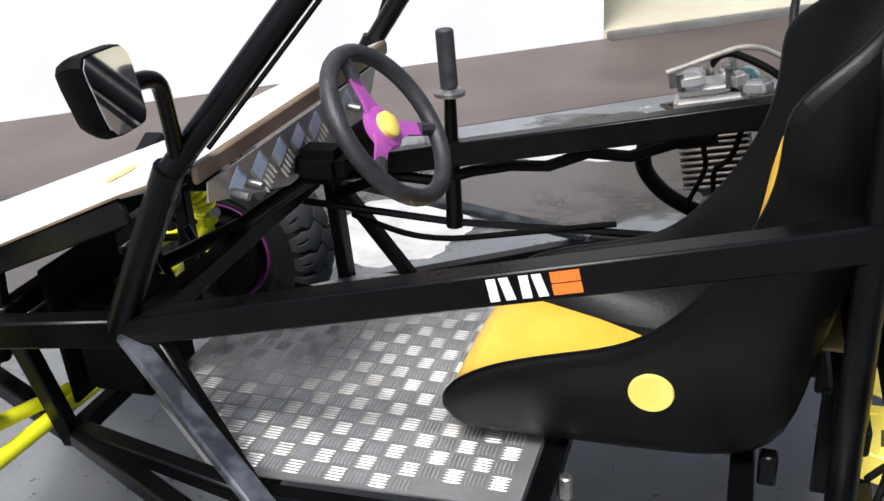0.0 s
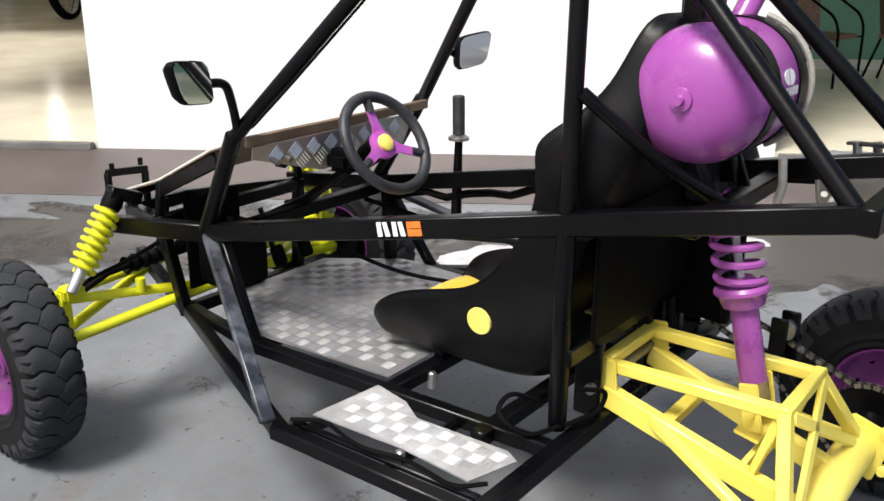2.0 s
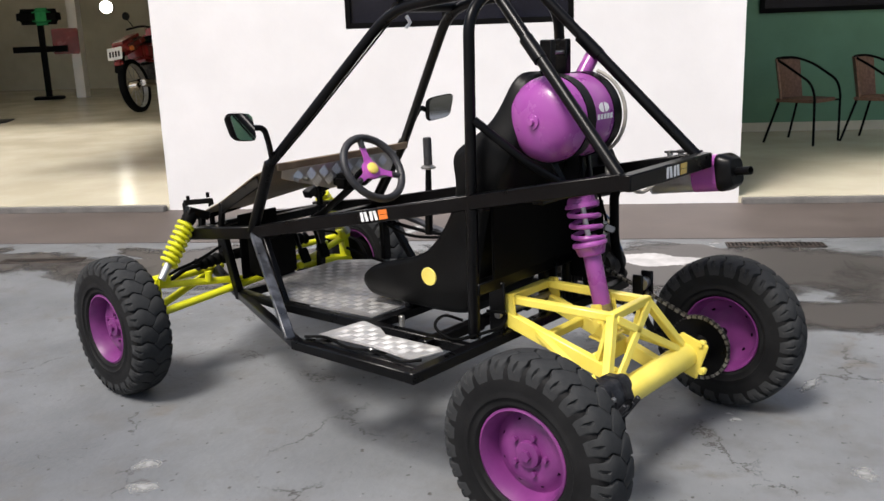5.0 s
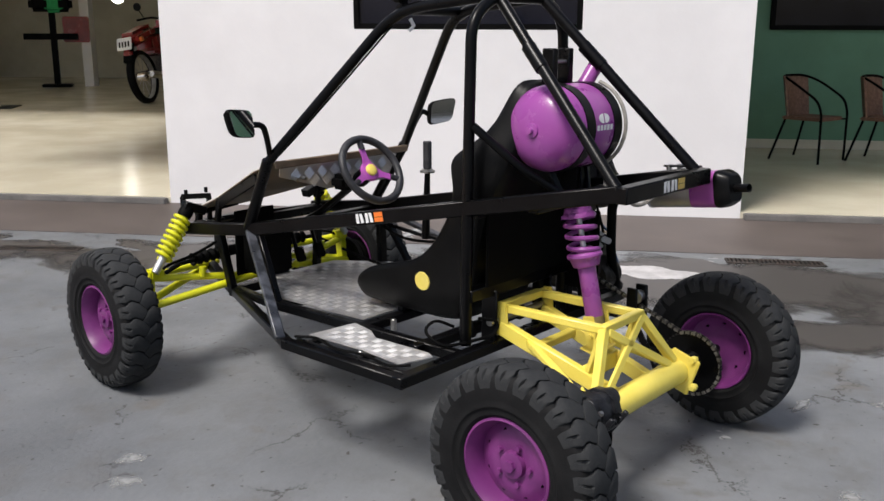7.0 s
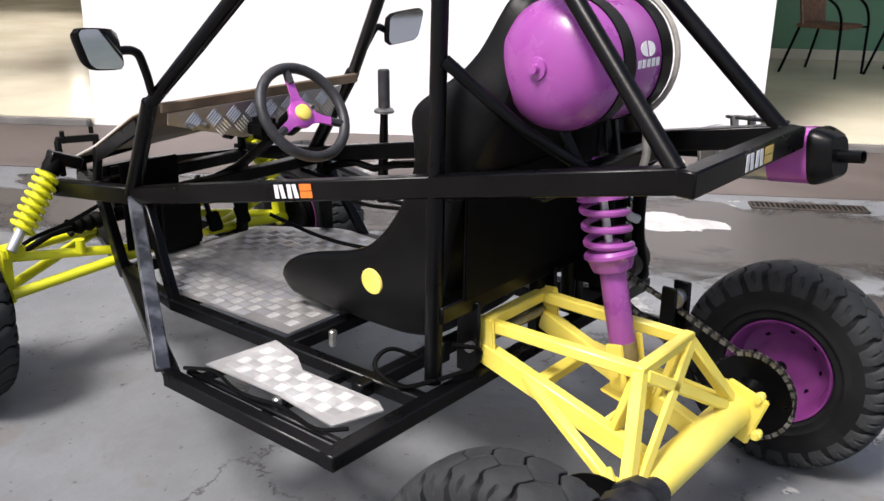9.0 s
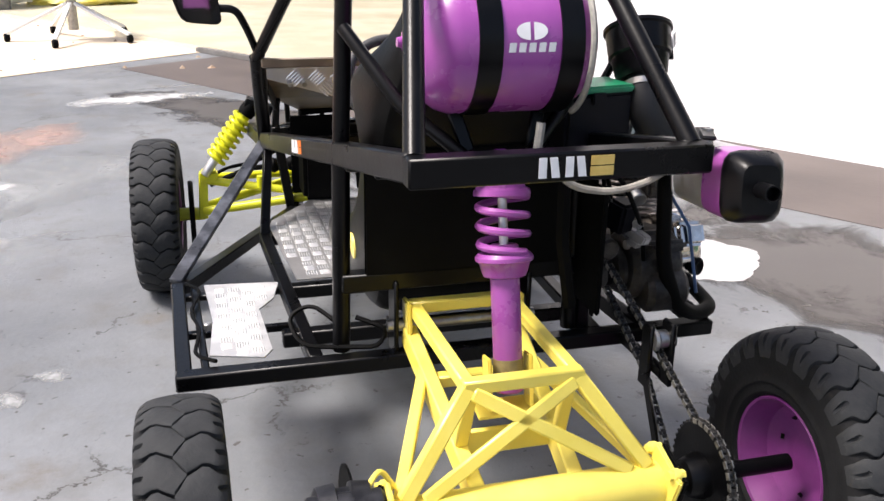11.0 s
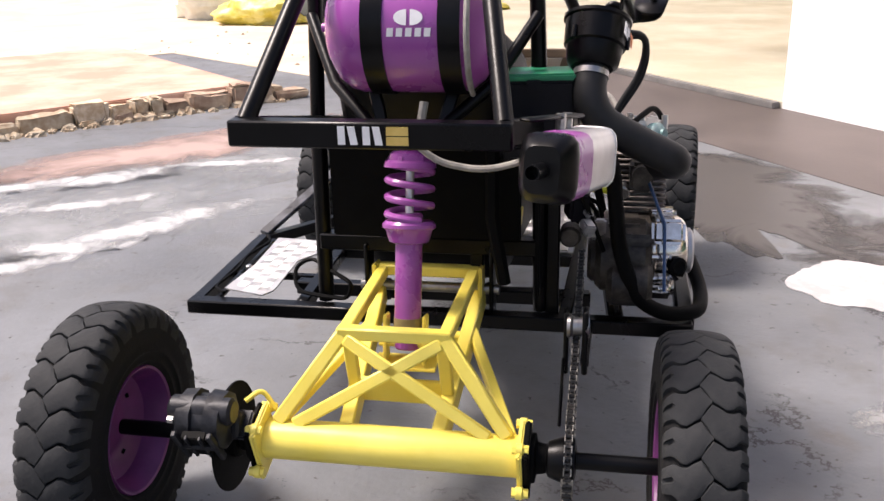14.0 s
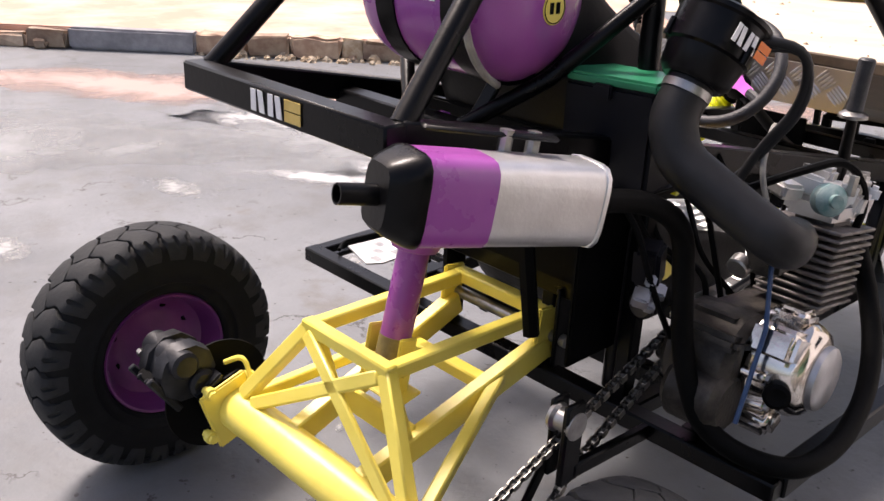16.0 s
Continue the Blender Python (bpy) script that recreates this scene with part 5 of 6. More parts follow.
spr = bp("rear_sprocket", BLACK, lambda bm: lathe(bm, [(-0.004, 0.03), (-0.004, 0.055), (-0.003, 0.06), (-0.003, 0.116), (0.003, 0.116), (0.003, 0.06), (0.004, 0.055), (0.004, 0.03)], along((0.402, 0, AZ), (1, 0, 0)), 44, True), label="black chain sprocket on the axle")
bp("sprocket_hub", BLACK, lambda bm: lathe(bm, [(-0.05, 0.03), (-0.045, 0.04), (-0.01, 0.052), (0.012, 0.05), (0.016, 0.03)], along((0.402, 0, AZ), (1, 0, 0)), 24), spr)
for k in range(44):
    a = 2 * math.pi * k / 44
    bp("tooth", CHAIN_DARK, lambda bm: box(bm, (0.402, 0.1185 * math.cos(a), AZ + 0.1185 * math.sin(a)), (0.005, 0.007, 0.007), (math.degrees(a), 0, 0), 0), spr, smooth=False)


def chain_run(bm, pts, outer):
    pts = [Vector(p) for p in pts]
    pos, k = [], 0
    for a, b in zip(pts, pts[1:]):
        n = max(1, round((b - a).length / 0.0135))
        for i in range(n):
            pos.append((a.lerp(b, i / n), a.lerp(b, (i + 1) / n)))
    for i, (a, b) in enumerate(pos):
        d = (b - a).normalized()
        for s in (-1, 1):
            o = Vector((s * (0.0075 if i % 2 else 0.0048), 0, 0))
            if (i % 2 == 1) != outer:
                continue
            bar(bm, a - d * 0.002 + o, b + d * 0.002 + o, 0.0024, 0.011, up=(1, 0, 0.001) if abs(d.z) > 0.98 else d.cross(Vector((1, 0, 0))), bevel=0)
        if not outer:
            rod(bm, a - Vector((0.0085, 0, 0)), a + Vector((0.0085, 0, 0)), 0.0042, 6)


def arc(c, r, a0, a1, n=14):
    return [(c[0], c[1] + r * math.cos(radians(a0 + (a1 - a0) * i / n)), c[2] + r * math.sin(radians(a0 + (a1 - a0) * i / n))) for i in range(n + 1)]


chain_pts = ([(0.405, 0.54, 0.606), (0.404, 0.25, 0.500)] + arc((0.402, 0, AZ), 0.12, 68, 312, 22) + [(0.403, 0.29, 0.418), (0.405, 0.54, 0.541)])
chain = bp("drive_chain", CHAIN_DARK, lambda bm: chain_run(bm, chain_pts, False), label="oily steel drive chain", smooth=False)
bp("outer_link", CHAIN, lambda bm: chain_run(bm, chain_pts, True), chain, "bright worn outer links", smooth=False)
ten = bp("chain_tensioner", BLACK, lambda bm: (bar(bm, (0.425, 0.23, 0.41), (0.425, 0.235, 0.57), 0.014, 0.05, up=(0, 1, 0)), bar(bm, (0.38, 0.25, 0.40), (0.38, 0.25, 0.56), 0.012, 0.045, up=(0, 1, 0)), bar(bm, (0.425, 0.24, 0.43), (0.43, 0.48, ZL), 0.02, 0.03)), label="black chain tensioner bracket with a steel roller")
bp("roller", STEEL, lambda bm: lathe(bm, [(-0.026, 0), (-0.026, 0.026), (-0.018, 0.028), (-0.012, 0.022), (0.012, 0.022), (0.018, 0.028), (0.026, 0.026), (0.026, 0)], along((0.408, 0.236, 0.526), (1, 0, 0)), 18), ten)
bp("chain_guard", BLACK, lambda bm: bar(bm, (0.375, 0.24, 0.44), (0.372, 0.15, 0.30), 0.008, 0.03, up=(0, 1, 0)))

# -- tank
TC = Vector((0.012, 0.342, 1.205))
TRD = 0.147
tank = bp("fuel_tank", PURPLE, lambda bm: lathe(bm, [(-0.198, 0), (-0.196, 0.04), (-0.186, 0.085), (-0.165, 0.12), (-0.14, 0.139), (-0.115, TRD), (0.115, TRD), (0.14, 0.139), (0.165, 0.12), (0.186, 0.085), (0.196, 0.04), (0.198, 0)], along(TC, (1, 0, 0)), 48), label="purple cylindrical tank held by black straps")
bp("end_boss", PURPLE, lambda bm: lathe(bm, [(0, 0), (0, 0.026), (0.008, 0.024), (0.010, 0.012), (0.022, 0.010), (0.022, 0)], along(TC + Vector((-0.195, 0, 0.0)), (-1, 0, 0)), 20), tank)
for x in (-0.065, 0.105):
    bp("tank_strap", BLACK, lambda bm: lathe(bm, [(-0.024, TRD - 0.002), (-0.024, TRD + 0.004), (0.024, TRD + 0.004), (0.024, TRD - 0.002)], along(TC + Vector((x, 0, 0)), (1, 0, 0)), 48, True), tank)
bp("tank_hose", HOSE_GREY, lambda bm: tube(bm, [TC + Vector((0.145, 0.155 * math.sin(radians(a)), 0.155 * math.cos(radians(a)))) for a in range(-15, -160, -10)] , 0.007, 8), tank, "clear grey level hose")
neck = TC + Vector((0.125, 0.02, 0.12))
nd = Vector((0.55, -0.18, 0.8)).normalized()
bp("filler_neck", PURPLE, lambda bm: tube(bm, [neck, neck + nd * 0.13], 0.027, 20), tank)
bp("filler_cap", PURPLE, lambda bm: lathe(bm, [(0, 0.024), (0, 0.034), (0.02, 0.034), (0.024, 0.026), (0.018, 0)], along(neck + nd * 0.11, nd), 20), tank)
for x in (-0.01, 0.085):
    bp("tank_bracket", BLACK, lambda bm: bar(bm, (x, 0.40, 1.33), (x, 0.40, 1.47), 0.03, 0.05, up=(0, 1, 0)))
bp("bracket_bolt", STEEL, lambda bm: rod(bm, (-0.02, 0.39, 1.425), (0.10, 0.39, 1.425), 0.007, 8))
for s in (-1, 1):
    bp("tank_cradle", BLACK, lambda bm: bar(bm, (s * 0.07 + 0.01, 0.30, 0.98), (s * 0.1 + 0.01, 0.34, 1.08), 0.03, 0.012, up=(0, 1, 0)))
bp("belt_strap", HOSE_GREY, lambda bm: tube(bm, [(0.06, 0.2, 1.06), (0.05, 0.19, 1.0), (0.055, 0.2, 0.96)], 0.01, 8))
bp("overflow_hose", HOSE_GREY, lambda bm: tube(bm, rounded([(0.045, 0.10, 1.0), (0.10, 0.12, 0.945), (0.2, 0.13, 0.925), (0.29, 0.13, 0.95), (0.34, 0.14, 0.985)], 0.06), 0.0075, 8), label="pale grey rubber hose")


def bars_sticker(name, m, w, h, square_mat, label, parent=None):
    """A sticker: pale plain bars in the letters' place, and a coloured square."""
    n = 4
    cw = w * 0.66 / n
    st = None
    for i in range(n):
        bm = B()
        sk = 0.25 * h * (1 if i % 2 == 0 else -1)
        x0 = -w / 2 + cw * i
        prism(bm, [(x0 + 0.08 * cw + (sk if sk > 0 else 0) * 0.6, h / 2), (x0 + 0.66 * cw + (sk if sk > 0 else 0) * 0.6, h / 2), (x0 + 0.9 * cw, -h / 2), (x0 + 0.3 * cw, -h / 2)], 0, 0.0012, m)
        b = part("letter_bar" if st else name, bm, WHITE_STICKER, parent if st is None else st, "" if st else label, False)
        st = st or b
    for k in range(2):
        bm = B()
        x0 = w / 2 - w * 0.31
        y0 = -h * 0.5 + k * h * 0.53
        prism(bm, [(x0, y0), (x0 + w * 0.29, y0), (x0 + w * 0.29, y0 + h * 0.47), (x0, y0 + h * 0.47)], 0, 0.0012, m)
        part("square", bm, square_mat, st, smooth=False)
    return st


def face(p, xdir, ydir):
    x = Vector(xdir).normalized()
    z = x.cross(Vector(ydir)).normalized()
    y = z.cross(x)
    m = Matrix((x, y, z)).transposed().to_4x4()
    m.translation = Vector(p)
    return m


bars_sticker("rail_sticker", face((-0.3415, 0.965, 0.847), (0.0656, -1, 0.1975), (0, 0.2, 1)), 0.145, 0.036, ORANGE_STICKER, "white bars and orange square sticker", buggy)
bars_sticker("rail_sticker", face((0.012, -0.0845, 1.046), (1, 0, 0), (0, 0, 1)), 0.15, 0.036, OCHRE_STICKER, "white bars and ochre square sticker", buggy)


def on_tank(x, ang, w, h):
    p = TC + Vector((x, -math.cos(radians(ang)) * (TRD + 0.0012), math.sin(radians(ang)) * (TRD + 0.0012)))
    return face(p, (1, 0, 0), (0, math.sin(radians(ang)), math.cos(radians(ang))))


lg = bp("tank_badge", WHITE_STICKER, lambda bm: (prism(bm, [(-0.004 - 0.028 * math.cos(radians(a)), 0.017 * math.sin(radians(a))) for a in range(-90, 91, 15)], 0, 0.001, on_tank(0.018, 14, 0, 0)),
                                                prism(bm, [(0.004 + 0.028 * math.cos(radians(a)), 0.017 * math.sin(radians(a))) for a in range(-90, 91, 15)], 0, 0.001, on_tank(0.018, 14, 0, 0))), tank, "white oval badge", smooth=False)
for i in range(5):
    bp("letter_bar", WHITE_STICKER, lambda bm: prism(bm, [(-0.05 + i * 0.0205, -0.009), (-0.036 + i * 0.0205, -0.009), (-0.034 + i * 0.0205, 0.009), (-0.048 + i * 0.0205, 0.009)], 0, 0.001, on_tank(0.02, 2, 0, 0)), lg, smooth=False)
rb = bp("tank_badge", LEMON, lambda bm: lathe(bm, [(0, 0), (0, 0.029), (0.003, 0.028), (0.003, 0)], along(TC + Vector((0.1955, 0.006, -0.008)), (1, 0, 0)), 28), tank, "round yellow badge with dark bars")
bp("badge_ring", BLACK_MATT, lambda bm: lathe(bm, [(0.0028, 0.0245), (0.0036, 0.0245), (0.0036, 0.0265), (0.0028, 0.0265)], along(TC + Vector((0.1955, 0.006, -0.008)), (1, 0, 0)), 28, True), rb)
for dy in (-0.008, 0.008):
    bp("letter_bar", BLACK_MATT, lambda bm: box(bm, TC + Vector((0.1988, 0.006 + dy, -0.008)), (0.002, 0.009, 0.019), bevel=0), rb, smooth=False)

# -- battery box
bat = bp("battery_box", BOX_PLASTIC, lambda bm: box(bm, (0.283, 0.472, 0.975), (0.178, 0.115, 0.195), (0, 0, 9), 0.008), label="black plastic battery box with a green lid")
bp("lid", GREEN_LID, lambda bm: box(bm, (0.283, 0.472, 1.0805), (0.182, 0.12, 0.017), (0, 0, 9), 0.005), bat, "green plastic lid")
bp("latch", BOX_PLASTIC, lambda bm: box(bm, (0.283, 0.408, 1.062), (0.036, 0.01, 0.026), (0, 0, 9), 0.003), bat)
bp("battery_tray", BLACK, lambda bm: box(bm, (0.28, 0.50, 0.885), (0.2, 0.19, 0.012), bevel=0.003))
bp("side_panel", BLACK_MATT, lambda bm: box(bm, (0.30, 0.44, 0.70), (0.012, 0.16, 0.32), bevel=0.004))
bp("hanging_strap", BLACK_MATT, lambda bm: tube(bm, [(0.19, 0.36, 0.93), (0.19, 0.35, 0.75), (0.22, 0.35, 0.58)], 0.017, 6))
bp("back_panel", BLACK_MATT, lambda bm: box(bm, (0.0, 0.475, 0.80), (0.5, 0.012, 0.3), bevel=0.004))
for x in (0.10, 0.30):
    bp("engine_post", BLACK, lambda bm: bar(bm, (x + 0.03, 0.52, ZL), (x + 0.03, 0.52, 0.93), 0.035, 0.035, up=(0, 1, 0)))

# -- silencer and exhaust
MA, MB = Vector((0.345, -0.135, 1.0)), Vector((0.425, 0.2, 0.945))
md = (MB - MA).normalized()
MM = along(MA, md)


def oval(bm, stations):
    rings = []
    for a, w, h in stations:
        ring = []
        for i in range(28):
            t = 2 * math.pi * i / 28
            x, y = math.cos(t), math.sin(t)
            k = (abs(x) ** 4.6 + abs(y) ** 4.6) ** (-1 / 4.6)
            ring.append(bm.verts.new(MM @ Vector((a, w * x * k, h * y * k))))
        rings.append(ring)
    for p, q in zip(rings, rings[1:]):
        for i in range(28):
            j = (i + 1) % 28
            bm.faces.new((p[i], p[j], q[j], q[i]))
    bm.faces.new(rings[0][::-1])
    bm.faces.new(rings[-1])


ML = (MB - MA).length
sil = bp("silencer", ALU_PLAIN, lambda bm: oval(bm, [(0.14, 0.054, 0.064), (ML - 0.012, 0.054, 0.064), (ML - 0.011, 0.056, 0.066), (ML - 0.004, 0.056, 0.066), (ML, 0.05, 0.06)]), label="oval silencer, half purple and half bare aluminium")
bp("purple_sleeve", PURPLE, lambda bm: oval(bm, [(0.035, 0.055, 0.065), (0.145, 0.055, 0.065)]), sil, "purple painted half")
bp("end_cap", BLACK, lambda bm: oval(bm, [(-0.014, 0.034, 0.044), (-0.008, 0.040, 0.050), (0.022, 0.0545, 0.064), (0.03, 0.0565, 0.0665), (0.037, 0.0565, 0.0665)]), sil, "black end cap")
bp("tail_pipe", BLACK, lambda bm: lathe(bm, [(0.01, 0.0), (0.01, 0.015), (-0.07, 0.015), (-0.07, 0.0125), (-0.03, 0.0125), (-0.03, 0)], MM, 18), sil)
for x in (0.2, 0.25):
    bp("hanger_bolt", STEEL, lambda bm: rod(bm, MM @ Vector((x, -0.03, 0.06)), MM @ Vector((x, -0.03, 0.095)), 0.011, 8), sil)
bp("silencer_hanger", BLACK, lambda bm: bar(bm, (0.30, -0.03, 1.07), (0.40, 0.15, 1.045), 0.03, 0.008))
bp("exhaust_pipe", BLACK_MATT, lambda bm: tube(bm, rounded([MB - md * 0.01, (0.455, 0.33, 0.925), (0.475, 0.415, 0.87), (0.50, 0.425, 0.64), (0.55, 0.425, 0.52), (0.62, 0.455, 0.472), (0.71, 0.50, 0.462), (0.728, 0.63, 0.468), (0.705, 0.78, 0.51), (0.66, 0.88, 0.58), (0.60, 0.93, 0.68), (0.565, 0.90, 0.78)], 0.10, 6), 0.0195, 14), label="matt black exhaust header looped round the engine")

# -- engine on the far side
eng = bp("engine", CAST, lambda bm: (box(bm, (0.51, 0.61, 0.585), (0.14, 0.30, 0.19), (-8, 0, 0), 0.03, 3), rod(bm, (0.44, 0.54, 0.60), (0.58, 0.54, 0.60), 0.095, 24, 0.015), rod(bm, (0.45, 0.69, 0.57), (0.60, 0.69, 0.57), 0.10, 24, 0.015)), label="single-cylinder motorcycle engine with polished side cover")
EC = Vector((0.575, 0.60, 0.60))
bp("side_cover", CHROME, lambda bm: lathe(bm, [(0, 0), (0, 0.102), (0.012, 0.104), (0.016, 0.096), (0.05, 0.092), (0.075, 0.088), (0.092, 0.078), (0.10, 0.06), (0.102, 0)], along(EC, (1, 0.05, 0)), 40), eng, "polished clutch cover")
bp("cover_plate", DULL_ALU, lambda bm: lathe(bm, [(0, 0), (0, 0.062), (0.012, 0.060), (0.018, 0.052), (0.019, 0)], along(EC + Vector((0.098, 0.012, -0.006)), (1, 0.05, 0)), 32), eng, "dull aluminium round plate")
bp("cover_block", CHROME, lambda bm: box(bm, (0.622, 0.545, 0.662), (0.085, 0.09, 0.065), (-24, 0, 0), 0.012, 3), eng)
bp("cover_lug", CHROME, lambda bm: box(bm, (0.615, 0.60, 0.70), (0.06, 0.05, 0.03), (-8, 0, 0), 0.01, 3), eng)
bp("cover_foot", CHROME, lambda bm: box(bm, (0.61, 0.535, 0.515), (0.07, 0.06, 0.05), (28, 0, 0), 0.014, 3), eng)
bp("oil_cap", BLACK_MATT, lambda bm: lathe(bm, [(0, 0), (0, 0.024), (0.016, 0.024), (0.02, 0.017), (0.012, 0)], along((0.645, 0.515, 0.585), (0.45, -1, 0.1)), 18), eng, "black oil filler cap")
for k in range(9):
    a = math.pi * 2 * k / 9 + 0.25
    bp("cover_boss", CHROME, lambda bm: rod(bm, EC + Vector((0.004, 0.101 * math.cos(a), 0.101 * math.sin(a))), EC + Vector((0.05, 0.095 * math.cos(a), 0.095 * math.sin(a))), 0.011, 12, 0.003), eng)
    bp("cover_bolt", STEEL, lambda bm: rod(bm, EC + Vector((0.05, 0.095 * math.cos(a), 0.095 * math.sin(a))), EC + Vector((0.057, 0.095 * math.cos(a), 0.095 * math.sin(a))), 0.007, 6), eng)
for z in (0.545, 0.60, 0.655):
    bp("case_rib", CAST, lambda bm: bar(bm, (0.45, 0.475, z), (0.575, 0.475, z), 0.02, 0.012), eng)
bp("sprocket_cover", CAST, lambda bm: rod(bm, (0.42, 0.545, 0.585), (0.46, 0.545, 0.585), 0.06, 24, 0.01), eng)
bp("drive_sprocket", BLACK, lambda bm: rod(bm, (0.397, 0.545, 0.573), (0.412, 0.545, 0.573), 0.034, 16), eng)
CM = pose(0.555, 0.745, 0.655, -9, 0, 0)
bp("cylinder", FIN, lambda bm: (box(bm, (0, 0, 0.085), (0.095, 0.095, 0.19), bevel=0.01),
                               bmesh.ops.transform(bm, matrix=CM, verts=bm.verts)), eng, "finned cylinder")
for i in range(11):
    w = 0.135 if i < 8 else 0.145
    ob = bp("cooling_fin", FIN, lambda bm: box(bm, (0, 0, 0), (w, w + 0.012, 0.0065), bevel=0.002, seg=1), eng)
    ob.matrix_local = CM @ pose(0, 0, 0.022 + 0.0145 * i)
def on_cylinder(bm):
    bmesh.ops.transform(bm, matrix=CM, verts=bm.verts)


bp("cylinder_head", ALU_PLAIN, lambda bm: (box(bm, (0, 0, 0.2), (0.105, 0.15, 0.04), bevel=0.01), box(bm, (0, 0.01, 0.228), (0.085, 0.11, 0.03), bevel=0.01), on_cylinder(bm)), eng, "polished cylinder head")
bp("head_cap", TEAL, lambda bm: (lathe(bm, [(-0.01, 0), (-0.01, 0.03), (0.012, 0.03), (0.018, 0.024), (0.024, 0.013), (0.032, 0.012), (0.032, 0)], along((0.03, -0.075, 0.222), (0.75, -0.6, 0.1)), 20), on_cylinder(bm)), eng, "oxidised teal tappet cap")
for dx, dy, dz, w, d2, h2, g in ((-0.03, 0.03, 0.252, 0.04, 0.05, 0.03, 10), (0.03, 0.035, 0.248, 0.035, 0.05, 0.035, -14), (0.055, 0.02, 0.215, 0.02, 0.06, 0.04, 0), (-0.02, -0.06, 0.24, 0.06, 0.035, 0.035, 20),
                                 (0.045, -0.035, 0.235, 0.03, 0.03, 0.045, 30), (-0.04, -0.10, 0.225, 0.05, 0.05, 0.03, -25), (0.055, 0.06, 0.235, 0.025, 0.03, 0.03, 15)):
    bp("head_casting", ALU_PLAIN, lambda bm: (box(bm, (dx, dy, dz), (w, d2, h2), (0, 8, g), 0.007, 2), on_cylinder(bm)), eng)
for dx, dy in ((-0.035, -0.045), (0.035, 0.05), (-0.035, 0.055), (0.048, 0.0), (0.055, -0.05), (0.0, 0.075)):
    bp("head_bolt", STEEL, lambda bm: (rod(bm, (dx, dy, 0.235), (dx, dy, 0.272), 0.009, 6), on_cylinder(bm)), eng)
bp("carburettor", CAST, lambda bm: (box(bm, (0.55, 0.60, 0.80), (0.06, 0.07, 0.08), bevel=0.01), rod(bm, (0.55, 0.55, 0.81), (0.55, 0.69, 0.81), 0.025, 16)), eng)
bp("spark_lead", BLACK_MATT, lambda bm: tube(bm, rounded([(0.60, 0.80, 0.78), (0.62, 0.80, 0.88), (0.585, 0.76, 0.955), (0.53, 0.66, 0.93), (0.45, 0.58, 0.88)], 0.06), 0.008, 8), eng)
bp("plug_cap", BLACK_MATT, lambda bm: rod(bm, (0.60, 0.80, 0.755), (0.605, 0.80, 0.81), 0.014, 10, 0.003), eng)
bp("breather_hose", BLUE_HOSE, lambda bm: tube(bm, [(0.565, 0.57, 0.80), (0.61, 0.50, 0.70), (0.615, 0.44, 0.54)], 0.0045, 8), eng, "thin blue hose")
bp("engine_cradle", BLACK, lambda bm: bar(bm, (0.50, 0.50, ZL), (0.47, 1.0, ZL), 0.04, 0.045))
bp("engine_cradle", BLACK, lambda bm: bar(bm, (0.68, 0.50, ZL), (0.69, 1.06, ZL), 0.042, 0.045))
bp("engine_mount", BLACK, lambda bm: bar(bm, (0.50, 0.54, ZL), (0.50, 0.56, 0.55), 0.012, 0.06, up=(0, 1, 0)))
bp("gear_shaft", STEEL, lambda bm: (rod(bm, (0.43, 0.50, 0.665), (0.47, 0.50, 0.665), 0.012, 12), box(bm, (0.45, 0.485, 0.69), (0.03, 0.02, 0.05), (12, 0, 0), 0.005)), eng)
bp("intake_clamp", STEEL, lambda bm: rod(bm, (0.50, 0.575, 0.755), (0.50, 0.60, 0.765), 0.022, 16, 0.003), eng)
for dy, dz, sz in ((0.40, 0.72, 0.03), (0.43, 0.695, 0.022), (0.455, 0.715, 0.026), (0.425, 0.745, 0.02)):
    bp("connector", DULL_ALU, lambda bm: box(bm, (0.42, dy, dz), (sz, sz * 1.3, sz * 0.8), (20, 10, 30), 0.004))
bp("rear_case", CAST, lambda bm: (rod(bm, (0.47, 0.47, 0.55), (0.585, 0.47, 0.55), 0.06, 20, 0.014), box(bm, (0.53, 0.50, 0.655), (0.11, 0.1, 0.03), (-18, 0, 0), 0.01)), eng, "dark oily rear crankcase")
bp("throttle_cable", HOSE_GREY, lambda bm: tube(bm, rounded([(0.52, 0.62, 0.86), (0.50, 0.60, 0.94), (0.46, 0.70, 1.0), (0.40, 0.86, 0.95)], 0.05), 0.0055, 8), eng)
rnd = random.Random(11)
for i in range(7):
    y0 = 0.40 + 0.06 * i
    bp("cable", BLACK_MATT, lambda bm: tube(bm, rounded([(0.30 + rnd.uniform(0, 0.05), y0, 0.90), (0.36 + rnd.uniform(-0.02, 0.05), y0 + 0.02, 0.80 + rnd.uniform(-0.05, 0.05)), (0.42 + rnd.uniform(-0.02, 0.04), y0 + rnd.uniform(-0.05, 0.08), 0.74), (0.46, y0 + 0.05, 0.64)], 0.04), 0.006, 6))
bp("starter_relay", CAST, lambda bm: rod(bm, (0.375, 0.47, 0.665), (0.375, 0.53, 0.665), 0.028, 16, 0.006), label="dark metal starter solenoid")
bp("ignition_coil", BOX_PLASTIC, lambda bm: box(bm, (0.39, 0.46, 0.76), (0.05, 0.06, 0.08), (10, 0, 20), 0.008))

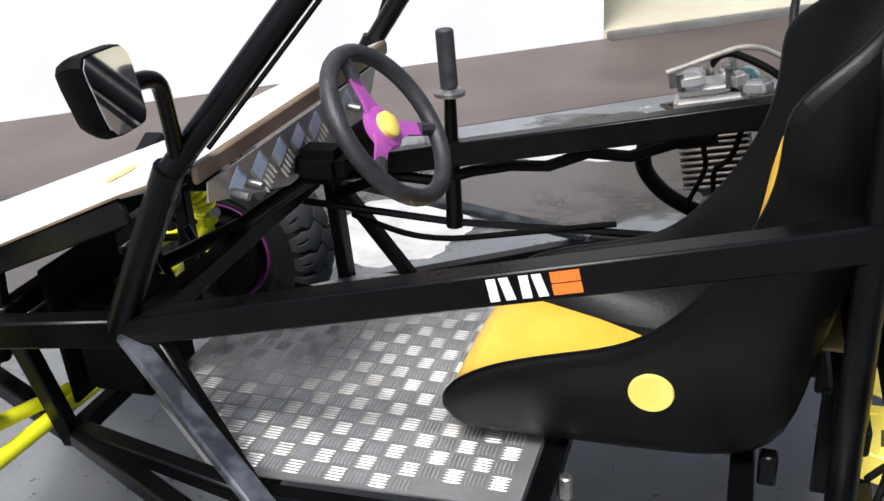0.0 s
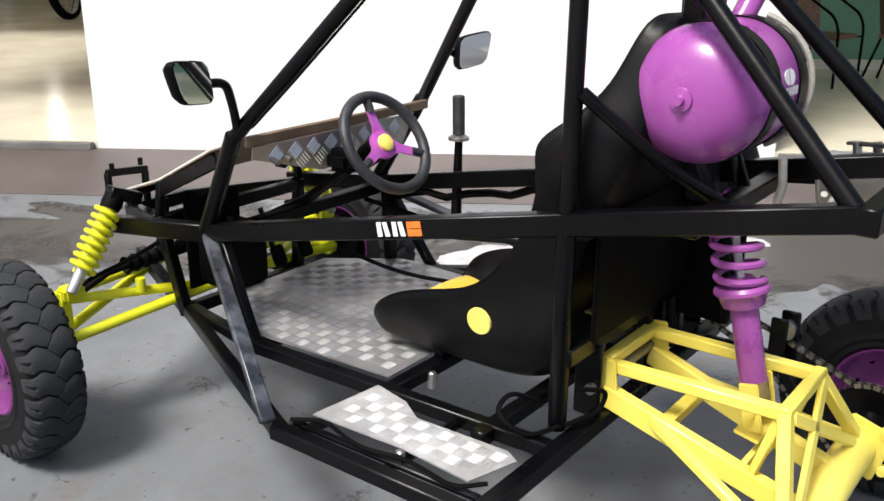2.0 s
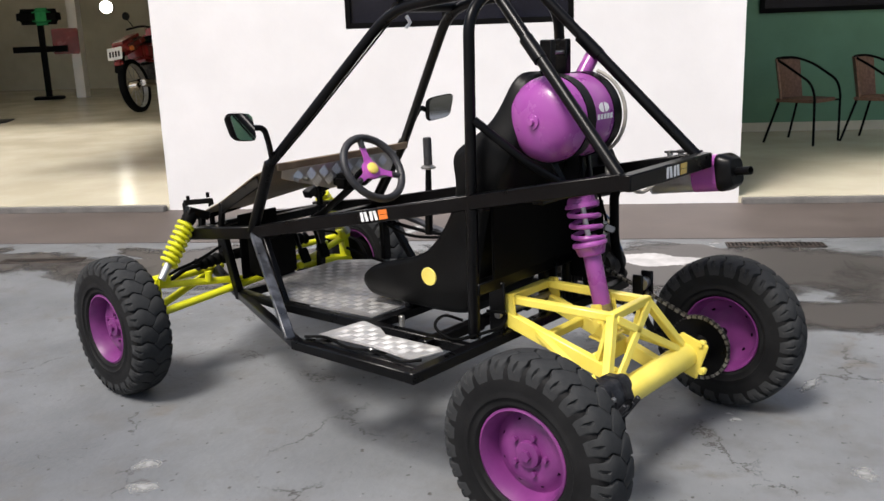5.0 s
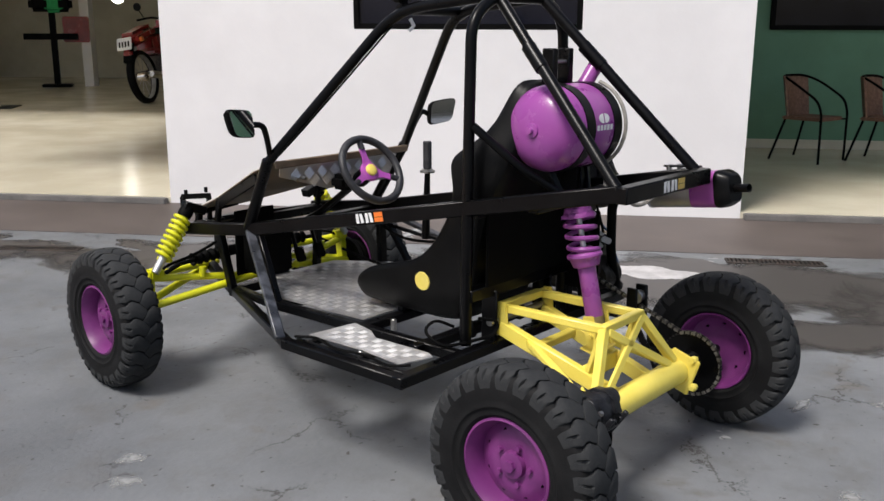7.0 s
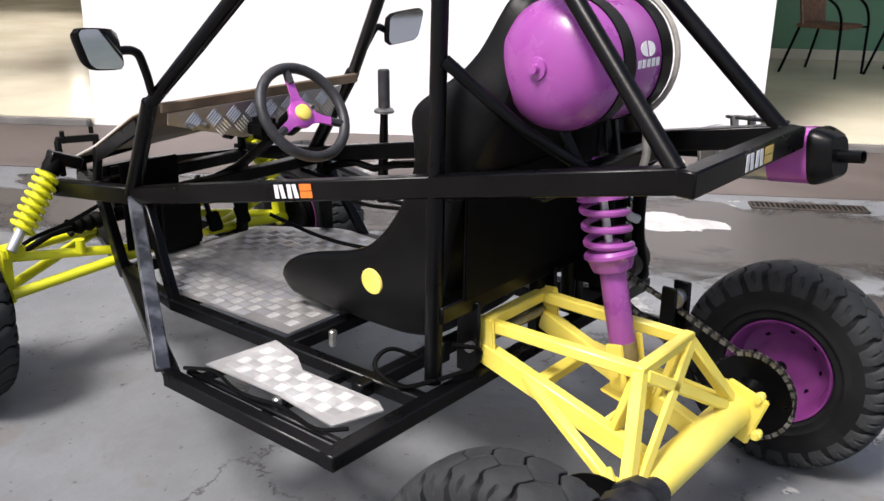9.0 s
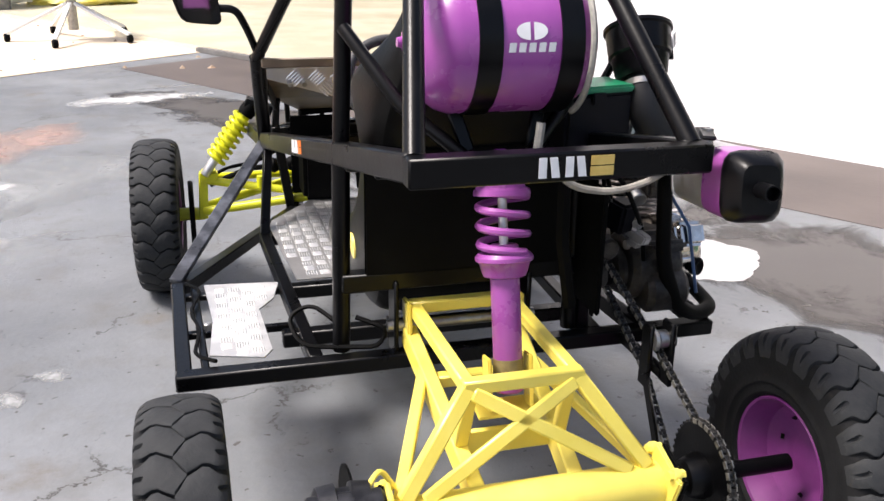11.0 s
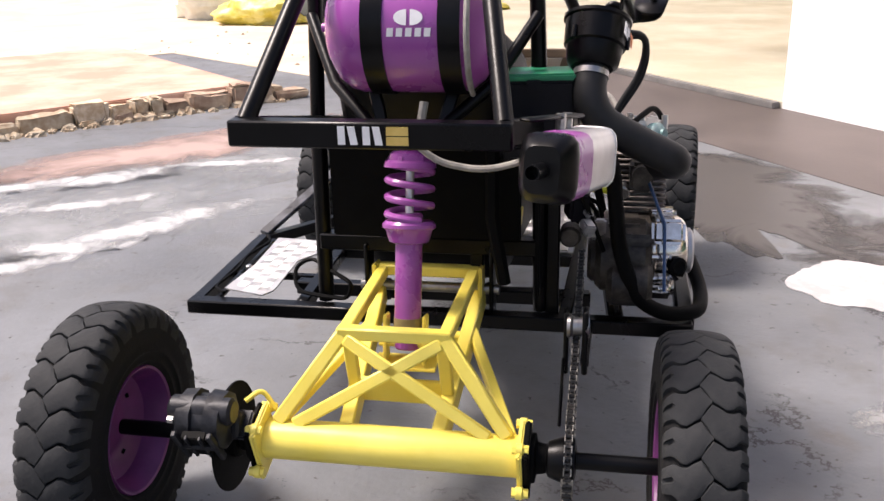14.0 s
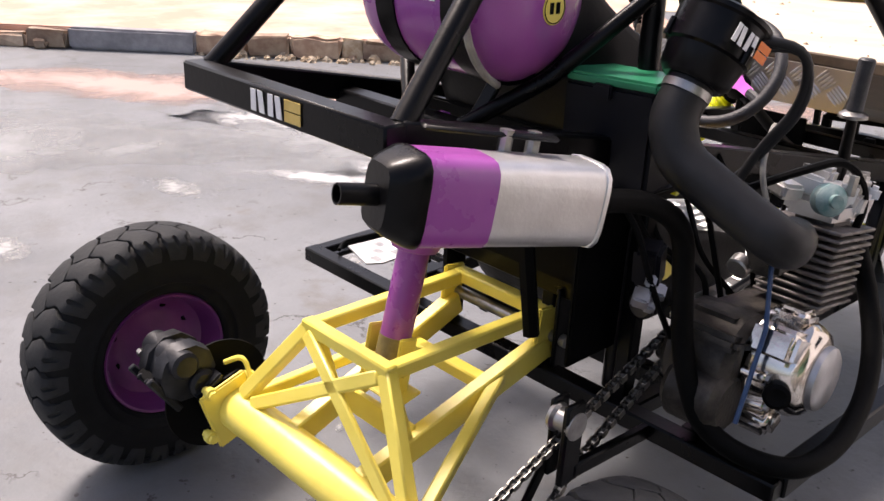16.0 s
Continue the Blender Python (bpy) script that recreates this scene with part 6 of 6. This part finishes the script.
# -- air filter and its fat intake hose
FAX = Vector((0.10, 0.58, 1)).normalized()
FB = Vector((0.416, 0.468, 1.094))
can = bp("air_filter", BLACK, lambda bm: lathe(bm, [(0, 0), (0, 0.05), (0.012, 0.062), (0.05, 0.068), (0.054, 0.074), (0.112, 0.077), (0.116, 0.082), (0.124, 0.082), (0.127, 0.068), (0.134, 0.058), (0.137, 0)], along(FB, FAX), 36), label="black round air filter housing")
bp("filter_knob", BLACK, lambda bm: rod(bm, FB + FAX * 0.135, FB + FAX * 0.156, 0.014, 10, 0.003), can)
for k in range(3):
    a = 2 * math.pi * k / 3
    o = along(FB + FAX * 0.05, FAX) @ Vector((0, 0.077 * math.cos(a), 0.077 * math.sin(a)))
    bp("filter_clip", BLACK, lambda bm: rod(bm, o, o + FAX * 0.03, 0.006, 8), can)
sn2 = (Vector((1, -0.25, 0)) - FAX * Vector((1, -0.25, 0)).dot(FAX)).normalized()
bars_sticker("filter_sticker", face(FB + FAX * 0.084 + sn2 * 0.0775, sn2.cross(FAX) * -1, FAX), 0.10, 0.03, ORANGE_STICKER, "white bars sticker", can)
bp("filter_stay", BLACK, lambda bm: tube(bm, [(0.40, 0.55, 1.16), (0.36, 0.58, 1.05), (0.32, 0.55, 0.93)], 0.010, 8))
bp("intake_hose", RUBBER_SMOOTH, lambda bm: tube(bm, rounded([FB + FAX * 0.012, FB - FAX * 0.07, (0.44, 0.425, 0.975), (0.545, 0.445, 0.915), (0.635, 0.46, 0.87), (0.59, 0.58, 0.84)], 0.09, 8), 0.041, 18), label="fat black rubber intake hose")
bp("hose_clip", STEEL, lambda bm: tube(bm, [FB - FAX * 0.008, FB - FAX * 0.022], 0.0432, 18))
for i, r in enumerate((0.009, 0.006)):
    bp("vent_hose", RUBBER_SMOOTH, lambda bm: tube(bm, rounded([(0.47 - 0.01 * i, 0.54, 1.17 - 0.02 * i), (0.55, 0.60, 1.16), (0.54 + 0.01 * i, 0.63, 1.06), (0.48, 0.62, 0.97 - 0.02 * i), (0.45 - 0.03 * i, 0.60, 0.88)], 0.09), r, 10))
bp("loose_wire", BLACK_MATT, lambda bm: tube(bm, rounded([(-0.31, 0.51, 0.455), (-0.40, 0.55, 0.45), (-0.42, 0.62, 0.50), (-0.36, 0.62, 0.53), (-0.31, 0.57, 0.50)], 0.06), 0.006, 6))
bp("loose_wire", BLACK_MATT, lambda bm: tube(bm, rounded([(-0.31, 0.5, 0.46), (-0.22, 0.46, 0.47), (-0.2, 0.45, 0.52), (-0.27, 0.49, 0.54)], 0.05), 0.006, 6))
bp("pillar_cable", BLACK_MATT, lambda bm: tube(bm, [(-0.385 + 0.0455 * i + rnd.uniform(-0.004, 0.004), 1.42 - 0.09 * i, 1.045 + 0.107 * i) for i in range(6)], 0.004, 6))


# ---- things further off ----
def add(name, mat, build, parent, label="", smooth=True):
    bm = B()
    build(bm)
    return part(name, bm, mat, parent, label, smooth)


WICKER = surface("brown_woven_plastic", (0.16, 0.085, 0.055), (0.25, 0.14, 0.095), 40, 0.6, 0.1, bump=0.6, grain=90)
RED_PAINT = surface("dark_red_paint", (0.2, 0.012, 0.014), (0.28, 0.02, 0.02), 8, 0.25, 0.1, bump=0.02, coat=0.3)
BAG = surface("yellow_plastic_sack", (0.6, 0.5, 0.06), (0.75, 0.68, 0.25), 7, 0.45, 0.1, bump=0.6, grain=14)
PALE = surface("pale_sack", (0.7, 0.68, 0.6), (0.8, 0.79, 0.74), 7, 0.6, 0.1, bump=0.5, grain=14)
GREY_BLOCK = surface("grey_block", (0.13, 0.13, 0.12), (0.24, 0.23, 0.21), 9, 0.85, 0.1, bump=0.5)
WHITE_METAL = surface("white_enamel", (0.75, 0.75, 0.75), (0.82, 0.82, 0.82), 9, 0.35, 0.1, bump=0.02)
GREEN_CLOTH = surface("green_cloth", (0.02, 0.3, 0.1), (0.03, 0.4, 0.14), 14, 0.8, 0.1, bump=0.4)


def chair():
    c = thing("armchair", "brown woven chair on thin black legs against the green wall", "chair", "waiting chairs")
    t = 0.012
    add("seat", WICKER, lambda bm: box(bm, (0, 0, 0.43), (0.44, 0.44, 0.035), bevel=0.015), c)

    def back(bm):
        g = []
        for j in range(8):
            z = 0.44 + 0.40 * j / 7
            row = []
            for i in range(9):
                a = radians(-55 + 110 * i / 8)
                rr = 0.245 + 0.02 * j / 7
                row.append((rr * math.sin(a), 0.02 + rr * math.cos(a) * 0.85 + 0.05 * j / 7, z))
            g.append(row)
        f = [[bm.verts.new(p) for p in r] for r in g]
        k = [[bm.verts.new((p[0] * 1.06, p[1] + 0.014, p[2])) for p in r] for r in g]
        for L in (f, k):
            for p, q in zip(L, L[1:]):
                for i in range(8):
                    bm.faces.new((p[i], p[i + 1], q[i + 1], q[i]))
        for i in range(8):
            bm.faces.new((f[0][i], f[0][i + 1], k[0][i + 1], k[0][i]))
            bm.faces.new((f[-1][i], f[-1][i + 1], k[-1][i + 1], k[-1][i]))
        for j in range(7):
            for i in (0, 8):
                bm.faces.new((f[j][i], f[j + 1][i], k[j + 1][i], k[j][i]))

    add("backrest", WICKER, back, c)
    for s in (-1, 1):
        add("arm", BLACK_MATT, lambda bm: tube(bm, rounded([(0, 0.285, 0.845), (s * 0.2, 0.24, 0.845), (s * 0.27, 0.08, 0.78), (s * 0.27, -0.18, 0.62), (s * 0.265, -0.23, 0.5), (s * 0.26, -0.24, 0.0)], 0.12), t, 8), c)
        add("leg", BLACK_MATT, lambda bm: tube(bm, [(s * 0.19, 0.18, 0.43), (s * 0.25, 0.30, 0.0)], t, 8), c)
        add("stretcher", BLACK_MATT, lambda bm: tube(bm, [(s * 0.21, -0.2, 0.42), (s * 0.262, -0.22, 0.42)], 0.009, 8), c)
    return c


ch = chair()
ch.matrix_world = Matrix.Translation(fac(-5.55, 2.98, 0.05)) @ pose(0, 0, 0, 0, 0, -8)
copy_thing(ch, Matrix.Translation(fac(-6.30, 2.98, 0.05)) @ pose(0, 0, 0, 0, 0, -4))


def motorcycle():
    m = thing("motorcycle", "dark red street motorcycle parked inside, seen tail first", "motorcycle")

    def wheel(y, r):
        w = add("wheel", BLACK_MATT, lambda bm: lathe(bm, [(-0.045, r - 0.06), (-0.055, r - 0.03), (-0.035, r - 0.005), (0, r), (0.035, r - 0.005), (0.055, r - 0.03), (0.045, r - 0.06)], along((0, y, r), (1, 0, 0)), 36, True), m)
        add("rim", DULL_ALU, lambda bm: lathe(bm, [(-0.03, r - 0.065), (-0.035, r - 0.045), (0.035, r - 0.045), (0.03, r - 0.065)], along((0, y, r), (1, 0, 0)), 36, True), w)
        add("hub", CHROME, lambda bm: rod(bm, (-0.06, y, r), (0.06, y, r), 0.06, 16, 0.01), w)
        for i in range(10):
            a = math.pi * 2 * i / 10
            add("spoke", DULL_ALU, lambda bm: tube(bm, [(0, y, r), (0, y + (r - 0.05) * math.cos(a), r + (r - 0.05) * math.sin(a))], 0.004, 5), w)

    wheel(0, 0.34)
    wheel(1.3, 0.34)
    add("tail", RED_PAINT, lambda bm: box(bm, (0, 0.08, 0.86), (0.27, 0.62, 0.18), (12, 0, 0), 0.06, 3), m, "red tail cowl")
    add("side_panel", RED_PAINT, lambda bm: box(bm, (0, 0.45, 0.74), (0.30, 0.42, 0.26), (-6, 0, 0), 0.06, 3), m, "red side panel")
    add("chain_case", BLACK_MATT, lambda bm: box(bm, (-0.1, 0.38, 0.38), (0.04, 0.7, 0.1), (4, 0, 0), 0.02, 2), m)
    add("seat", BLACK_MATT, lambda bm: box(bm, (0, 0.45, 0.90), (0.26, 0.75, 0.1), (3, 0, 0), 0.04, 3), m)
    add("fuel_tank", RED_PAINT, lambda bm: box(bm, (0, 0.95, 0.95), (0.3, 0.5, 0.22), (-4, 0, 0), 0.09, 4), m, "red fuel tank")
    add("mudguard", BLACK_MATT, lambda bm: box(bm, (0, -0.22, 0.68), (0.14, 0.04, 0.34), (-25, 0, 0), 0.015), m)
    pl = add("number_plate", WHITE_METAL, lambda bm: box(bm, (0, -0.3, 0.76), (0.2, 0.012, 0.16), (-18, 0, 0), 0.006), m, "white number plate")
    for i in range(4):
        add("plain_bar", BLACK_MATT, lambda bm: box(bm, (-0.06 + 0.04 * i, -0.309, 0.755), (0.022, 0.004, 0.07), (-18, 0, 0), 0), pl, smooth=False)
    add("tail_lamp", RED_PAINT, lambda bm: box(bm, (0, -0.26, 0.64), (0.12, 0.07, 0.09), bevel=0.025, seg=3), m, "red tail lamp")
    for s in (-1, 1):
        add("indicator", ORANGE_STICKER, lambda bm: lathe(bm, [(0, 0), (0.01, 0.03), (0.05, 0.03), (0.06, 0)], along((s * 0.12, -0.12, 0.80), (s, 0, 0)), 14), m, "amber indicator")
        add("fork", CHROME, lambda bm: tube(bm, [(s * 0.1, 1.3, 0.34), (s * 0.1, 1.06, 1.05)], 0.022, 10), m)
        add("handlebar", BLACK_MATT, lambda bm: tube(bm, rounded([(0, 1.05, 1.06), (s * 0.2, 1.02, 1.14), (s * 0.38, 0.9, 1.12)], 0.08), 0.014, 8), m)
        add("mirror", BLACK_MATT, lambda bm: lathe(bm, [(0, 0), (0, 0.055), (0.02, 0.05), (0.025, 0)], along((s * 0.36, 0.95, 1.3), (0, 1, 0)), 18), m)
        add("mirror_stalk", BLACK_MATT, lambda bm: tube(bm, [(s * 0.3, 0.98, 1.13), (s * 0.36, 0.95, 1.28)], 0.007, 6), m)
    add("engine_block", CAST, lambda bm: box(bm, (0, 0.68, 0.48), (0.3, 0.42, 0.36), bevel=0.06, seg=3), m)
    add("silencer", CHROME, lambda bm: rod(bm, (0.17, -0.1, 0.36), (0.17, 0.55, 0.3), 0.05, 18, 0.01), m, "chrome silencer")
    return m


mo = motorcycle()
mo.matrix_world = Matrix.Translation((6.49, 13.36, 0.05)) @ pose(0, 0, 0, 0, -9, -58) @ Matrix.Diagonal((1.36, 1.36, 1.36, 1))
m3 = copy_thing(mo, Matrix.Translation(fac(11.6, 15.2, 0.05)) @ pose(0, 0, 0, 0, 8, 30) @ Matrix.Diagonal((1.18, 1.18, 1.18, 1)))
m3["label"] = "dark motorcycle standing deep inside the garage"


def exercise_stand():
    st = thing("workshop_stand", "black metal stand with a green cloth over its pad", "stand")
    add("base", BLACK_MATT, lambda bm: box(bm, (0, 0, 0.03), (0.55, 0.35, 0.06), bevel=0.015), st)
    add("post", BLACK_MATT, lambda bm: bar(bm, (0, 0, 0.05), (0, 0, 1.55), 0.11, 0.11, up=(0, 1, 0)), st)
    add("crossbar", BLACK_MATT, lambda bm: bar(bm, (-0.55, 0, 0.98), (0.45, 0, 0.98), 0.1, 0.12), st)
    add("pad", BLACK_MATT, lambda bm: box(bm, (0, -0.05, 1.6), (0.8, 0.25, 0.3), bevel=0.08, seg=3), st)
    add("cloth", GREEN_CLOTH, lambda bm: box(bm, (0.06, -0.06, 1.6), (0.34, 0.28, 0.33), bevel=0.07, seg=3), st, "green cloth")
    add("panel", RED_PAINT, lambda bm: box(bm, (0.42, 0.1, 1.12), (0.5, 0.1, 0.5), bevel=0.02), st, "dark red panel")
    return st


exercise_stand().matrix_world = Matrix.Translation(fac(8.1, 12.9, 0.05)) @ pose(0, 0, 0, 0, 0, FA + 200) @ Matrix.Diagonal((1.12, 1.12, 1.12, 1))


def sack(name, label, mat, c, size, seed):
    rnd2 = random.Random(seed)
    bm = B()
    bmesh.ops.create_icosphere(bm, subdivisions=4, radius=1.0)
    o = Vector((rnd2.uniform(0, 50), rnd2.uniform(0, 50), 0))
    for v in bm.verts:
        k = 1 + 0.28 * noise.noise(v.co * 1.6 + o) + 0.12 * noise.noise(v.co * 4.5 + o)
        v.co = v.co * k
        v.co = Vector((v.co.x * size[0], v.co.y * size[1], max(v.co.z, -0.55) * size[2] + 0.55 * size[2]))
    ob = part(name, bm, mat)
    ob.location = c
    return tagged(ob, label, "sack", "street rubbish")


sack("plastic_sack", "crumpled bright yellow plastic sack on the sand", BAG, (-4.3, 10.9, 0.0), (0.75, 0.45, 0.26), 1)
sack("plastic_sack", "crumpled yellow sack heaped on another", BAG, (-3.95, 11.3, 0.1), (0.55, 0.42, 0.55), 2)
sack("plastic_sack", "pale cream sack lying beside yellow ones", PALE, (-3.0, 11.9, 0.1), (0.7, 0.45, 0.45), 3)
sack("plastic_sack", "small yellow sack lying on the sand", BAG, (-1.8, 12.3, 0.0), (0.7, 0.4, 0.2), 4)
sack("plastic_sack", "large pale sack by the white wall", PALE, (-5.3, 11.7, 0.0), (0.7, 0.5, 0.5), 5)
bm = B()
box(bm, (0, 0, 0.2), (1.1, 0.5, 0.4), bevel=0.03)
for v in bm.verts:
    v.co += Vector((noise.noise(v.co * 9), noise.noise(v.co * 7 + Vector((5, 0, 0))), 0)) * 0.03
ob = tagged(part("concrete_block", bm, GREY_BLOCK), "rough grey concrete block among the sacks", "block")
ob.matrix_world = pose(-3.1, 11.6, 0.006, 0, 0, 12)


def swivel_base():
    st = thing("swivel_base", "white five-legged swivel chair base with dark castors", "chair base")
    add("column", STEEL, lambda bm: rod(bm, (0, 0, 0.1), (0, 0, 0.62), 0.05, 14, 0.006), st)
    for k in range(5):
        a = 2 * math.pi * k / 5 + 0.4
        leg = add("leg", WHITE_METAL, lambda bm: bar(bm, (0.04 * math.cos(a), 0.04 * math.sin(a), 0.36), (0.62 * math.cos(a), 0.62 * math.sin(a), 0.08), 0.045, 0.03), st)
        add("castor", BLACK_MATT, lambda bm: rod(bm, (0.62 * math.cos(a) - 0.025, 0.62 * math.sin(a), 0.04), (0.62 * math.cos(a) + 0.025, 0.62 * math.sin(a), 0.04), 0.04, 12, 0.006), leg)
    add("seat", BLACK_MATT, lambda bm: box(bm, (0, 0, 0.68), (0.45, 0.45, 0.1), bevel=0.035, seg=3), st)
    return st


swivel_base().matrix_world = pose(-1.55, 8.75, 0.006, 0, 0, 20)

# crumbled earth and mortar along the broken kerb
rnd = random.Random(77)
vs, fs = [], []
for i in range(150):
    r = rnd.uniform(0.012, 0.05) * rnd.choice((0.6, 0.8, 1.0))
    c = KA + KD * rnd.uniform(3.9, KLEN + 0.1) + KN * rnd.uniform(-0.11, 0.0)
    b0 = len(vs)
    for ring, (k, h) in enumerate(((1.0, -0.01), (0.8, 0.55), (0.35, 0.95))):
        for j in range(6):
            a = j * math.pi / 3 + 0.4 * ring
            q = r * k * rnd.uniform(0.75, 1.25)
            vs.append(c + Vector((q * math.cos(a) * 1.3, q * math.sin(a), r * h * rnd.uniform(0.8, 1.2))))
    for ring in (0, 6):
        fs += [(b0 + ring + k, b0 + ring + (k + 1) % 6, b0 + ring + 6 + (k + 1) % 6, b0 + ring + 6 + k) for k in range(6)]
    fs.append(tuple(b0 + 12 + k for k in range(6)))
me = bpy.data.meshes.new("rubble")
me.from_pydata(vs, [], fs)
me.materials.append(EARTH)
tagged(new("rubble", me), "crumbled pale earth and mortar along the broken kerb", "rubble", kind="stuff")


def floor_mat():
    bm = B()
    prism(bm, [(-0.55, -0.36), (0.5, -0.38), (0.58, 0.33), (-0.5, 0.37)], 0.0, 0.012)
    ob = part("floor_mat", bm, RUBBER_SMOOTH, smooth=False)
    ob.matrix_world = pose(4.1, 14.5, 0.05, 0, 0, -30)
    tagged(ob, "dark rubber mat lying on the cream floor tiles", "mat")
    r2 = random.Random(31)
    bm = B()
    bmesh.ops.create_icosphere(bm, subdivisions=3, radius=1.0)
    for v in bm.verts:
        k = 1 + r2.uniform(-0.16, 0.16)
        v.co = Vector((v.co.x * 0.2 * k, v.co.y * 0.13 * k, max(0, v.co.z) * 0.075 * (1 + 0.5 * math.sin(9 * v.co.x + 4 * v.co.y))))
    ob = part("rag", bm, PALE)
    ob.matrix_world = pose(4.2, 14.46, 0.062, 0, 0, 25)
    tagged(ob, "crumpled white rag lying on the dark mat", "rag")


floor_mat()
# pebbles on the sandy street
rnd = random.Random(9)
vs, fs = [], []
for i in range(60):
    c = Vector((rnd.uniform(-5, 0), rnd.uniform(6.6, 12), 0.0))
    r = rnd.uniform(0.012, 0.04)
    b0 = len(vs)
    vs += [c + Vector((r * math.cos(a) * rnd.uniform(0.7, 1.3), r * math.sin(a) * rnd.uniform(0.7, 1.3), 0)) for a in [k * math.pi / 3 for k in range(6)]]
    vs.append(c + Vector((0, 0, r * 0.5 + 0.008)))
    fs += [(b0 + k, b0 + (k + 1) % 6, b0 + 6) for k in range(6)]
me = bpy.data.meshes.new("pebbles")
me.from_pydata(vs, [], fs)
me.materials.append(STONE)
tagged(new("pebbles", me), "small brown stones scattered on the sandy street", "stones", kind="stuff")


def hanging_lamp():
    la = thing("hanging_lamp", "lit white globe lamp hanging in the garage", "lamp")
    glow = bpy.data.materials.new("lamp_glow")
    glow.use_nodes = True
    g = glow.node_tree.nodes["Principled BSDF"]
    g.inputs["Emission Color"].default_value = (1.0, 0.96, 0.88, 1)
    g.inputs["Emission Strength"].default_value = 12.0
    add("globe", glow, lambda bm: bmesh.ops.create_uvsphere(bm, u_segments=20, v_segments=12, radius=0.11), la)
    add("rod", BLACK_MATT, lambda bm: rod(bm, (0, 0, 0.10), (0, 0, 1.74), 0.012, 8), la)
    return la


hanging_lamp().location = fac(4.82, 9.33, 1.87)
